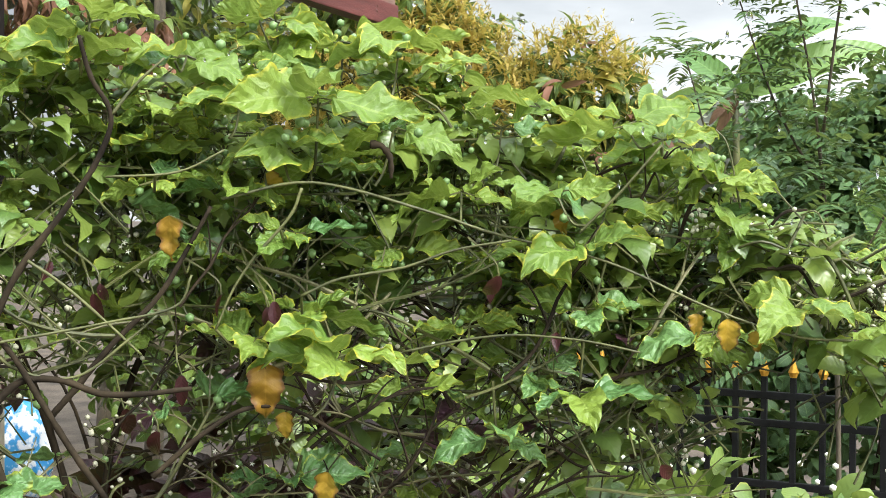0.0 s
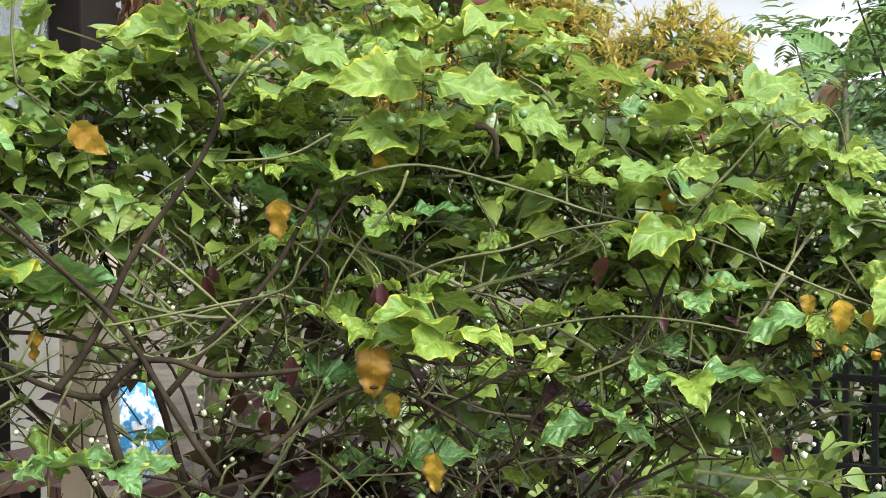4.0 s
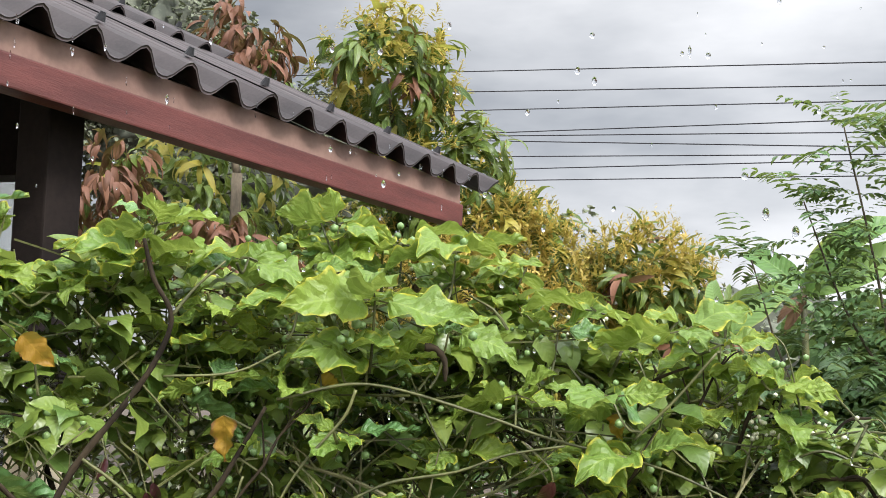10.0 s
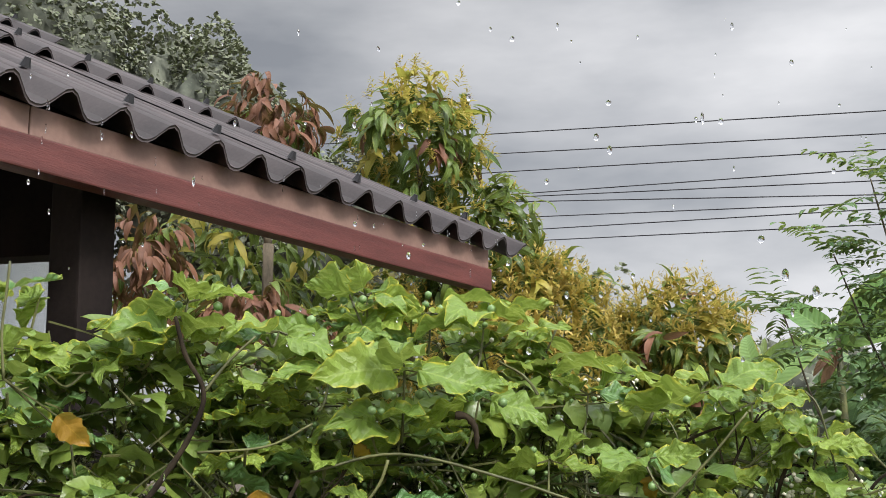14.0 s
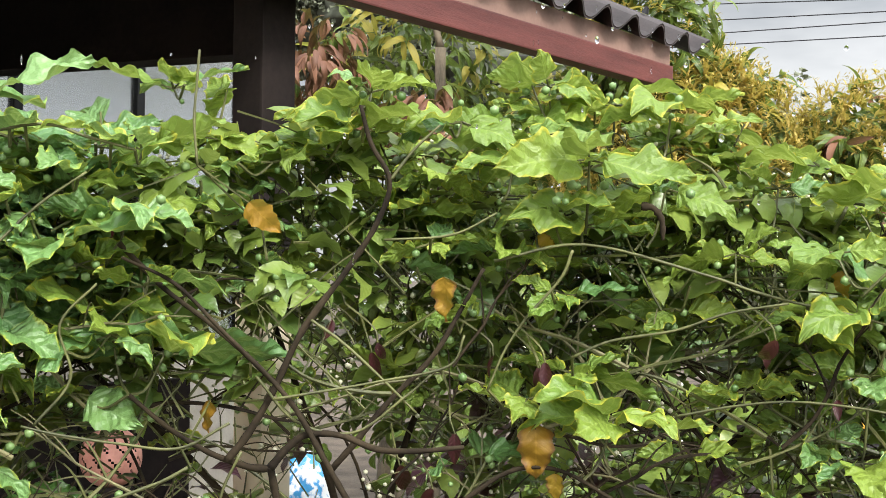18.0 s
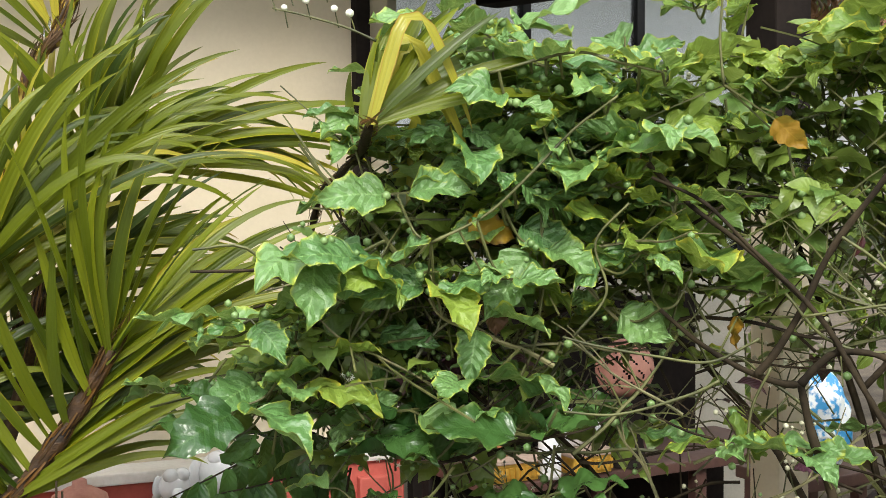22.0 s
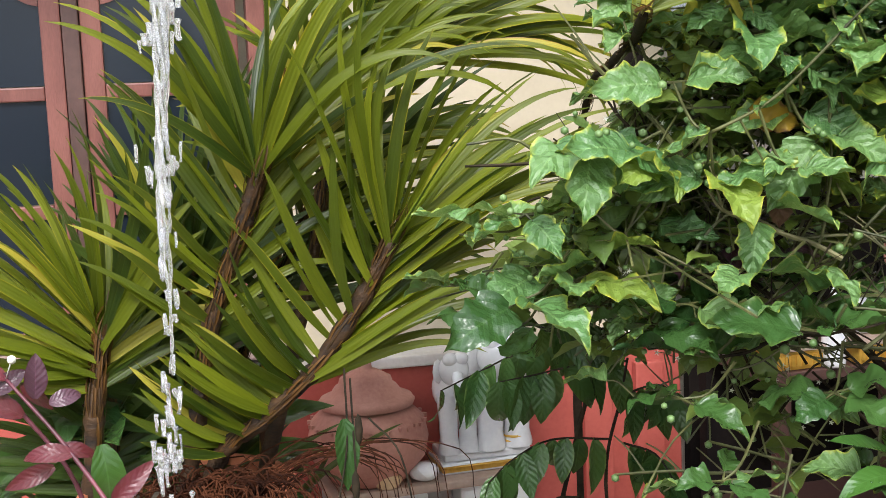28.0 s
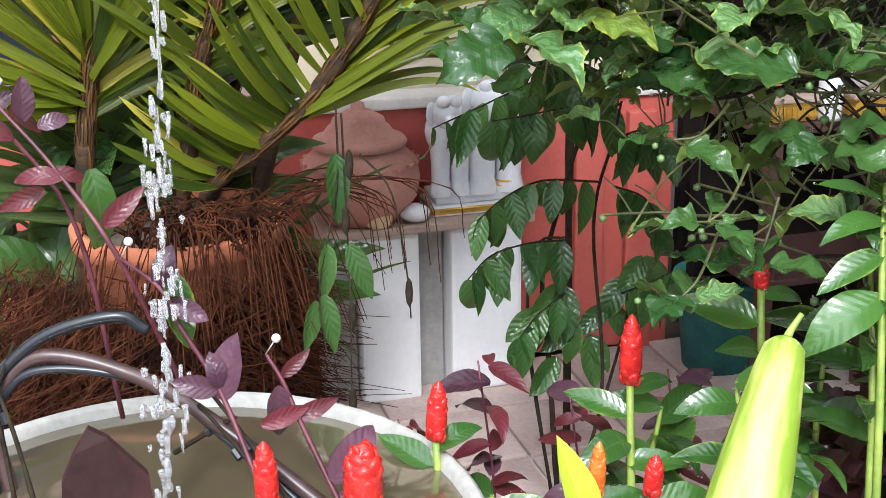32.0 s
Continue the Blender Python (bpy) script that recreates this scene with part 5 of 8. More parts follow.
        end = p + Vector((rnd.gauss(0, 0.09), rnd.gauss(0, 0.09), rnd.uniform(-0.16, 0.02)))
        tube(twigs, smooth_line([end, end.lerp(p, 0.5) + Vector((rnd.gauss(0, 0.02), rnd.gauss(0, 0.02), 0)), p], 3), 0.0022, 0.0013, 4)
        side = away.cross(Vector((0, 0, 1)))
        for _ in range(k):
            head = side * rnd.uniform(-1, 1) + away * rnd.uniform(-0.8, 0.5) + Vector((0, 0, rnd.uniform(-0.45, 0.3)))
            heap.add(rnd.choice(SMALL), facing(p + head * 0.012, head, Vector((0, 0, 1)) - away * rnd.uniform(-0.2, 0.55), rnd.uniform(0.03, 0.085), rnd.uniform(-0.5, 0.5)), 1 if h < 0.62 and rnd.random() < (0.22 if 0.3 < s < 0.75 and h < 0.4 else 0.07) else 0)
            n += 1
        if rnd.random() < 0.4:
            for _ in range(rnd.randint(1, 4)):
                berry(p + Vector((rnd.gauss(0, 0.02), rnd.gauss(0, 0.02), rnd.gauss(0, 0.015))), rnd.uniform(0.004, 0.0065))
    ob = new("foliage", heap.mesh("foliage", [M["leaf_fill"], M["leaf_purple"]]))
    ob.parent = bush
    tagged(ob, "small green leaves and a few purple ones", kind="stuff")
    ob = part("berry_growth", berries, M["berry"], bush, "small round green berries", smooth=True)
    tagged(ob, kind="stuff")
    tagged(part("twig_growth", twigs, M["stem_green"], bush), kind="stuff")
    # sprays of pale berries, and of white star blossoms
    pale, bl, stalk = bmesh.new(), bmesh.new(), bmesh.new()
    for k in range(420):
        s = rnd.random() if k < 140 else rnd.uniform(0.3, 1.0)
        f = bush_at(s)
        away = Vector((f.x, f.y, 0)).normalized()
        side = away.cross(Vector((0, 0, 1)))
        low = LOWEST[min(9, int(s * 9 + 0.5))] + 0.05
        p = Vector((f.x, f.y, f.z - 0.08 - (f.z - 0.08 - low) * rnd.random())) + away * rnd.uniform(-0.04, 0.2) - base
        foot = p + Vector((rnd.gauss(0, 0.03), rnd.gauss(0, 0.03), -0.06)) + away * 0.03
        tube(stalk, [foot, p], 0.0016, 0.0011, 4)
        for _ in range(rnd.randint(2, 7)):
            q = p + side * rnd.gauss(0, 0.024) - away * rnd.uniform(0, 0.03) + Vector((0, 0, rnd.gauss(0.01, 0.018)))
            tube(stalk, [p, q], 0.0008, 0.0007, 3)
            if s < 0.3 or k < 50:
                for a in range(5):
                    d = side * math.cos(1.2566 * a) + Vector((0, 0, math.sin(1.2566 * a)))
                    tube(bl, [q, q + d * 0.0045 - away * 0.004], 0.0013, 0.0006, 4)
            else:
                bmesh.ops.create_icosphere(pale, subdivisions=1, radius=rnd.uniform(0.003, 0.0056), matrix=Matrix.Translation(q))
    for q in ((0.70, 1.95, 1.925), (0.73, 1.95, 1.935), (0.76, 1.945, 1.915), (0.79, 1.94, 1.945), (0.77, 1.94, 1.985), (0.81, 1.945, 1.905), (0.84, 1.95, 1.90), (0.72, 1.94, 1.90)):
        bmesh.ops.create_icosphere(bl, subdivisions=2, radius=rnd.uniform(0.005, 0.0075), matrix=Matrix.Translation(Vector(q) - base))
        tube(stalk, [Vector((q[0] + 0.01, 1.95, q[2] - 0.03)) - base, Vector(q) - base], 0.0012, 0.001, 4)
    tagged(part("blossom", bl, M["blossom"], bush, "white star-shaped blossom sprays"), kind="stuff")
    tagged(part("pale_berry_spray", pale, M["pale_berry"], bush, "tiny pale unripe berries", smooth=True), kind="stuff")
    tagged(part("stalk_growth", stalk, M["stem_green"], bush), kind="stuff")


build_bush()


# ---- strap-leaved plants ----
STRAPS = [leaf_grid(strap, 1.0, 0.046, 2, 14, f, d, 0.0, tw, s) for s, (f, d, tw) in enumerate(((0.5, 0.6, 0.3), (0.45, 1.0, -0.4), (0.5, 1.5, 0.2), (0.4, 0.9, 0.7), (0.55, 0.4, 0.0)))]


def strap_blade(angle, depth, length, width, curl, tip, crease, face, mat, rnd):
    """One strap leaf from the origin: angle is its rise in the plane along the house (0 along +x, 90 upright), curl how far it turns
    along its length, tip how far its end turns over, crease where it is folded over sharply (0: nowhere)."""
    n = 16
    pts, uvs, faces = [], [], []
    p = Vector()
    for k in range(n + 1):
        t = k / n
        a = angle + curl * t + tip * t ** 2.6
        if crease and t > crease:
            a += (-130 if tip <= 0 else 130) * min(1.0, (t - crease) / 0.16)
        d = Vector((math.cos(radians(a)), depth * (1 - 0.6 * t), math.sin(radians(a)))).normalized()
        if k:
            p = p + d * length / n
        across = d.cross(Vector((face, -0.8, 0.5))).normalized()
        up = across.cross(d).normalized()
        w = strap(t) * width / 2
        for s_, h in ((-1, 0.32), (0, 0), (1, 0.32)):
            pts.append(p + across * w * s_ + up * w * h)
            uvs.append((0.5 + 0.5 * s_, t))
    for k in range(n):
        for i in (0, 1):
            q = 3 * k + i
            faces.append((q, q + 1, q + 4, q + 3))
    return blade_mesh("leaf", (pts, faces, uvs), mat)


def build_strap_plant(label, pts, r, groups, seed, yellow=0.06, stem="stem_straw", foot=None, green="strap"):
    """groups of leaves: count, where on the stem from and to, rise from and to, length from and to, curl, tip, crease."""
    rnd = random.Random(seed)
    base = Vector(foot or pts[0])
    plant = tagged(holder("strap_leaf_plant", base), label, "plant", "strap-leaved plants")
    line = smooth_line([Vector(p) - base for p in ([foot] if foot else []) + list(pts)], 8)
    st = part("stem", tube(bmesh.new(), line, r * 0.85, r * 0.7, 9, 0.5, rnd), M[stem], plant, "stem wrapped in dry brown leaf bases", smooth=True)
    n = len(line)
    first = 8 if foot else 0
    for count, t0, t1, a0, a1, l0, l1, curl, tip, crease in groups:
        count = count if crease else int(count * 1.5)
        for k in range(count):
            t = k / max(1, count - 1)
            p = line[min(n - 1, first + int((t0 + (t1 - t0) * t) * (n - 1 - first)))]
            old = rnd.random() < yellow or crease > 0
            me = strap_blade(a0 + (a1 - a0) * t + rnd.gauss(0, 6), rnd.gauss(-0.08, 0.3), (l0 + (l1 - l0) * t) * rnd.uniform(0.9, 1.2), rnd.uniform(0.019, 0.028), curl * rnd.uniform(0.6, 1.3),
                             tip * rnd.uniform(0.5, 1.5), crease * rnd.uniform(0.85, 1.1), rnd.gauss(0, 0.8), M["strap_yellow" if old else green], rnd)
            ob = new("leaf", me)
            ob.parent = plant
            ob.location = p + Vector((0, rnd.gauss(0, r * 0.4), 0))
            if old:
                ob["label"] = "yellow leaf folded over" if crease else "yellowing leaf"
    # torn dry sheaths on the stem
    h = Heap()
    for k in range(150):
        i = rnd.randint(first, n - 2)
        d = (line[i + 1] - line[i]).normalized()
        rad = Vector((rnd.gauss(0, 1), rnd.gauss(-0.5, 1), 0)).normalized()
        h.add(STRAPS[0], facing(line[i] + rad * r * 0.7, d + rad * 0.14, rad, rnd.uniform(0.05, 0.12)))
    ob = new("dry_sheathing", h.mesh("dry_sheathing", [M["sheath"]]))
    ob.parent = st
    tagged(ob, "torn dry brown leaf sheaths", kind="stuff")
    return plant


M["stem_straw"] = surface("straw_stem", (0.006, 0.003, 0.0012), (0.06, 0.026, 0.004), 0.75, 12, 0.6, 80, stretch=(1, 1, 3))
M["stem_spotted"] = surface("spotted_stem", (0.05, 0.018, 0.008), (0.52, 0.36, 0.03), 0.6, 26, 0.4, 80, stain=0.15, stretch=(1, 1, 0.5))
M["sheath"] = leaf_material("dry_sheath", (0.014, 0.006, 0.0015), (0.12, 0.05, 0.006), (0.1, 0.04, 0.02), 0.2, vein=(0.2, 0.1, 0.03), per="island", gloss=0.6, translucent=0.15, relief=0.1)
build_strap_plant("large leaning plant with long green strap leaves in two ranks", [(0.217, 2.571, 0.888), (0.303, 2.542, 0.956), (0.406, 2.507, 1.057), (0.498, 2.470, 1.192), (0.555, 2.438, 1.310)], 0.022,
                  ((15, 0.14, 0.94, 150, 114, 0.20, 0.42, -34, 26, 0), (24, 0.40, 0.96, 24, 44, 0.42, 0.54, 8, -40, 0), (14, 0.97, 1.0, 116, 34, 0.44, 0.44, 0, -30, 0), (14, 0.02, 0.5, 165, 140, 0.20, 0.30, -36, 10, 0)), 31, 0.05, foot=(0.15, 2.62, 0.74))
build_strap_plant("upright plant with strap leaves and a yellow-brown stem", [(0.163, 2.595, 0.900), (0.196, 2.568, 1.101), (0.236, 2.539, 1.239), (0.278, 2.510, 1.352), (0.311, 2.481, 1.456)], 0.021,
                  ((13, 0.30, 0.95, 148, 112, 0.26, 0.44, -22, 30, 0), (13, 0.30, 0.95, 28, 62, 0.26, 0.44, 6, -44, 0), (10, 0.97, 1.0, 130, 92, 0.42, 0.50, 0, 30, 0), (16, 0.95, 1.0, 88, 38, 0.48, 0.58, 0, -62, 0)), 32, 0.06, foot=(0.13, 2.64, 0.74))
build_strap_plant("short plant with strap leaves beside the window", [(-0.036, 2.650, 0.898), (-0.021, 2.650, 1.026), (0.001, 2.650, 1.140)], 0.023,
                  ((16, 0.55, 1.0, 172, 122, 0.30, 0.52, -8, 34, 0), (9, 0.5, 1.0, 24, 64, 0.24, 0.36, 4, -36, 0), (10, 0.95, 1.0, 128, 62, 0.34, 0.42, 0, 20, 0)), 33, 0.07, foot=(-0.07, 2.72, 0.55))
build_strap_plant("tall plant with arching pale strap leaves behind the others", [(0.446, 2.714, 1.238), (0.495, 2.739, 1.442), (0.567, 2.759, 1.587), (0.675, 2.769, 1.685)], 0.018,
                  ((36, 0.35, 1.0, 70, 4, 0.44, 0.60, 4, -58, 0), (24, 0.4, 1.0, 112, 70, 0.38, 0.50, 0, -44, 0), (14, 0.2, 0.9, 150, 115, 0.28, 0.40, -6, 34, 0), (14, 0.0, 0.5, 40, 0, 0.36, 0.46, 4, -40, 0)), 34, 0.1, foot=(0.30, 2.70, 0.74))
build_strap_plant("tall plant with drooping yellowing strap leaves by the bush", [(1.046, 2.705, 1.222), (1.066, 2.697, 1.444), (1.014, 2.502, 1.593), (0.935, 2.225, 1.632), (0.854, 1.948, 1.668), (0.748, 1.681, 1.699)], 0.010,
                  ((18, 0.80, 1.0, 84, 58, 0.15, 0.24, 0, -16, 0), (3, 0.97, 1.0, 76, 66, 0.28, 0.34, 0, -10, 0.42), (2, 0.8, 0.85, 58, 40, 0.20, 0.24, 0, -12, 0.36), (4, 0.94, 1.0, 52, 26, 0.28, 0.34, 0, -46, 0)), 35, 0.0, stem="stem_dark", foot=(1.05, 2.70, 0.0))
build_strap_plant("strap plant, shade put into its darker leaves, at the pot's back", [(0.16, 2.80, 0.86), (0.17, 2.82, 1.05), (0.20, 2.82, 1.25)], 0.016,
                  ((26, 0.1, 1.0, 170, 105, 0.30, 0.42, -14, 24, 0), (18, 0.45, 1.0, 34, 75, 0.30, 0.44, 8, -30, 0), (10, 0.9, 1.0, 115, 65, 0.36, 0.44, 0, -20, 0)), 37, 0.02, stem="stem_dark", foot=(0.16, 2.76, 0.74), green="strap_shade")
build_strap_plant("strap plant, shade put into its darker leaves, by the window wall", [(0.0, 2.80, 0.72), (0.01, 2.82, 0.88), (0.03, 2.82, 1.05)], 0.016,
                  ((24, 0.1, 1.0, 170, 105, 0.26, 0.38, -14, 24, 0), (24, 0.1, 1.0, 16, 75, 0.26, 0.38, 8, -30, 0), (8, 0.9, 1.0, 115, 65, 0.34, 0.42, 0, -20, 0)), 38, 0.03, stem="stem_dark", foot=(0.0, 2.78, 0.0), green="strap_shade")
build_strap_plant("strap plant in shade-darkened green leaning towards the bush", [(0.28, 2.80, 1.0), (0.38, 2.82, 1.18), (0.46, 2.82, 1.34)], 0.014,
                  ((22, 0.3, 1.0, 10, 48, 0.34, 0.48, 8, -34, 0), (14, 0.5, 1.0, 4, -14, 0.34, 0.44, 6, -26, 0), (10, 0.3, 1.0, 150, 100, 0.28, 0.38, -6, 24, 0)), 39, 0.04, stem="stem_dark", foot=(0.20, 2.74, 0.74), green="strap_shade")
build_strap_plant("thin plant with a yellow and brown spotted stem", [(0.417, 2.819, 1.616), (0.458, 2.813, 1.765), (0.492, 2.807, 1.882), (0.536, 2.799, 1.938), (0.569, 2.793, 2.024)], 0.019, ((7, 0.75, 1.0, 120, 30, 0.34, 0.42, 0, -40, 0), (4, 0.6, 0.95, 150, 110, 0.28, 0.36, 0, 30, 0)), 36, 0.3, stem="stem_spotted", foot=(0.34, 2.86, 0.74))


# ---- garden at the foot of the house ----
M["terracotta"] = surface("terracotta", (0.34, 0.10, 0.045), (0.50, 0.17, 0.08), 0.75, 8, 0.3, 90)
M["pink_clay"] = surface("pink_clay", (0.42, 0.18, 0.14), (0.58, 0.29, 0.23), 0.75, 9, 0.25, 90)
M["cement"] = surface("cement", (0.26, 0.25, 0.22), (0.42, 0.41, 0.37), 0.7, 5, 0.4, 70)
M["whitewash"] = surface("whitewash", (0.74, 0.75, 0.75), (0.88, 0.89, 0.89), 0.7, 5, 0.4, 60, stain=0.5)
# grey for the white stones' shaded sides, shade put into the colour
M["shade_grey_stone"] = surface("shade_grey_stone", (0.26, 0.25, 0.24), (0.42, 0.41, 0.39), 0.85, 6, 0.5, 70)
M["slab_top"] = surface("slab_top", (0.34, 0.24, 0.19), (0.5, 0.38, 0.31), 0.7, 6, 0.3, 70)
M["porcelain"] = surface("porcelain", (0.7, 0.71, 0.74), (0.85, 0.85, 0.86), 0.25, 7, 0.05, 90)
M["gold"] = surface("gold", (0.6, 0.34, 0.05), (0.8, 0.5, 0.1), 0.35, 30, 0.2, 90, metal=0.5)
M["rubber"] = surface("rubber", (0.008, 0.009, 0.011), (0.022, 0.024, 0.03), 0.3, 10, 0.05, 90)
M["brown_hose"] = surface("brown_hose", (0.035, 0.018, 0.016), (0.08, 0.045, 0.04), 0.35, 10, 0.05, 90)
M["spike"] = surface("red_spike", (0.42, 0.012, 0.012), (0.66, 0.03, 0.02), 0.25, 40, 0.3, 120)
M["spike_orange"] = surface("orange_spike", (0.6, 0.1, 0.012), (0.75, 0.2, 0.03), 0.3, 40, 0.3, 120)
M["cane"] = surface("cane", (0.16, 0.24, 0.035), (0.3, 0.38, 0.07), 0.45, 14, 0.2, 90)
M["root"] = surface("root_fibre", (0.014, 0.005, 0.003), (0.085, 0.028, 0.012), 0.95, 12, 0.3, 90, spec=0.1)
M["blue"] = surface("blue_plastic", (0.03, 0.12, 0.36), (0.06, 0.2, 0.5), 0.4, 8, 0.1, 90)
M["blue_white"] = surface("blue_white_plastic", (0.05, 0.3, 0.62), (0.82, 0.85, 0.88), 0.4, 22, 0.3, 90, stain=0.1)
M["silver"] = surface("silver_bag", (0.45, 0.46, 0.48), (0.8, 0.81, 0.83), 0.3, 16, 0.8, 90, metal=0.3)
M["teal"] = surface("teal_cloth", (0.02, 0.13, 0.12), (0.04, 0.22, 0.2), 0.8, 10, 0.3, 90)
M["cup_brown"] = surface("brown_cup", (0.3, 0.12, 0.05), (0.45, 0.2, 0.09), 0.4, 10, 0.1, 90)
M["board_maroon"] = surface("board_maroon", (0.022, 0.009, 0.009), (0.05, 0.02, 0.018), 0.6, 6, 0.3, 60, spec=0.2)
M["pool"] = glass_material("basin_water", (0.085, 0.068, 0.04), 0.05, 0.2, 1.33)
M["rain"] = glass_material("falling_water", (0.97, 0.985, 1.0), 0.07, 0.82, 1.33)
M["drop"] = glass_material("rain_drop", (0.96, 0.97, 1.0), 0.02, 1.0, 1.33)
M["limegreen"] = surface("lime_skin", (0.20, 0.30, 0.03), (0.56, 0.60, 0.16), 0.14, 14, 0.1, 60, stretch=(1, 1, 0.16), stain=0.25)
M["pale_shell"] = surface("pale_shell", (0.55, 0.38, 0.2), (0.75, 0.58, 0.36), 0.5, 10, 0.3, 90)


def build_basin():
    c = (0.03, 1.70, 0)
    b = tagged(holder("basin", c), "wide cement basin full of murky rain water", "basin")
    part("bowl", lathe(bmesh.new(), [(0.30, 0.0), (0.36, 0.10), (0.44, 0.40), (0.472, 0.585), (0.478, 0.602), (0.468, 0.610), (0.456, 0.602), (0.450, 0.57), (0.40, 0.40), (0.33, 0.14), (0.0, 0.12)], 64), M["cement"], b, "grey-white cement bowl", True)
    part("outer_band", lathe(bmesh.new(), [(0.4805, 0.52), (0.4835, 0.53), (0.4835, 0.585), (0.4815, 0.592)], 64), M["blue"], b, "blue painted band below the rim", True)
    bm = bmesh.new()
    n, rings = 64, []
    for j in range(13):
        r = 0.4525 * j / 12
        rings.append([bm.verts.new((r * math.cos(6.2832 * k / n), r * math.sin(6.2832 * k / n), 0.588 + 0.0016 * math.sin(26 * r - 1) + 0.0012 * noise.noise((9 * r * math.cos(6.2832 * k / n), 9 * r * math.sin(6.2832 * k / n), 4)))) for k in range(n)])
    for a, q in zip(rings[1:], rings[2:]):
        for k in range(n):
            bm.faces.new((a[k], a[(k + 1) % n], q[(k + 1) % n], q[k]))
    bm.faces.new(rings[1])
    for v in rings[0]:
        bm.verts.remove(v)
    tagged(link_mesh("basin_water", bm, M["pool"], smooth=True), "murky brown water rippled by the falling stream", "water").location = c
    board = bmesh.new()
    vs = [[board.verts.new((x, y + dy, z)) for x, y, z in ((-0.115, 1.50, 0.60), (0.02, 1.50, 0.60), (0.005, 1.515, 0.757), (-0.04, 1.53, 0.808), (-0.062, 1.535, 0.822), (-0.082, 1.525, 0.795), (-0.10, 1.51, 0.765))] for dy in (0, 0.014)]
    board.faces.new(vs[0])
    board.faces.new(vs[1][::-1])
    for k in range(7):
        board.faces.new((vs[0][k], vs[0][(k + 1) % 7], vs[1][(k + 1) % 7], vs[1][k]))
    tagged(link_mesh("broken_board", board, M["board_maroon"]), "broken dark maroon board standing in the basin", "board")


def build_hoses():
    for pts, r, mat, label in (([(-0.24, 1.93, 0.55), (-0.23, 1.95, 0.70), (-0.14, 1.95, 0.80), (-0.02, 1.93, 0.835), (0.03, 1.92, 0.81)], 0.010, "rubber", "black rubber hose arching over the basin"),
                               ([(-0.20, 1.93, 0.55), (-0.21, 1.95, 0.69), (-0.14, 1.95, 0.775), (0.0, 1.90, 0.747), (0.12, 1.80, 0.687), (0.26, 1.69, 0.58)], 0.012, "brown_hose", "thick dark brown hose bent over the basin"),
                               ([(-0.22, 1.92, 0.55), (-0.22, 1.94, 0.66), (-0.15, 1.94, 0.755), (0.02, 1.89, 0.735), (0.13, 1.79, 0.665), (0.24, 1.69, 0.57)], 0.007, "rubber", "thin black hose beside the brown one")):
        tagged(link_mesh("garden_hose", tube(bmesh.new(), smooth_line(pts, 10), r, r, 10), M[mat], smooth=True), label, "hose", "hoses over the basin")
    rnd = random.Random(4)
    for a, b in (((-0.30, 1.86, 0.56), (-0.17, 1.96, 0.80)), ((-0.19, 1.86, 0.56), (-0.235, 1.97, 0.86)), ((-0.16, 1.84, 0.56), (-0.22, 1.95, 0.80)), ((0.05, 1.85, 0.63), (0.14, 1.78, 0.71)), ((0.20, 1.66, 0.58), (0.09, 1.82, 0.72)), ((0.22, 1.64, 0.57), (0.10, 1.83, 0.75))):
        a, b = Vector(a), Vector(b)
        st = tagged(holder("stick", a), "thin dark twig tied among the hoses", "stick", "sticks by the basin")
        part("rod", tube(bmesh.new(), smooth_line([Vector(), (b - a) * 0.5 + Vector((0.006, 0, 0.004)), b - a], 5), 0.004, 0.003, 6, 0.3, rnd), M["stem_dark"], st, smooth=True)
        part("knot", tube(bmesh.new(), [(b - a) * 0.55, (b - a) * 0.62], 0.0065, 0.0065, 7), M["rubber"], st)


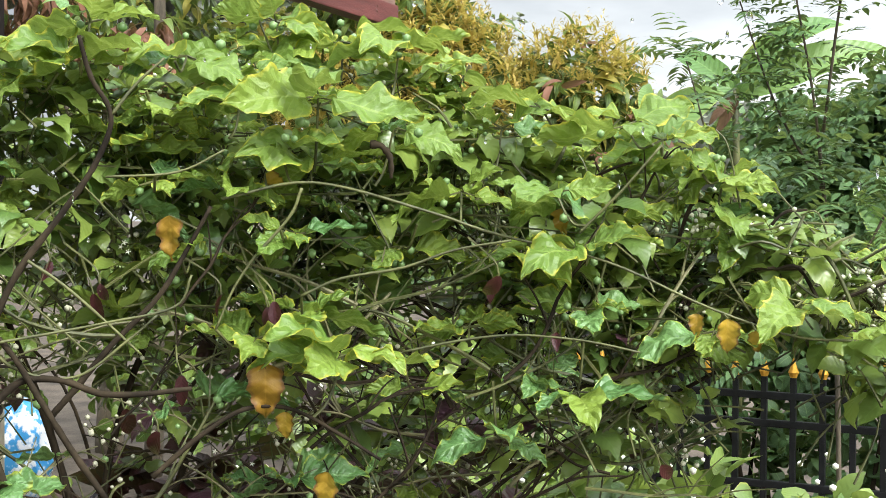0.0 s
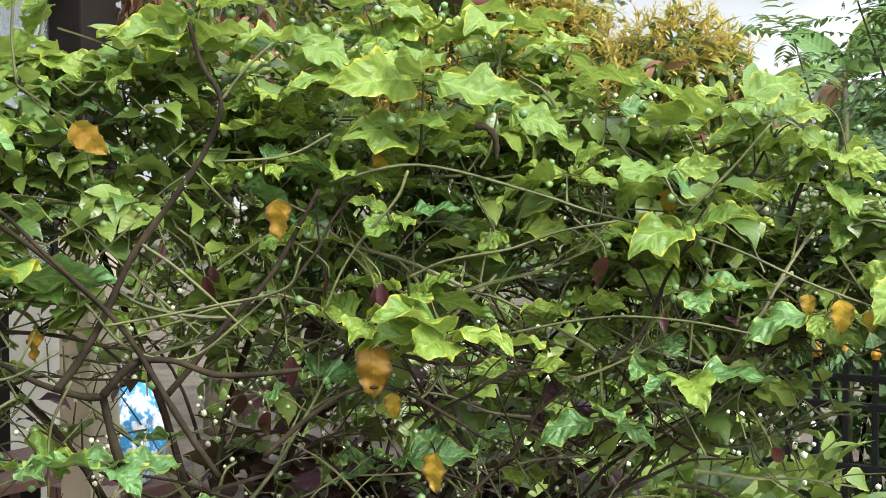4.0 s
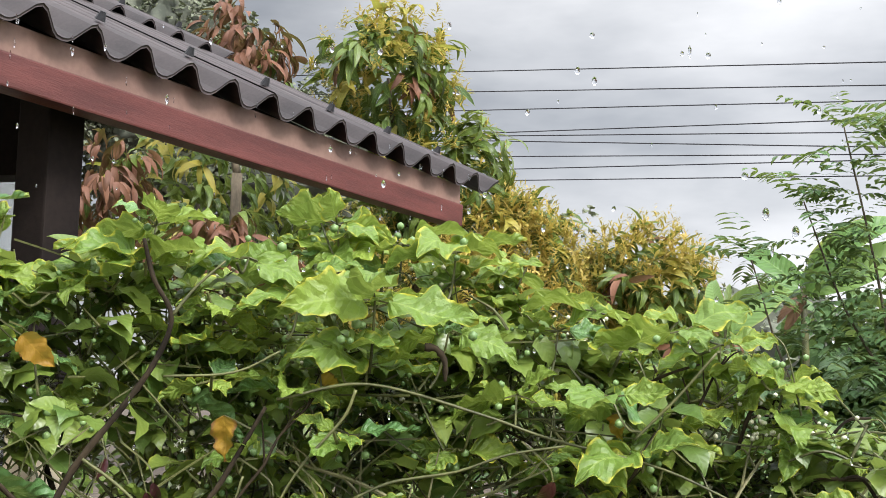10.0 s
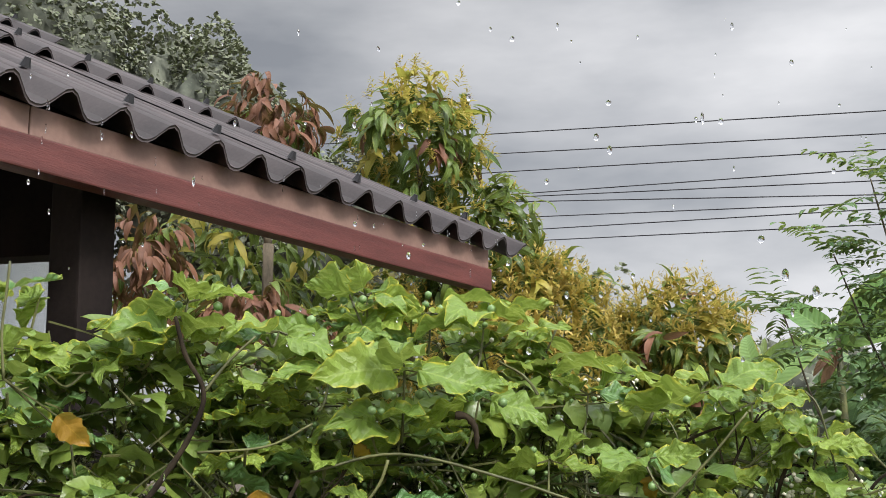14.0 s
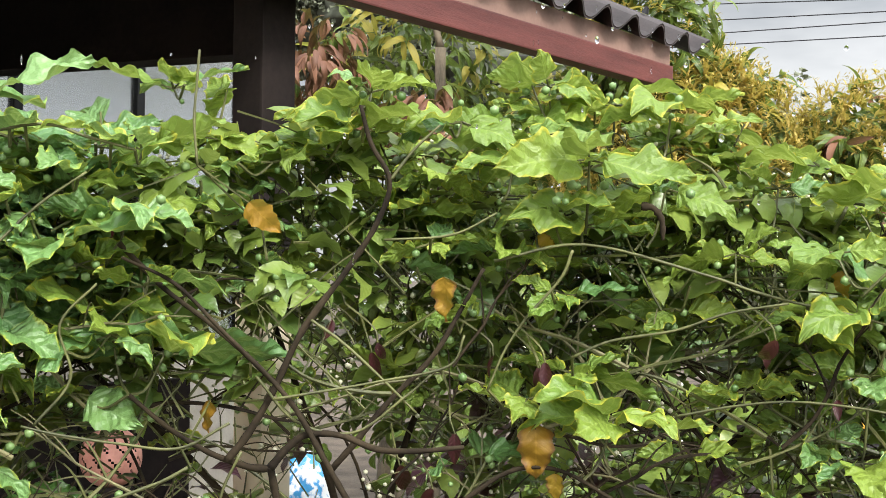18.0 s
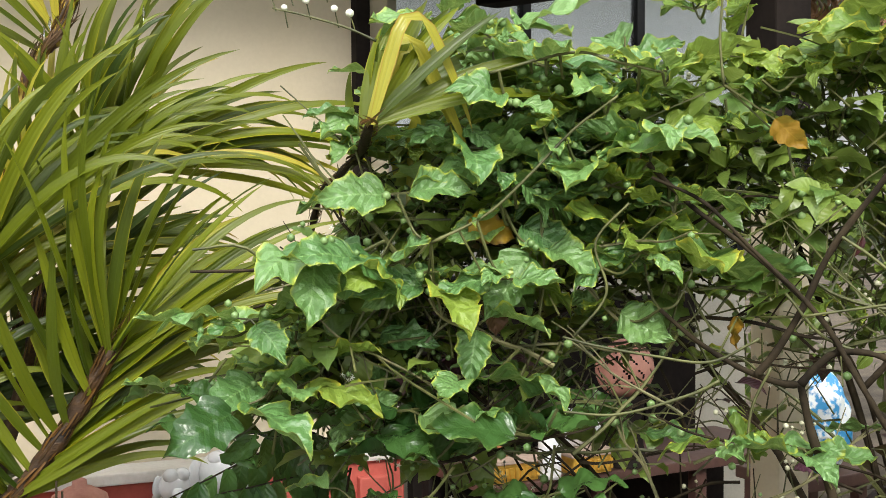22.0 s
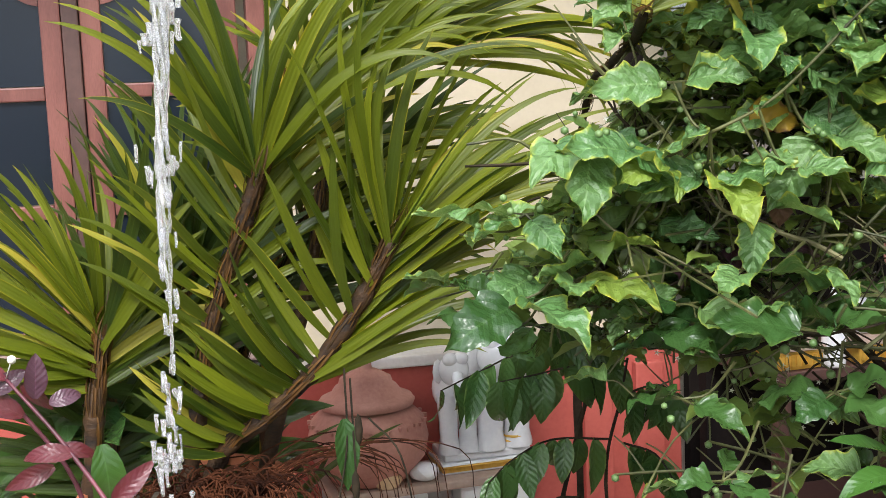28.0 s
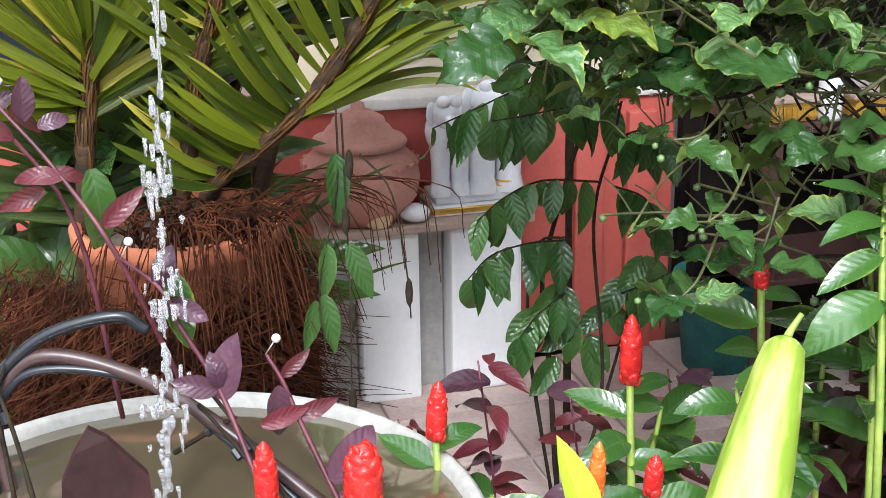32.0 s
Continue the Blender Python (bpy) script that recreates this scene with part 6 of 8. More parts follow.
def build_pot():
    pot = tagged(holder("flower_pot", (0.11, 2.62, 0)), "large orange terracotta pot overgrown with brown hanging roots", "flower pot")
    part("bowl", lathe(bmesh.new(), [(0.13, 0.0), (0.15, 0.1), (0.19, 0.5), (0.205, 0.74), (0.222, 0.75), (0.225, 0.785), (0.218, 0.795), (0.20, 0.79), (0.195, 0.72), (0.0, 0.70)], 48), M["terracotta"], pot, "orange clay bowl with a thick rim", True)
    part("soil", lathe(bmesh.new(), [(0.194, 0.735), (0.12, 0.75), (0.0, 0.755)], 32), M["soil"], pot)
    rnd = random.Random(9)
    bm = bmesh.new()
    for k in range(6000):
        a = rnd.uniform(-3.3, 0.4)
        r = 0.21 + rnd.uniform(0, 0.11)
        z = rnd.uniform(0.25, 0.735)
        p = Vector((r * math.cos(a) * (0.72 if math.cos(a) > 0 else 1.15), r * math.sin(a), z))
        out = Vector((math.cos(a), math.sin(a), 0))
        l = rnd.uniform(0.06, 0.2)
        tube(bm, [p, p + out * rnd.uniform(0.0, 0.04) + Vector((rnd.gauss(0, 0.035), 0, -l * 0.4)), p + out * rnd.uniform(-0.01, 0.05) + Vector((rnd.gauss(0, 0.07), 0, -l * 0.8))], 0.0016, 0.0008, 3)
    tagged(part("root_mat", bm, M["root"], pot, "matted brown hanging roots"), kind="stuff")
    bm = bmesh.new()
    for k in range(150):
        a, l = rnd.uniform(-3.0, 0.3), rnd.uniform(0.12, 0.3)
        p = Vector((rnd.uniform(-0.1, 0.16), -0.1 + rnd.uniform(-0.1, 0.1), 0.77))
        out = Vector((math.cos(a), math.sin(a) - 0.3, 0)).normalized()
        tube(bm, smooth_line([p, p + out * l * 0.6 + Vector((0, 0, 0.08)), p + out * l + Vector((0, 0, -rnd.uniform(0.0, 0.22)))], 4), 0.0022, 0.001, 4)
    for k in range(16):
        # stalks that arch out to the table side and hang
        l = rnd.uniform(0.22, 0.42)
        p = Vector((rnd.uniform(0.05, 0.17), rnd.uniform(-0.16, 0.0), 0.77))
        q = p + Vector((l, rnd.uniform(-0.12, 0.05), rnd.uniform(0.0, 0.09)))
        tube(bm, smooth_line([p, p.lerp(q, 0.5) + Vector((0, 0, 0.06)), q, q + Vector((0.03, 0, -rnd.uniform(0.03, 0.2)))], 4), 0.0022, 0.0009, 4)
    tagged(part("dry_stalk_growth", bm, M["root"], pot, "thin dry stalks drooping over the rim"), kind="stuff")
    pot2 = tagged(holder("flower_pot", (-0.12, 2.74, 0)), "plain clay pot behind the large one", "flower pot")
    part("bowl", lathe(bmesh.new(), [(0.09, 0.0), (0.12, 0.3), (0.14, 0.55), (0.15, 0.56), (0.15, 0.59), (0.132, 0.59), (0.128, 0.53), (0.0, 0.52)], 32), M["terracotta"], pot2, "", True)
    bm = bmesh.new()
    for k in range(1200):
        a = rnd.uniform(-3.6, 0.5)
        r = 0.17 + rnd.uniform(0, 0.07)
        p = Vector((r * math.cos(a) - 0.04, r * math.sin(a), rnd.uniform(0.25, 0.62)))
        l = rnd.uniform(0.06, 0.2)
        tube(bm, [p, p + Vector((rnd.gauss(0, 0.03), rnd.uniform(-0.03, 0), -l * 0.5)), p + Vector((rnd.gauss(0, 0.05), rnd.uniform(-0.05, 0), -l))], 0.0024, 0.001, 3)
    tagged(part("root_mat", bm, M["root"], pot2, "matted brown hanging roots"), kind="stuff")


LEAF_OVAL = [leaf_grid(oval, 1.0, 0.5, 4, 10, f, d, rp, 0.1, s) for s, (f, d, rp) in enumerate(((0.25, 0.4, 0.02), (0.15, 0.8, 0.02), (0.35, 0.2, 0.03)))]
LEAF_ELM = [leaf_grid(lance, 1.0, 0.45, 4, 10, f, d, rp, 0.1, s, 0.02) for s, (f, d, rp) in enumerate(((0.3, 0.3, 0.02), (0.2, 0.7, 0.02), (0.4, 0.1, 0.03)))]
LEAF_LANCE = [leaf_grid(lance, 1.0, 0.36, 4, 10, f, d, rp, 0.1, s) for s, (f, d, rp) in enumerate(((0.3, 0.4, 0.02), (0.2, 0.9, 0.03), (0.4, 0.1, 0.02)))]


def meshes_of(grids, key):
    return [blade_mesh("leaf", g, M[key]) for g in grids]


def put_leaf(parent, base, meshes, at, head, hint, size, rnd, roll=0.3, label=""):
    ob = new("leaf", rnd.choice(meshes))
    ob.parent = parent
    ob.matrix_basis = facing(Vector(at) - base, head, hint, size, rnd.uniform(-roll, roll))
    if label:
        ob["label"] = label
    return ob


def build_purple_plants():
    rnd = random.Random(17)
    pm, mm, gm = meshes_of(LEAF_OVAL, "leaf_purple"), meshes_of(LEAF_LANCE, "leaf_maroon"), meshes_of(LEAF_LANCE, "ginger")
    TO_EYE = Vector((0, -1, 0.55))
    runs = (([(0.17, 1.66, 0.60), (0.12, 1.76, 0.76), (0.07, 1.80, 0.86), (0.05, 1.82, 0.91), (0.0, 1.89, 0.94)], [((0.12, 1.76, 0.75), "p", (0.25, 0, 1), 0.105), ((0.115, 1.76, 0.765), "p", (-0.8, 0, 0.3), 0.07), ((0.05, 1.83, 0.905), "p", (0.2, -0.1, 0.9), 0.075), ((0.06, 1.82, 0.89), "p", (0.6, -0.3, -0.3), 0.065), ((0.12, 1.76, 0.77), "p", (-0.2, 0, 1), 0.06), ((0.17, 1.72, 0.72), "m", (1, 0, 0.25), 0.08), ((0.07, 1.83, 0.93), "g", (0.1, -0.1, -1), 0.13), ((0.0, 1.9, 0.95), "g", (-0.15, 0, -1), 0.0)]),
            ([(0.28, 1.64, 0.58), (0.23, 1.72, 0.71), (0.21, 1.75, 0.77), (0.19, 1.77, 0.81)], [((0.20, 1.74, 0.77), "p", (0.0, 0, -1), 0.085), ((0.22, 1.73, 0.72), "m", (1, 0, 0.3), 0.075), ((0.26, 1.67, 0.64), "p", (0.75, 0, 0.8), 0.11), ((0.21, 1.76, 0.775), "m", (0.6, 0.0, 0.5), 0.06), ((0.27, 1.66, 0.62), "p", (1, -0.2, 0.2), 0.07)]),
            ([(0.10, 1.98, 0.62), (0.0, 1.90, 0.93), (-0.08, 1.98, 1.06), (-0.16, 2.04, 1.16)], [((-0.02, 1.93, 0.98), "m", (0.8, 0, 0.7), 0.09), ((-0.07, 1.97, 1.05), "m", (-1, 0, 0.15), 0.085), ((-0.10, 2.02, 1.12), "p", (0.7, 0, 0.2), 0.055), ((-0.14, 2.04, 1.15), "m", (0.6, 0, -0.6), 0.065), ((-0.16, 2.04, 1.16), "m", (-0.8, 0, 0.5), 0.08), ((-0.03, 1.97, 1.06), "g", (0.1, -0.1, -1), 0.16), ((-0.12, 2.02, 1.13), "p", (0.1, 0, 1), 0.07)]),
            ([(-0.02, 2.02, 0.62), (-0.06, 2.03, 0.95), (-0.14, 2.05, 1.10), (-0.22, 2.06, 1.20)], [((-0.10, 2.04, 1.04), "m", (0.9, 0, -0.1), 0.08), ((-0.14, 2.04, 1.10), "m", (-0.8, 0, 0.5), 0.1), ((-0.2, 2.05, 1.18), "g", (-0.5, 0, 0.8), 0.09), ((-0.10, 2.02, 1.02), "m", (-0.9, 0, -0.3), 0.085), ((-0.18, 2.04, 1.14), "p", (0.8, 0, 0.5), 0.06)]))
    for pts, leaves in runs:
        base = Vector(pts[0])
        pl = tagged(holder("purple_plant", base), "purple-leaved plant with a slim maroon stem, wet", "plant", "purple plants")
        part("stem", tube(bmesh.new(), smooth_line([Vector(p) - base for p in pts], 6), 0.0045, 0.0028, 6, 0.15, rnd), M["stem_purple"], pl, smooth=True)
        for at, kind, head, size in leaves:
            if size:
                put_leaf(pl, base, {"p": pm, "m": mm, "g": gm}[kind], at, head, TO_EYE + Vector((rnd.uniform(-0.4, 0.4), 0, 0)), size, rnd, label={"p": "", "m": "dark maroon leaf", "g": "long green leaf"}[kind])
        bm = bmesh.new()
        tip = Vector(pts[-1]) - base
        top = tip + Vector((0.012, -0.03, 0.035))
        tube(bm, [tip, top], 0.0012, 0.001, 4)
        bmesh.ops.create_icosphere(bm, subdivisions=2, radius=0.007, matrix=Matrix.Translation(top))
        part("flower_head", bm, M["blossom"], pl, "small white flower head", True)
    # loose maroon and purple undergrowth beside the basin
    for k, (x, y, top) in enumerate(((0.62, 2.05, 0.62), (0.78, 2.0, 0.55), (0.95, 1.95, 0.6), (1.15, 1.9, 0.55), (0.48, 2.1, 0.5))):
        base = Vector((x, y, 0))
        pl = tagged(holder("purple_plant", base), "low dark purple plant on the paving", "plant", "purple plants")
        part("stem", tube(bmesh.new(), smooth_line([(0, 0, 0), (0.02, 0, top * 0.5), (-0.01, 0.01, top)], 5), 0.004, 0.002, 6), M["stem_purple"], pl, smooth=True)
        for j in range(16):
            a = rnd.uniform(0, 6.28)
            z = top * rnd.uniform(0.3, 1.0)
            put_leaf(pl, Vector(), mm if j % 3 else pm, (0.01, 0, z), (math.cos(a), math.sin(a), rnd.uniform(-0.6, 0.4)), (0, -0.5, 1), rnd.uniform(0.06, 0.11), rnd)


def build_ginger():
    rnd = random.Random(23)
    gl = meshes_of(LEAF_LANCE + LEAF_ELM, "ginger")
    # foot, spike foot, spike length, width, colour
    rows = (((0.44, 1.74, 0.0), (0.455, 1.80, 0.610), 0.105, 0.0175, "spike"), ((0.72, 1.68, 0.0), (0.805, 1.83, 0.645), 0.128, 0.0195, "spike"), ((0.98, 1.70, 0.0), (1.065, 1.87, 0.775), 0.045, 0.014, "spike"),
            ((0.20, 1.60, 0.56), (0.165, 1.66, 0.62), 0.105, 0.018, "spike"), ((0.30, 1.58, 0.56), (0.300, 1.64, 0.61), 0.10, 0.03, "spike"), ((0.64, 1.58, 0.0), (0.66, 1.63, 0.565), 0.095, 0.0135, "spike_orange"), ((0.72, 1.56, 0.0), (0.735, 1.59, 0.575), 0.07, 0.015, "spike"))
    for foot, tip, length, width, mat in rows:
        base = Vector(foot)
        g = tagged(holder("spiral_ginger", base), "spiral ginger with a waxy scarlet flower spike and wet green leaves", "plant", "spiral gingers")
        t = Vector(tip) - base
        line = smooth_line([Vector(), t * 0.5 + Vector((0.015, -0.01, 0)), t], 6)
        part("cane", tube(bmesh.new(), line, 0.009, 0.0065, 8), M["cane"], g, smooth=True)
        bm = bmesh.new()
        lathe(bm, [(0.006, 0.0), (width * 0.75, 0.008), (width, length * 0.3), (width * 0.92, length * 0.6), (width * 0.6, length * 0.85), (width * 0.25, length * 0.97), (0.0008, length)], 14)
        for k in range(26):
            a, h = k * 2.4, 0.06 + 0.86 * k / 26
            r = width * (1.0 if h < 0.6 else 1.0 - 1.5 * (h - 0.6))
            m = Matrix.Translation((r * 0.62 * math.cos(a), r * 0.62 * math.sin(a), length * h)) @ Matrix.Rotation(a, 4, "Z") @ Matrix.Rotation(radians(18), 4, "Y") @ Matrix.Diagonal((0.42, 0.85, 0.95, 1))
            bmesh.ops.create_icosphere(bm, subdivisions=1, radius=max(0.004, r * 0.8), matrix=m)
        sp = part("flower_spike", bm, M[mat], g, "orange-red waxy spike" if mat == "spike_orange" else "scarlet waxy spike", True)
        sp.matrix_basis = Matrix.Translation(t) @ Matrix.Rotation(rnd.uniform(-0.08, 0.08), 4, "Y")
        n = 0 if foot[2] > 0.1 else 7
        for k in range(n):
            a = 2.0 * k + rnd.uniform(-0.4, 0.4)
            at = base + t * (0.995 - 0.06 * k) + Vector((0, 0, -0.01))
            put_leaf(g, base, gl, at, (math.cos(a), math.sin(a) * 0.7 - 0.15, rnd.uniform(-0.1, 0.5)), (0, -0.6, 1), rnd.uniform(0.09, 0.15), rnd)
    # a taller leafy clump without flowers
    for pts, n, seed in (([(1.0, 1.36, 0.0), (1.03, 1.46, 0.68), (1.07, 1.55, 0.94), (1.10, 1.60, 1.03)], 13, 1), ([(1.16, 1.72, 0.0), (1.14, 1.78, 0.5), (1.18, 1.82, 0.74)], 10, 4), ([(1.02, 1.58, 0.0), (1.0, 1.66, 0.4), (1.02, 1.70, 0.62)], 9, 5), ([(1.22, 1.56, 0.0), (1.2, 1.62, 0.6), (1.16, 1.62, 0.92)], 11, 6), ([(0.86, 1.78, 0.0), (0.85, 1.84, 0.4), (0.88, 1.86, 0.58)], 8, 7), ([(0.60, 1.80, 0.0), (0.58, 1.84, 0.3), (0.57, 1.86, 0.46)], 7, 8), ([(1.08, 1.50, 0.0), (1.12, 1.60, 0.6), (1.16, 1.70, 0.86)], 9, 2), ([(0.88, 1.50, 0.0), (0.9, 1.60, 0.5), (0.92, 1.68, 0.70)], 8, 3)):
        base = Vector(pts[0])
        g = tagged(holder("spiral_ginger", base), "leafy spiral ginger without a flower, wet glossy leaves", "plant", "spiral gingers")
        line = smooth_line([Vector(p) - base for p in pts], 6)
        part("cane", tube(bmesh.new(), line, 0.0075, 0.004, 8), M["cane"], g, smooth=True)
        for k in range(n):
            q = line[min(len(line) - 1, int(len(line) * (0.5 + 0.5 * k / n)))]
            a = 2.1 * k + seed
            put_leaf(g, Vector(), gl, q, (math.cos(a), 0.8 * math.sin(a) - 0.1, rnd.uniform(-0.4, 0.4)), (rnd.gauss(0, 0.4), rnd.gauss(-0.4, 0.4), 1), rnd.uniform(0.11, 0.17), rnd)
        # beads of rain on the leaves
        beads = bmesh.new()
        for ob in [o for o in g.children if o.name.startswith("leaf")]:
            for v in rnd.sample(list(ob.data.vertices), 9):
                p = ob.matrix_basis @ (v.co + Vector((rnd.gauss(0, 0.03), rnd.gauss(0, 0.03), 0.006)))
                bmesh.ops.create_icosphere(beads, subdivisions=1, radius=rnd.uniform(0.001, 0.0022), matrix=Matrix.Translation(p))
        tagged(part("bead_scatter", beads, M["drop"], g, "beads of rain water", True), kind="stuff")
    # lime-green fruit and blade
    a, b = Vector((0.755, 1.35, 0.69)), Vector((0.882, 1.49, 0.85))
    m = Matrix.Translation(b) @ (a - b).to_track_quat("Z", "Y").to_matrix().to_4x4()
    ob = link_mesh("gourd", lathe(bmesh.new(), [(0.0, -0.004), (0.010, -0.006), (0.020, 0.0), (0.030, 0.012), (0.036, 0.05), (0.043, 0.11), (0.05, 0.18), (0.056, 0.26), (0.05, 0.32), (0.025, 0.36), (0.0, 0.37)], 28, squash=0.8), M["limegreen"], smooth=True)
    ob.matrix_world = m
    tagged(ob, "long glossy pale lime-green gourd among the leaves", "gourd")
    part("stalk", tube(bmesh.new(), smooth_line([Vector((0, 0, 0)), Vector((0.004, 0, -0.02)), Vector((0.014, 0.004, -0.045))], 4), 0.007, 0.004, 8), M["cane"], ob, "short green stalk", True)
    h = blade_mesh("lime_blade", LEAF_LANCE[2], M["lime"])
    ob = new("lime_blade", h)
    ob.matrix_world = facing((0.60, 1.50, 0.58), (-0.25, 0.25, 1), (0.3, -1, 0.2), 0.16)
    tagged(ob, "pale lime-green young leaf shoot", "leaf")


def build_dark_shrub():
    rnd = random.Random(29)
    base = Vector((0.86, 2.40, 0))
    sh = tagged(holder("dark_shrub", base), "shrub with hanging dark glossy leaflets", "shrub")
    lm = meshes_of(LEAF_OVAL[:2] + LEAF_LANCE[:1], "leaf_dark")
    for k, pts in enumerate(([(0.901, 2.332, 0.065), (0.877, 2.327, 0.226), (0.854, 2.321, 0.512), (0.834, 2.314, 0.692), (0.855, 2.293, 0.841), (0.902, 2.260, 1.050), (0.920, 2.238, 1.140)],
                               [(0.900, 2.332, 0.150), (0.960, 2.287, 0.434), (0.928, 2.278, 0.814), (0.951, 2.247, 0.993), (0.956, 2.223, 1.075)],
                               [(0.877, 2.341, 0.149), (0.813, 2.336, 0.562), (0.818, 2.306, 0.770), (0.866, 2.260, 0.803)],
                               [(0.912, 2.328, 0.150), (0.986, 2.254, 0.572), (0.977, 2.214, 0.687)])):
        r = 0.007 if k == 0 else 0.0045
        part("stem", tube(bmesh.new(), smooth_line([Vector(p) - base for p in pts], 6), r, r * 0.5, 7, 0.2, rnd), M["stem_dark"], sh, smooth=True)
    ribs = ([(0.927, 2.268, 1.128), (0.815, 2.275, 1.119), (0.703, 2.277, 1.078), (0.596, 2.273, 1.040)],
            [(0.968, 2.251, 1.063), (0.866, 2.256, 1.064), (0.774, 2.254, 1.055), (0.703, 2.243, 1.052)],
            [(0.932, 2.266, 0.908), (0.817, 2.274, 0.919), (0.734, 2.268, 0.892), (0.676, 2.251, 0.857)],
            [(0.883, 2.285, 0.787), (0.797, 2.281, 0.791), (0.713, 2.274, 0.777), (0.658, 2.256, 0.739)],
            [(0.958, 2.255, 0.899), (0.992, 2.185, 0.892), (1.003, 2.125, 0.852)],
            [(0.960, 2.254, 0.996), (0.997, 2.183, 1.028), (1.014, 2.120, 1.017)],
            [(0.947, 2.259, 1.112), (0.868, 2.238, 1.154), (0.782, 2.216, 1.153)],
            [(0.874, 2.289, 0.672), (0.803, 2.262, 0.642), (0.755, 2.226, 0.614)],
            [(0.979, 2.246, 0.675), (1.008, 2.178, 0.719), (1.024, 2.115, 0.762)])
    lm = meshes_of(LEAF_ELM, "leaf_dark")
    for pts in ribs:
        line = smooth_line([Vector(p) - base for p in pts], 4)
        tw = part("leaf_stalk", tube(bmesh.new(), line, 0.0026, 0.0014, 5), M["stem_dark"], sh)
        for k, q in enumerate(line[1:]):
            d = Vector((rnd.gauss(-0.05, 0.25), (-0.3, 0.25)[k % 2], -1))
            put_leaf(tw, Vector(), lm, q, d, (rnd.gauss(0, 0.35), -1, 0.45), rnd.uniform(0.08, 0.115), rnd, 0.35)
    broad = meshes_of(LEAF_OVAL, "leaf_dark")
    for x, z in ((0.83, 0.63), (0.88, 0.68), (0.905, 0.60), (0.98, 0.62), (0.94, 0.56), (0.87, 0.52), (1.02, 0.68), (1.06, 0.72)):
        for k in range(2):
            put_leaf(sh, base, broad, (x, 2.32, z), (rnd.uniform(-0.8, 0.8), -0.2, -0.5), (rnd.uniform(-0.3, 0.3), -1, 0.6), rnd.uniform(0.085, 0.12), rnd, 0.4, "broad dark green leaf")
    # hanging vine in front of the stone table
    base = Vector((0.40, 2.30, 1.08))
    narrow = meshes_of(LEAF_LANCE[2:], "leaf_dark")
    v = tagged(holder("hanging_vine", base), "thin vine with narrow dark green leaves and dry pods", "vine")
    for pts, leaves in (([(0.40, 2.30, 1.08), (0.39, 2.27, 0.93), (0.34, 2.22, 0.76), (0.34, 2.18, 0.64)], ((0.39, 2.28, 0.99, 0.16, 0), (0.36, 2.24, 0.83, 0.13, -0.1), (0.345, 2.22, 0.74, 0.14, 0.15), (0.33, 2.22, 0.73, 0.12, -0.25))), ([(0.41, 2.30, 1.06), (0.40, 2.24, 0.84), (0.39, 2.19, 0.69), (0.37, 2.12, 0.54)], ((0.40, 2.23, 0.83, 0.14, 0.35),)), ([(0.45, 2.34, 0.97), (0.50, 2.30, 0.9), (0.52, 2.27, 0.74), (0.52, 2.25, 0.66)], ())):
        part("tendril", tube(bmesh.new(), smooth_line([Vector(p) - base for p in pts], 6), 0.0022, 0.0015, 5), M["stem_dark"], v)
        for x, y, z, size, lean in leaves:
            put_leaf(v, base, narrow, (x, y, z), (lean, -0.1, -1), (0.2, -1, 0.1), size * 0.85, rnd, 0.2)
    for p in ((0.415, 2.27, 0.97), (0.40, 2.25, 0.87), (0.395, 2.20, 0.70), (0.375, 2.13, 0.56), (0.52, 2.26, 0.71)):
        ob = part("pod", lathe(bmesh.new(), [(0.0, 0.03), (0.006, 0.02), (0.008, 0.0), (0.006, -0.02), (0.0, -0.032)], 8), M["stem_dark"], v, "dry dark seed pod", True)
        ob.location = Vector(p) - base


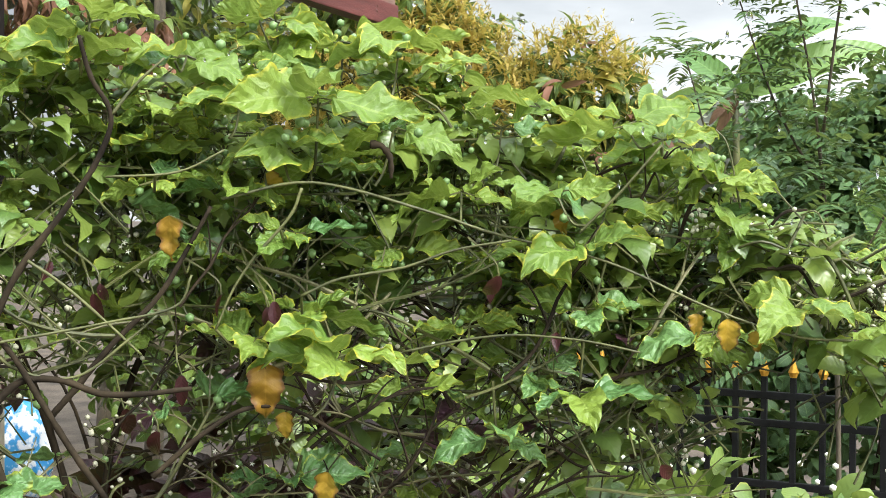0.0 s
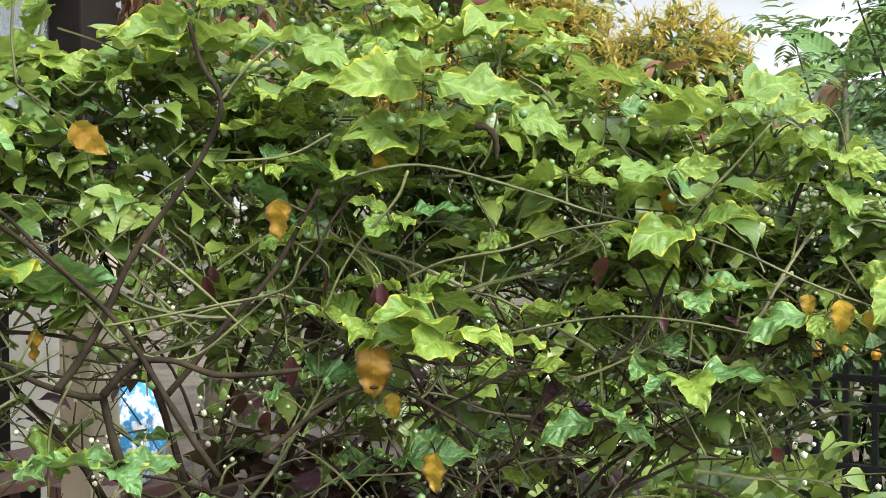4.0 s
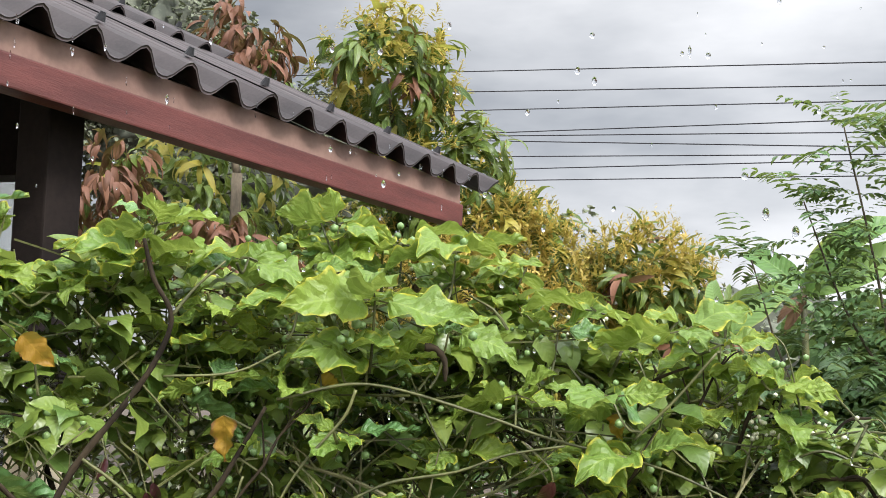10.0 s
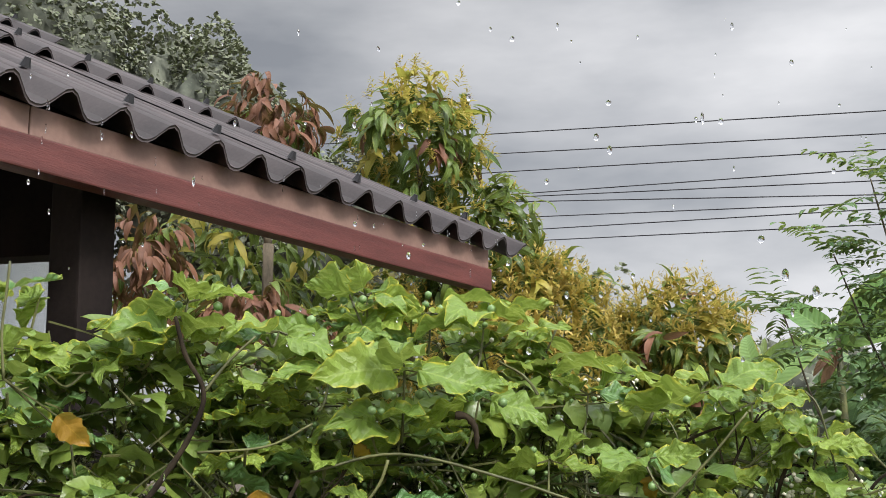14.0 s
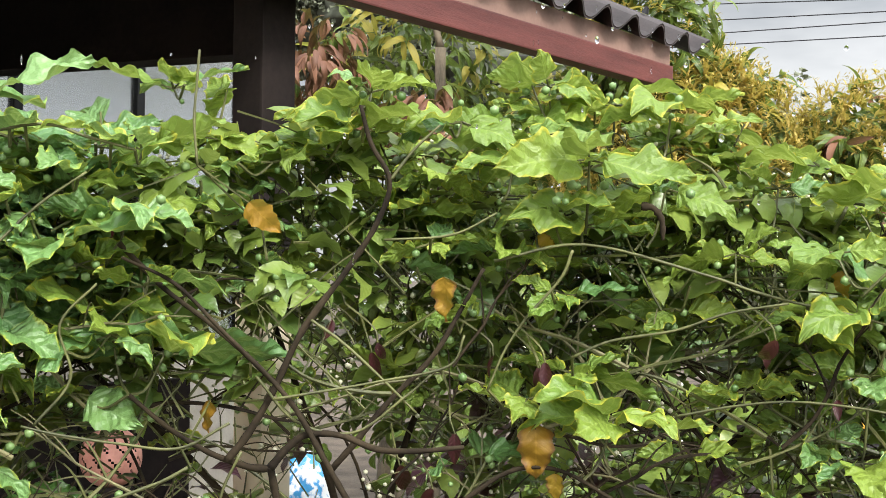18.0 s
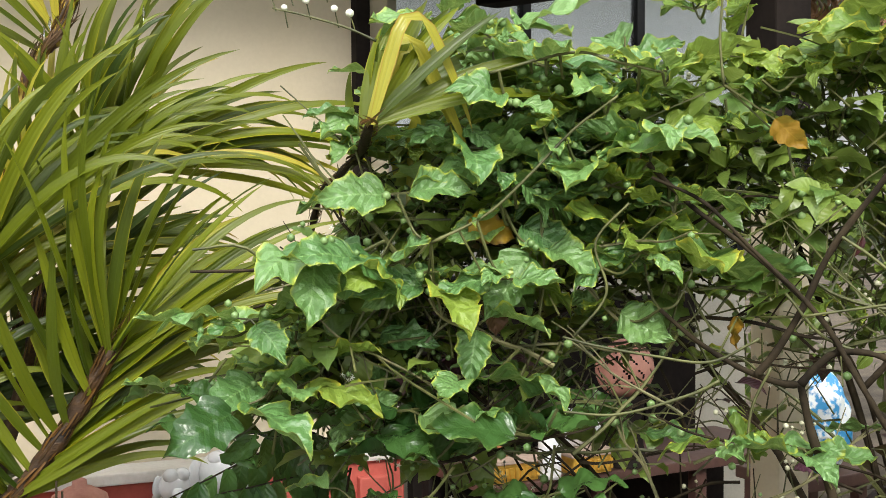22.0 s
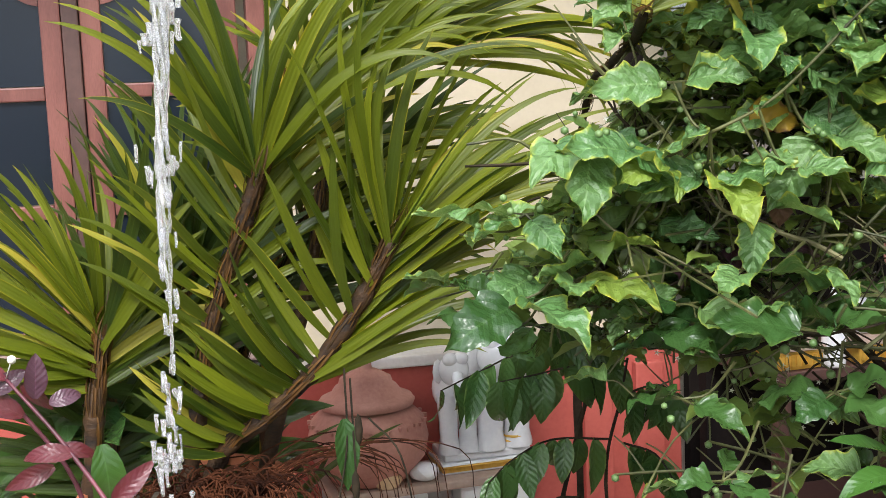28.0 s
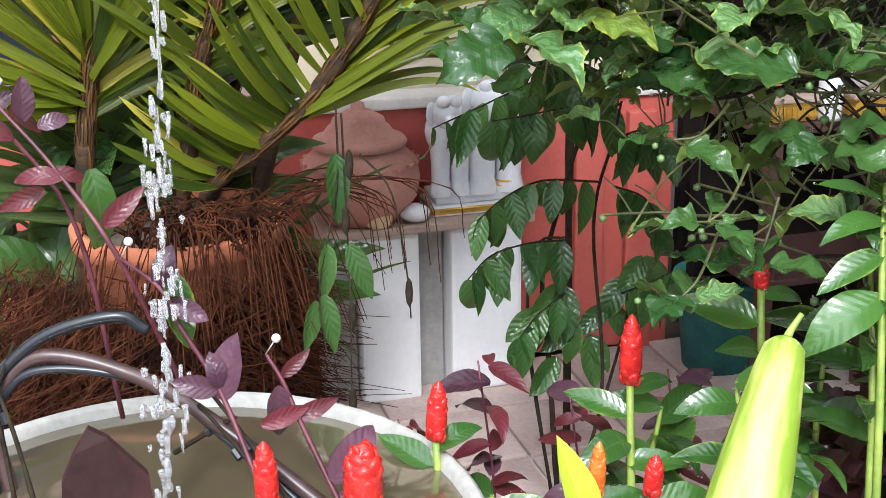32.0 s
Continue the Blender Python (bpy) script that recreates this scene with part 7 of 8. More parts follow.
def build_stone_table():
    tb = tagged(holder("stone_table", (0.82, 3.27, 0)), "low garden table, a thin slab on two whitewashed stone blocks", "table")
    for x0, x1 in ((-0.21, -0.04), (0.05, 0.26)):
        part("block", boxed(x0, -0.02, 0.0, x1, 0.17, 0.495, 0.012), M["whitewash"], tb, "whitewashed stone block")
    # the left stone's shaded side face, built as a grey block of its own
    part("side_block", boxed(-0.30, 0.02, 0.0, -0.214, 0.17, 0.495, 0.012), M["shade_grey_stone"], tb, "grey block for the left stone's shaded side")
    part("rear_block", boxed(-0.036, 0.05, 0.0, 0.046, 0.16, 0.495, 0.008), M["shade_grey_stone"], tb, "grey block set back for the shaded gap between")
    part("top_slab", boxed(-0.31, -0.04, 0.498, 0.29, 0.18, 0.522, 0.006), M["slab_top"], tb, "thin brownish slab")
    jar = tagged(holder("clay_jar", (0.64, 3.34, 0.523)), "pink clay water jar with a stepped lid", "jar")
    part("body", lathe(bmesh.new(), [(0.07, 0.0), (0.10, 0.005), (0.155, 0.07), (0.165, 0.12), (0.155, 0.17), (0.12, 0.205), (0.105, 0.215)], 40), M["pink_clay"], jar, "", True)
    part("lid", lathe(bmesh.new(), [(0.128, 0.212), (0.132, 0.222), (0.125, 0.232), (0.10, 0.24), (0.085, 0.262), (0.075, 0.268), (0.07, 0.285), (0.035, 0.305), (0.02, 0.31), (0.018, 0.325), (0.0, 0.335)], 40), M["pink_clay"], jar, "stepped clay lid", True)
    bm = bmesh.new()
    for k in range(36):
        a = 6.2832 * k / 36
        bmesh.ops.create_cube(bm, size=0.009, matrix=Matrix.Translation((0.158 * math.cos(a), 0.158 * math.sin(a), 0.165 + 0.006 * (k % 2))) @ Matrix.Rotation(a, 4, "Z"))
    part("relief_band", bm, M["pink_clay"], jar, "pressed zigzag band")
    cup = tagged(holder("clay_cup", (0.665, 3.255, 0.523)), "small broken cream clay cup", "cup")
    part("bowl", lathe(bmesh.new(), [(0.028, 0.0), (0.04, 0.012), (0.043, 0.035), (0.034, 0.06), (0.030, 0.066), (0.027, 0.058), (0.036, 0.035), (0.0, 0.012)], 20), M["pale_shell"], cup, "", True)
    st = link_mesh("white_stone", bmesh.new(), M["porcelain"])
    bm = bmesh.new()
    bmesh.ops.create_icosphere(bm, subdivisions=3, radius=0.035, matrix=Matrix.Diagonal((1.2, 0.9, 0.75, 1)))
    for v in bm.verts:
        v.co *= 1 + 0.12 * noise.noise(v.co * 40)
    bm.to_mesh(st.data)
    bm.free()
    st.location = (0.775, 3.265, 0.549)
    tagged(st, "rounded white stone on the slab", "stone")
    # statue of small elephants, one plain mesh
    bm = bmesh.new()
    box(bm, -0.135, -0.07, 0.0, 0.135, 0.08, 0.028, 0.006)
    box(bm, -0.125, -0.062, 0.029, 0.125, 0.072, 0.05, 0.006)
    # a large elephant with its trunk raised and a smaller one beside it: thick legs, round bodies, domed heads, ears
    def ball(x, y, z, rx, ry, rz, turn=0.0, fine=3):
        bmesh.ops.create_icosphere(bm, subdivisions=fine, radius=1.0, matrix=Matrix.Translation((x, y, z)) @ Matrix.Rotation(turn, 4, "Z") @ Matrix.Diagonal((rx, ry, rz, 1)))

    for x, y, r in ((0.015, -0.04, 0.042), (0.095, -0.035, 0.042), (0.02, 0.04, 0.038), (0.095, 0.04, 0.038), (-0.105, -0.04, 0.03), (-0.05, -0.04, 0.03)):
        lathe(bm, [(r, 0.05), (r * 1.02, 0.06), (r * 0.84, 0.09), (r * 0.88, 0.14), (r * 1.05, 0.20)], 18, (x, y, 0))
    ball(0.055, 0.01, 0.225, 0.092, 0.078, 0.075)
    ball(-0.08, 0.0, 0.205, 0.055, 0.062, 0.06)
    ball(0.04, -0.055, 0.285, 0.060, 0.05, 0.055)
    ball(-0.085, -0.045, 0.262, 0.042, 0.04, 0.042)
    for x, y, z, r, turn in ((-0.022, -0.035, 0.275, 0.040, 0.5), (0.102, -0.035, 0.28, 0.040, -0.5), (-0.125, -0.03, 0.258, 0.026, 0.5), (-0.045, -0.03, 0.258, 0.026, -0.5)):
        ball(x, y, z, r * 0.8, r * 0.25, r * 1.2, turn, 2)
    for x, y, z in ((0.02, -0.075, 0.325), (0.06, -0.075, 0.325), (-0.1, -0.065, 0.292), (-0.07, -0.065, 0.292)):
        ball(x, y, z, 0.022, 0.02, 0.018, 0.0, 2)
    tube(bm, smooth_line([(0.045, -0.095, 0.275), (0.07, -0.125, 0.262), (0.10, -0.125, 0.30), (0.098, -0.105, 0.345), (0.085, -0.095, 0.362)], 6), 0.023, 0.013, 12)
    tube(bm, smooth_line([(-0.085, -0.075, 0.255), (-0.09, -0.10, 0.22), (-0.085, -0.10, 0.17), (-0.075, -0.095, 0.14)], 6), 0.017, 0.010, 12)
    for z in (0.016, 0.062, 0.075):
        box(bm, -0.1375, -0.0725, z, 0.1375, 0.0, z + 0.004) if z < 0.03 else lathe(bm, [(0.0375, z), (0.0385, z + 0.003), (0.0365, z + 0.006)], 16, (0.09, -0.035, 0))
    n0 = len(bm.faces)
    bm.faces.ensure_lookup_table()
    for f in bm.faces:
        z = f.calc_center_median().z
        if 0.012 < z < 0.022 or 0.058 < z < 0.082 and f.calc_area() < 0.0001:
            f.material_index = 1
    ob = link_mesh("elephant_statue", bm, [M["porcelain"], M["gold"]], smooth=True)
    ob.location = (0.965, 3.35, 0.523)
    ob.scale = (1.0, 1.0, 1.1)
    tagged(ob, "white ceramic elephant statue with gold bands on a plinth", "statue")


def build_veranda_things():
    # sideboard added in dark wood to fill in the veranda's shade
    cab = tagged(holder("cabinet", (2.0, 3.08, 0)), "dark wooden sideboard added on the veranda", "cabinet")
    D = M["brown_wood"]
    part("top", boxed(-0.36, -0.16, 0.77, 0.75, 0.25, 0.80), D, cab)
    part("back_panel", boxed(-0.36, 0.20, 0.0, 0.75, 0.245, 0.768), M["dark_wood"], cab)
    for x in (-0.33, 0.0, 0.35, 0.70):
        part("leg", boxed(x, -0.14, 0.0, x + 0.04, -0.10, 0.768), D, cab)
    part("shelf", boxed(-0.35, -0.15, 0.34, 0.74, 0.2, 0.362), D, cab)
    # near-black panels added where the veranda is only shaded
    screen = tagged(holder("shade_board", (2.3, 3.62, 0)), "dark board added for the shade behind the sideboard", "screen")
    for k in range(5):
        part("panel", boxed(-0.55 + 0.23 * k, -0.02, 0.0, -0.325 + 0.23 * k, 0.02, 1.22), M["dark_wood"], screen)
    for x, y, w in ((1.72, 2.98, 0.15), (1.96, 2.96, 0.13)):
        tr = tagged(holder("gilt_tray", (x, y, 0.802)), "gilded orange tray with a carved rim", "tray", "gilded trays")
        part("body", boxed(-w / 2, -0.05, 0, w / 2, 0.07, 0.05, 0.006), M["gold"], tr)
        part("rim", boxed(-w / 2 - 0.012, -0.062, 0.052, w / 2 + 0.012, 0.082, 0.066, 0.004), M["slab_top"], tr, "pale tray rim")
        for k in range(9):
            part("carving", boxed(-w / 2 + 0.006 + k * w / 9, -0.0555, 0.012, -w / 2 + 0.004 + (k + 0.7) * w / 9, -0.0505, 0.04, 0), M["gold"], tr)
    c = tagged(holder("brown_cup", (1.705, 2.99, 0.869)), "small brown clay cup on the tray", "cup")
    part("bowl", lathe(bmesh.new(), [(0.03, 0.0), (0.038, 0.02), (0.04, 0.07), (0.036, 0.07), (0.033, 0.02), (0.0, 0.01)], 20), M["cup_brown"], c, "", True)
    bag = new("foil_bag", bpy.data.meshes.new("foil_bag"))
    bm = bmesh.new()
    bmesh.ops.create_icosphere(bm, subdivisions=4, radius=0.07, matrix=Matrix.Diagonal((1.3, 0.7, 0.75, 1)))
    for v in bm.verts:
        v.co *= 1 + 0.22 * noise.noise(v.co * 28)
        v.co.z = max(v.co.z, -0.05)
    bm.to_mesh(bag.data)
    bm.free()
    bag.data.materials.append(M["silver"])
    bag.location = (1.95, 3.0, 0.92)
    tagged(bag, "crumpled silver-white plastic bag on the tray", "bag")
    pot = tagged(holder("pierced_pot", (2.12, 2.98, 0.802)), "pink clay incense pot pierced with crescent holes", "pot")
    bm = bmesh.new()
    bmesh.ops.create_uvsphere(bm, u_segments=72, v_segments=40, radius=0.085)

    def slit(q):
        col, row = int((math.atan2(q.y, q.x) + 3.1416) / 0.0873), int((q.z + 0.085) / 0.0085)
        return abs(q.z) < 0.06 and row % 4 < 3 and (col + row % 4 + 3 * (row // 4)) % 6 == 0

    bmesh.ops.delete(bm, geom=[f for f in bm.faces if slit(f.calc_center_median())], context="FACES")
    ob = part("dome", bm, M["pink_clay"], pot, "", True)
    ob.location = (0, 0, 0.275)
    part("stand", lathe(bmesh.new(), [(0.07, 0.0), (0.06, 0.02), (0.045, 0.12), (0.06, 0.19), (0.05, 0.2)], 24), M["dark_wood"], pot, "turned stand added, near-black so it stays hidden", True)
    # near-black core added so the slits show a shaded hollow
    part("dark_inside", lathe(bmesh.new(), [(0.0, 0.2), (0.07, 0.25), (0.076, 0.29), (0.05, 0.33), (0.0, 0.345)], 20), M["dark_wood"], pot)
    bt = tagged(holder("bottle", (1.83, 2.93, 0.802)), "white plastic squeeze bottle", "bottle")
    part("body", lathe(bmesh.new(), [(0.0, 0.0), (0.03, 0.0), (0.032, 0.01), (0.032, 0.13), (0.02, 0.155), (0.012, 0.16)], 20), M["porcelain"], bt, "", True)
    part("cap", lathe(bmesh.new(), [(0.014, 0.161), (0.014, 0.18), (0.006, 0.2), (0.0, 0.215)], 14), M["porcelain"], bt)
    box_ = tagged(holder("stool", (2.2, 2.28, 0)), "small wooden stool by the post", "stool")
    part("seat", boxed(-0.13, -0.10, 0.90, 0.13, 0.12, 0.93), D, box_)
    for x in (-0.11, 0.08):
        for y in (-0.08, 0.08):
            part("leg", boxed(x, y, 0, x + 0.03, y + 0.03, 0.898), D, box_)
    b2 = new("carrier_bag", bpy.data.meshes.new("carrier_bag"))
    bm = bmesh.new()
    bmesh.ops.create_icosphere(bm, subdivisions=4, radius=0.1, matrix=Matrix.Diagonal((0.75, 0.6, 1.25, 1)))
    for v in bm.verts:
        v.co *= 1 + 0.2 * noise.noise(v.co * 22 + Vector((3, 0, 0)))
        v.co.z = max(v.co.z, -0.11)
    bm.to_mesh(b2.data)
    bm.free()
    b2.data.materials.append(M["blue_white"])
    b2.location = (2.2, 2.24, 1.042)
    tagged(b2, "crumpled blue and white plastic bag on a stool", "bag")
    pail = tagged(holder("bucket", (1.70, 3.22, 0)), "dark teal plastic bucket on the floor", "bucket")
    part("pail", lathe(bmesh.new(), [(0.0, 0.0), (0.10, 0.0), (0.13, 0.27), (0.138, 0.275), (0.138, 0.29), (0.125, 0.288), (0.095, 0.02), (0.0, 0.015)], 28), M["teal"], pail, "", True)
    part("handle", tube(bmesh.new(), smooth_line([(-0.135, 0, 0.28), (-0.09, -0.1, 0.32), (0.09, -0.1, 0.32), (0.135, 0, 0.28)], 6), 0.004, 0.004, 6), M["black_iron"], pail)
    cl = tagged(holder("hanging_cloth", (2.34, 2.55, 1.50)), "teal cloth hung on a line behind the bush", "cloth")
    bm = bmesh.new()
    rows = [[bm.verts.new((0.02 * math.sin(i * 1.3) + 0.012 * i, 0.016 * i * 0.7 + 0.012 * math.sin(i * 2.1), -0.018 * j)) for i in range(9)] for j in range(10)]
    for a, q in zip(rows, rows[1:]):
        for i in range(8):
            bm.faces.new((a[i], a[i + 1], q[i + 1], q[i]))
    bmesh.ops.solidify(bm, geom=bm.faces[:], thickness=0.003)
    part("fabric", bm, M["teal"], cl, "", True)
    part("line", tube(bmesh.new(), [Vector((-0.45, -0.45, 0.06)), Vector((0.05, 0.02, 0.003)), Vector((0.6, 0.5, 0.05))], 0.002, 0.002, 5), M["wire"], cl)


# ---- water ----
def build_water():
    rnd = random.Random(41)
    # a twisted rope of water that breaks up into ragged lumps as it falls
    bm = bmesh.new()
    at = lambda z: Vector((0.113 - 0.075 * (max(0.0, 2.30 - z) / 1.65) ** 1.3, 1.79, z))
    for strand in range(5):
        ph, line = strand * 1.26, []
        z = 2.31
        while z > 1.62 - 0.1 * strand:
            w = 0.011 * (1 - 0.4 * (2.31 - z))
            line.append(at(z) + Vector((w * math.sin(ph + z * 17) + 0.003 * noise.noise((z * 19, strand, 0)), 0.006 * math.cos(ph + z * 17), 0)))
            z -= 0.014
        tube(bm, line, 0.0055, 0.0022, 7, 0.9, rnd)
    z = 1.95
    while z > 0.58:
        f = (1.95 - z) / 1.37
        burst = noise.noise((z * 7.5, 0.3, 1.7)) > -0.05
        for _ in range(rnd.randint(3, 6) if burst else rnd.randint(0, 2)):
            q = at(z) + Vector((rnd.gauss(0, 0.015 if burst else 0.006), rnd.gauss(0, 0.006), rnd.uniform(-0.012, 0.012)))
            tall = rnd.uniform(0.005, 0.017)
            r = rnd.uniform(0.0018, 0.0048)
            tube(bm, [q + Vector((rnd.gauss(0, 0.0012), 0, tall)), q + Vector((0, 0, tall * 0.4)), q - Vector((0, 0, tall * 0.5)), q - Vector((rnd.gauss(0, 0.0015), 0, tall))], r, r * 0.8, 6, 0.9, rnd)
        z -= rnd.uniform(0.010, 0.022)
    ob = link_mesh("falling_water", bm, M["rain"], smooth=True)
    tagged(ob, "broken stream of rain water falling from the roof edge into the basin", "water", kind="stuff")
    bm = bmesh.new()
    for k in range(34):
        x = 3.33 - TILE_PITCH * k
        for _ in range(rnd.randint(1, 4)):
            drop = rnd.random() ** 2 * 0.5
            m = Matrix.Translation((x + rnd.gauss(0, 0.004), 1.79 + rnd.gauss(0, 0.006), 2.295 - drop)) @ Matrix.Diagonal((0.0016, 0.0016, rnd.uniform(0.003, 0.012), 1))
            bmesh.ops.create_icosphere(bm, subdivisions=1, radius=1.0, matrix=m)
    for _ in range(160):
        a = radians(rnd.uniform(-84, -36))
        d = rnd.uniform(1.2, 2.4)
        m = Matrix.Translation((-math.sin(a) * d, math.cos(a) * d, rnd.uniform(1.55, 2.6))) @ Matrix.Diagonal((0.0017, 0.0017, rnd.uniform(0.002, 0.006), 1))
        bmesh.ops.create_icosphere(bm, subdivisions=1, radius=rnd.uniform(0.6, 1.3), matrix=m)
    for _ in range(70):
        a = radians(rnd.uniform(-84, -52))
        d = rnd.uniform(1.2, 1.9)
        m = Matrix.Translation((-math.sin(a) * d, math.cos(a) * d, rnd.uniform(1.75, 2.35))) @ Matrix.Rotation(rnd.gauss(0, 0.25), 4, "Y") @ Matrix.Diagonal((0.0042, 0.0042, rnd.uniform(0.005, 0.008), 1))
        bmesh.ops.create_icosphere(bm, subdivisions=2, radius=rnd.uniform(0.4, 1.0), matrix=m)
    ob = link_mesh("rain_drops", bm, M["drop"], smooth=True)
    tagged(ob, "scattered rain drops falling from the eave", "rain", kind="stuff")


# ---- garden behind the bush ----
def frond(heap, at, head, length, rnd, pairs=8, wide=0.35, mat=0):
    """One feather-shaped leaf with pairs of leaflets along a drooping rib."""
    y = Vector(head).normalized()
    p = Vector(at)
    for k in range(pairs):
        p = p + y * length / pairs
        y = (y + Vector((0, 0, -0.10))).normalized()
        side = y.cross(Vector((0, 0, 1)))
        side = side.normalized() if side.length > 0.01 else Vector((1, 0, 0))
        l = length * wide * (1 - 0.35 * abs(2 * k / pairs - 0.9))
        for s in (-1, 1):
            heap.add(LEAFLET, facing(p, side * s + y * 0.55 + Vector((0, 0, rnd.uniform(-0.35, 0.1))), (0, 0, 1), l, rnd.uniform(-0.4, 0.4)), mat)


LEAFLET = leaf_grid(oval, 1.0, 0.32, 1, 3, 0.1, 0.4)


def build_feather_tree():
    rnd = random.Random(51)
    base = Vector((4.42, 0.72, 0))
    tree = tagged(holder("feather_tree", base), "thin airy tree with feather-shaped leaves against the sky", "tree")
    stems = ([(4.42, 0.72, 0), (4.42, 0.75, 1.18), (4.43, 0.80, 1.70), (4.39, 0.84, 2.08), (4.30, 0.92, 2.58)], [(4.43, 0.80, 1.70), (4.38, 0.95, 1.99), (4.31, 1.06, 2.34)], [(4.41, 0.8, 1.9), (4.28, 0.72, 2.35), (4.25, 0.66, 2.60)],
             [(4.42, 0.76, 1.3), (4.5, 0.5, 1.9), (4.48, 0.4, 2.5)], [(4.42, 0.75, 1.2), (4.35, 1.1, 1.7), (4.24, 1.22, 2.14)])
    heap = Heap()
    for k, pts in enumerate(stems):
        line = smooth_line([Vector(p) - base for p in pts], 7)
        part("trunk" if k == 0 else "limb", tube(bmesh.new(), line, 0.010 if k == 0 else 0.0055, 0.0025, 7, 0.2, rnd), M["bark"], tree, smooth=True)
        for i, p in enumerate(line):
            if p.z < 1.3:
                continue
            for _ in range(3):
                a = rnd.uniform(0, 6.28)
                frond(heap, p, (math.cos(a), math.sin(a), rnd.uniform(0.0, 0.9)), rnd.uniform(0.16, 0.30), rnd, rnd.randint(5, 9), rnd.uniform(0.22, 0.32))
        for _ in range(5):
            a = rnd.uniform(0, 6.28)
            frond(heap, line[-1], (math.cos(a), math.sin(a), rnd.uniform(0.2, 1.2)), rnd.uniform(0.16, 0.28), rnd, 7, 0.3)
    for _ in range(90):
        p = Vector((rnd.gauss(0.05, 0.2), rnd.gauss(0.05, 0.35), rnd.uniform(1.15, 1.9)))
        a = rnd.uniform(0, 6.28)
        frond(heap, p, (math.cos(a), math.sin(a), rnd.uniform(-0.2, 0.7)), rnd.uniform(0.18, 0.32), rnd, rnd.randint(6, 10), rnd.uniform(0.2, 0.3))
    ob = new("crown", heap.mesh("crown", [M["feather"]]))
    ob.parent = tree
    tagged(ob, kind="stuff")


def build_bananas():
    rnd = random.Random(61)
    grids = [leaf_grid(strap, 1.0, 0.26, 6, 16, f, d, 0.015, t, s) for s, (f, d, t) in enumerate(((0.35, 0.5, 0.2), (0.25, 1.1, -0.3), (0.4, 0.2, 0.1)))]
    green = [blade_mesh("leaf", g, M["banana"]) for g in grids]
    dry = [blade_mesh("leaf", g, M["leaf_brown"]) for g in grids]
    for base, h, leaves in (((5.71, 1.83, 0), 2.01, (((-0.11, 0.34, 0.93), 0.36, 0), ((0.5, -0.6, 0.7), 0.6, 0), ((-0.6, -0.4, 0.5), 0.5, 0))), ((5.42, 1.40, 0), 2.17, (((-0.12, 0.45, -0.88), 0.2, 1), ((-0.2, -0.8, 0.9), 0.6, 0), ((-0.1, 0.9, 0.8), 0.45, 0), ((-0.3, 0.5, -0.5), 0.18, 1), ((0.3, -0.9, 0.4), 0.7, 0))), ((5.6, 0.6, 0), 1.3, (((-0.2, 0.7, 1.0), 0.6, 0), ((-0.4, -0.8, 0.8), 0.6, 0), ((-0.8, 0.1, 0.4), 0.5, 0)))):
        b = tagged(holder("banana_plant", base), "banana plant with broad pale green leaves behind the fence", "banana plant", "banana plants")
        part("stem", tube(bmesh.new(), smooth_line([(0, 0, 0), (0.02, 0, h * 0.5), (0, 0.02, h)], 6), 0.022, 0.014, 10), M["stem_green"], b, smooth=True)
        for head, size, old in leaves:
            ob = new("leaf", rnd.choice(dry if old else green))
            ob.parent = b
            ob.matrix_basis = facing((0, 0.01, h - 0.03), head, (-1, 0, 0.6), size, rnd.uniform(-0.3, 0.3))
            if old:
                ob["label"] = "withered brown banana leaf"


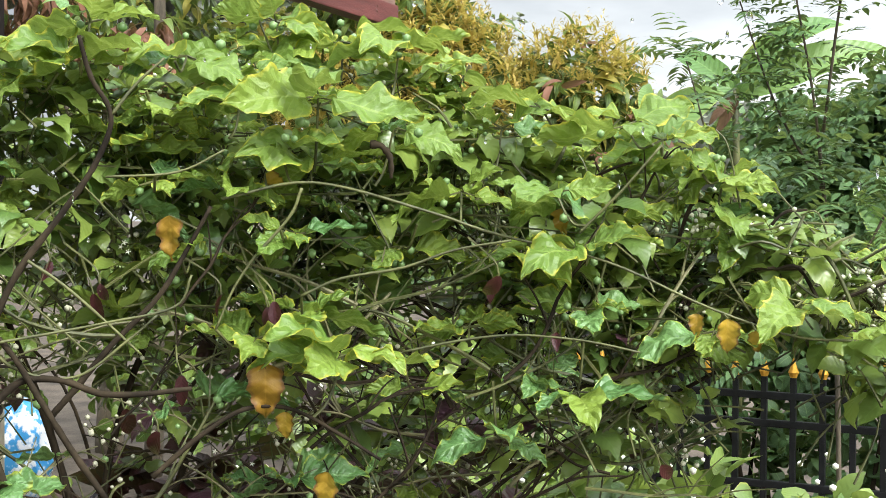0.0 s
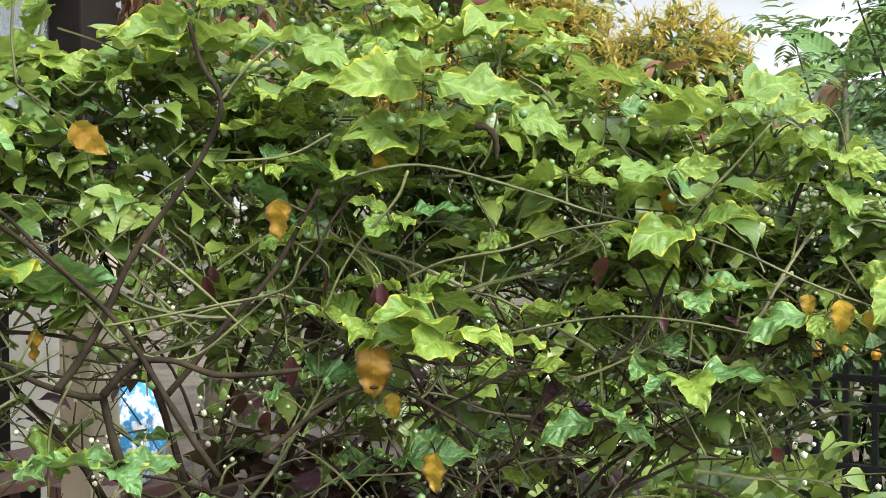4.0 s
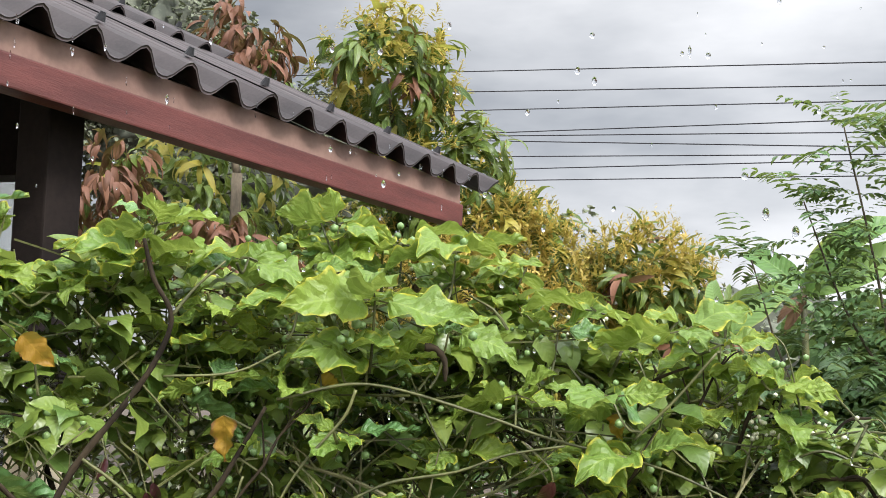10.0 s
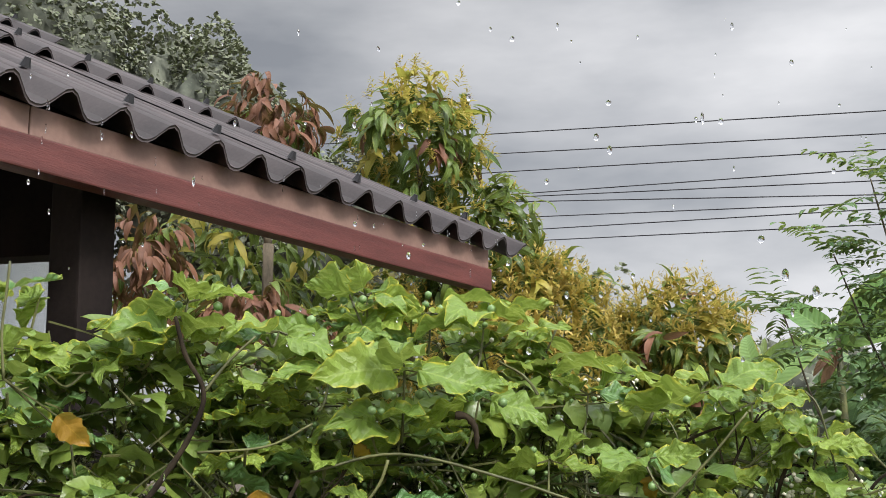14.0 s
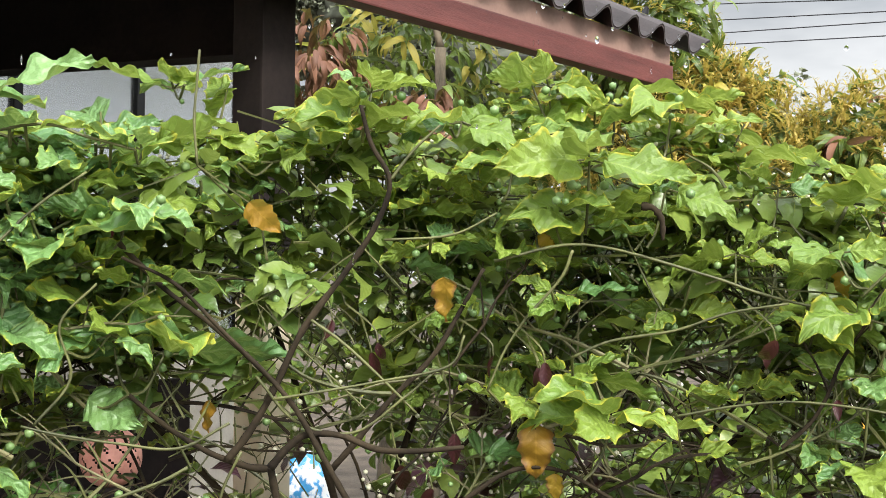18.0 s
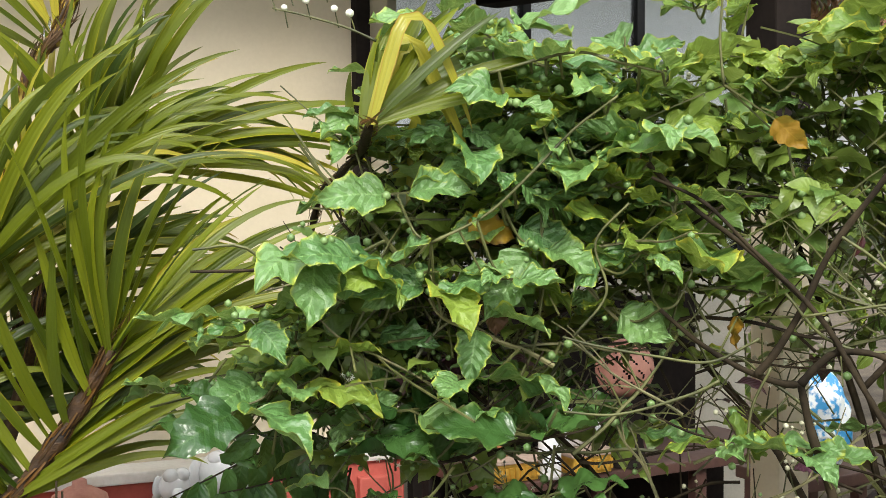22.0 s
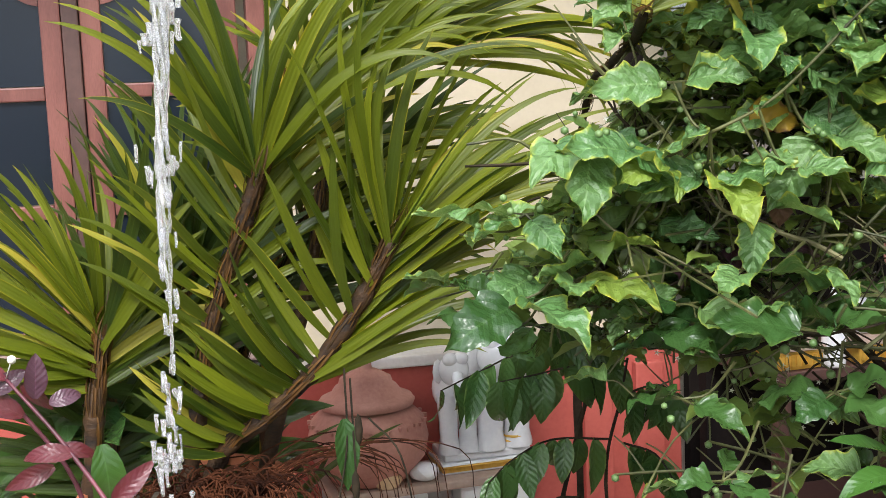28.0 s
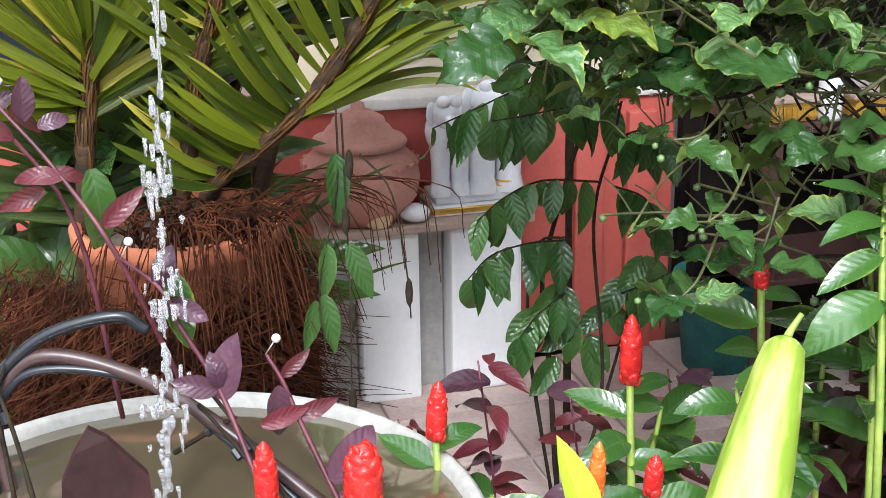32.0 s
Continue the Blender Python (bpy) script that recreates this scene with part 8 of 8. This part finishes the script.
def build_shrubs():
    """Dense low growth between the bush, the fence and the trees."""
    rows = (("tall_shrub", "tall bluish-green leafy shrub behind the fence", (6.3, 1.1, 0), [((6.2, 1.75, 1.45), (0.35, 0.4, 0.42), 1300), ((6.3, 1.45, 1.3), (0.35, 0.4, 0.5), 1600), ((6.3, 1.05, 1.65), (0.35, 0.4, 0.5), 1800), ((6.3, 0.75, 1.75), (0.35, 0.4, 0.6), 1700), ((6.3, 1.2, 1.0), (0.4, 0.6, 0.5), 900), ((6.3, 0.4, 1.8), (0.35, 0.4, 0.6), 1300), ((6.4, 1.25, 1.95), (0.4, 0.5, 0.34), 1000), ((6.4, 0.75, 2.1), (0.4, 0.4, 0.36), 900), ((6.4, 0.3, 2.2), (0.4, 0.45, 0.45), 1000)], "feather", BROAD, 77, 0.3),
            ("shrub", "dense green shrub behind the fence", (5.45, 1.0, 0), [((5.4, 1.6, 1.15), (0.4, 0.5, 0.65), 900), ((5.5, 0.6, 1.2), (0.4, 0.5, 0.6), 800), ((5.4, -0.2, 1.2), (0.4, 0.5, 0.6), 600)], "feather", BROAD, 71, 0.3),
            ("shrub", "leafy green shrub with pale seed heads", (3.2, 1.25, 0), [((3.2, 1.5, 0.8), (0.4, 0.45, 0.6), 900), ((3.1, 1.1, 0.6), (0.4, 0.35, 0.5), 700), ((3.3, 1.95, 0.95), (0.4, 0.45, 0.8), 900)], "leaf_fill", BROAD, 72, 0.3),
            ("shrub", "low green shrub with pale seed heads by the fence", (2.95, 0.45, 0), [((2.9, 0.6, 0.40), (0.4, 0.4, 0.42), 700), ((3.0, 0.15, 0.32), (0.4, 0.4, 0.36), 500), ((2.75, 0.85, 0.80), (0.26, 0.26, 0.36), 420), ((2.95, 0.5, 0.78), (0.3, 0.28, 0.30), 380), ((3.05, 0.1, 0.62), (0.3, 0.3, 0.3), 300)], "leaf_fill", BROAD, 73, 0.3),
            ("shrub", "dark purple-leaved shrub under the bush", (2.15, 1.62, 0), [((2.10, 1.60, 0.85), (0.25, 0.22, 0.42), 520), ((2.25, 1.35, 0.80), (0.25, 0.25, 0.45), 520), ((2.0, 1.78, 0.6), (0.22, 0.18, 0.36), 240), ((2.35, 1.05, 0.75), (0.25, 0.25, 0.42), 420), ((1.75, 1.35, 0.55), (0.25, 0.25, 0.4), 420), ((1.45, 1.75, 0.45), (0.3, 0.22, 0.32), 320)], "purple_fill", BROAD, 74, 0.3),
            ("hedge", "tall mixed hedge behind the fence", (6.3, 1.6, 0), [((6.3, 1.4, 0.9), (0.5, 0.8, 0.8), 900), ((6.4, 0.3, 1.0), (0.5, 0.9, 0.9), 900), ((6.6, 2.4, 1.1), (0.6, 0.8, 0.9), 800), ((6.2, 3.3, 0.9), (0.6, 0.9, 0.9), 800), ((6.5, -0.8, 1.0), (0.5, 0.9, 0.9), 900), ((5.6, 0.9, 0.45), (0.4, 0.8, 0.5), 1200), ((5.6, -0.4, 0.45), (0.4, 0.8, 0.5), 1200), ((5.7, 2.0, 0.5), (0.4, 0.7, 0.5), 900), ((6.2, 0.9, 1.5), (0.5, 0.9, 0.6), 900), ((6.2, -0.3, 1.5), (0.5, 0.8, 0.55), 700)], "feather", BROAD, 75, 0.3),
            ("hedge", "green hedge along the back of the garden", (5.4, 4.2, 0), [((5.2, 4.2, 1.2), (0.6, 0.9, 1.1), 1300), ((4.8, 5.2, 1.2), (0.6, 0.9, 1.2), 1300), ((5.6, 3.2, 1.1), (0.5, 0.8, 1.0), 1200), ((6.0, 2.4, 1.0), (0.5, 0.7, 0.9), 900)], "mango", BROAD, 76, 0.3))
    for name, label, base, lumps, mat, grids, seed, hang in rows:
        rnd = random.Random(seed)
        b = Vector(base)
        sh = tagged(holder(name, base), label, name)
        for c, r, n in lumps:
            c = Vector(c) - b
            part("stem", tube(bmesh.new(), smooth_line([Vector((c.x * 0.4, c.y * 0.4, 0)), c * 0.6, c], 5), 0.012, 0.005, 6, 0.2, rnd), M["stem_dark"], sh, smooth=True)
        heap = Heap()
        for k, (c, r, n) in enumerate(lumps):
            crown(heap, Vector(c) - b, r, n, grids, rnd, (1.0,), gap=0.35, inner=0.35, seed=seed + k, hang=hang, size=(0.5, 1.1))
        ob = new("crown", heap.mesh("crown", [M[mat]]))
        ob.parent = sh
        tagged(ob, kind="stuff")
        if "seed heads" in label:
            bm = bmesh.new()
            for _ in range(300):
                c, r, n = rnd.choice(lumps)
                d = Vector((rnd.gauss(-0.7, 1), rnd.gauss(-0.3, 1), rnd.gauss(0.4, 1))).normalized()
                bmesh.ops.create_icosphere(bm, subdivisions=1, radius=rnd.uniform(0.005, 0.009), matrix=Matrix.Translation(Vector(c) - b + Vector((d.x * r[0], d.y * r[1], d.z * r[2]))))
            tagged(part("seed_head_scatter", bm, M["blossom"], sh, "small pale round seed heads", True), kind="stuff")


def build_understory():
    """Leafy growth added round the feet of the strap-leaved plants, its dark leaves standing in for shade."""
    rnd = random.Random(81)
    straps = [blade_mesh("leaf", g, M["strap_shade"]) for g in STRAPS]
    dark = meshes_of(LEAF_LANCE, "leaf_dark")
    for x, y, z, n in ((-0.30, 2.95, 0.7, 40), (-0.08, 2.98, 0.9, 46), (0.10, 2.95, 1.0, 50), (0.24, 2.97, 0.9, 50), (0.34, 2.98, 0.6, 20), (-0.16, 2.85, 0.6, 30), (0.18, 2.88, 0.75, 40)):
        base = Vector((x, y, 0))
        pl = tagged(holder("grassy_plant", base), "grassy clump added in dark green for shade under the strap plants", "plant", "grassy clumps")
        part("stem", tube(bmesh.new(), smooth_line([(0, 0, 0), (0.01, 0, z * 0.5), (0, 0, z)], 4), 0.012, 0.008, 7), M["stem_dark"], pl)
        for k in range(n):
            a = rnd.uniform(0, 6.28)
            put_leaf(pl, Vector(), straps if k % 2 else dark, (0, 0, z * rnd.uniform(0.5, 1.0)), (math.cos(a), math.sin(a) - 0.2, rnd.uniform(0.1, 1.3)), (0, -0.6, 0.8), rnd.uniform(0.22, 0.42) if k % 3 else rnd.uniform(0.12, 0.2), rnd)


M["purple_fill"] = leaf_material("purple_undergrowth", (0.022, 0.005, 0.008), (0.075, 0.018, 0.026), (0.05, 0.01, 0.02), 0.2, vein=(0.10, 0.03, 0.04), per="island", gloss=0.45, wet=0.3, translucent=0.15)
build_basin()
build_hoses()
build_pot()
build_purple_plants()
build_ginger()
build_understory()
build_dark_shrub()
build_stone_table()
build_veranda_things()
build_water()
build_feather_tree()
build_bananas()
build_shrubs()

# each group of things is shifted to fit the camera's view
PLACES = (
    (("wall_house", "dado_wall", "window_1"), (0.055, 0, 0.02)),
    (("stone_table", "clay_jar", "clay_cup", "white_stone", "elephant_statue"), (0.045, -0.01, 0.02)),
    (("basin", "basin_water"), (-0.01, 0, 0.012)),
    (("garden_hose", "stick", "purple_plant", "gourd", "spiral_ginger", "lime_blade"), (0.005, 0, 0.035)),
    (("broken_board",), (0.0, 0, 0.052)),
    (("flower_pot", "grassy_plant"), (0.035, 0, 0.02)),
    (("hanging_vine",), (0.019, -0.007, 0.018)),
    (("cabinet", "shade_board", "gilt_tray", "brown_cup", "foil_bag", "pierced_pot", "bottle", "bucket", "wall_veranda", "window_2"), (0.03, -0.02, 0.02)),
    (("feather_tree", "fence", "tall_shrub", "hedge", "shrub"), (-0.014, 0.055, 0.0)),
    (("power_line",), (0, 0.63, -0.08)),
    (("ground", "pavement"), (0, 0, 0.02)),
)
for kinds, move in PLACES:
    for ob in list(scene.objects):
        if ob.parent is None and ob.name.split(".")[0] in kinds:
            ob.matrix_basis = Matrix.Translation(move) @ ob.matrix_basis
# the trees are turned and lowered likewise to line up in view
for ob in list(scene.objects):
    if ob.parent is None and ob.name.split(".")[0] in ("mango_tree", "withered_tree", "green_tree", "far_woods"):
        ob.matrix_basis = Matrix.Translation((0, 0, -0.1)) @ Matrix.Rotation(radians(1.16), 4, "Z") @ ob.matrix_basis
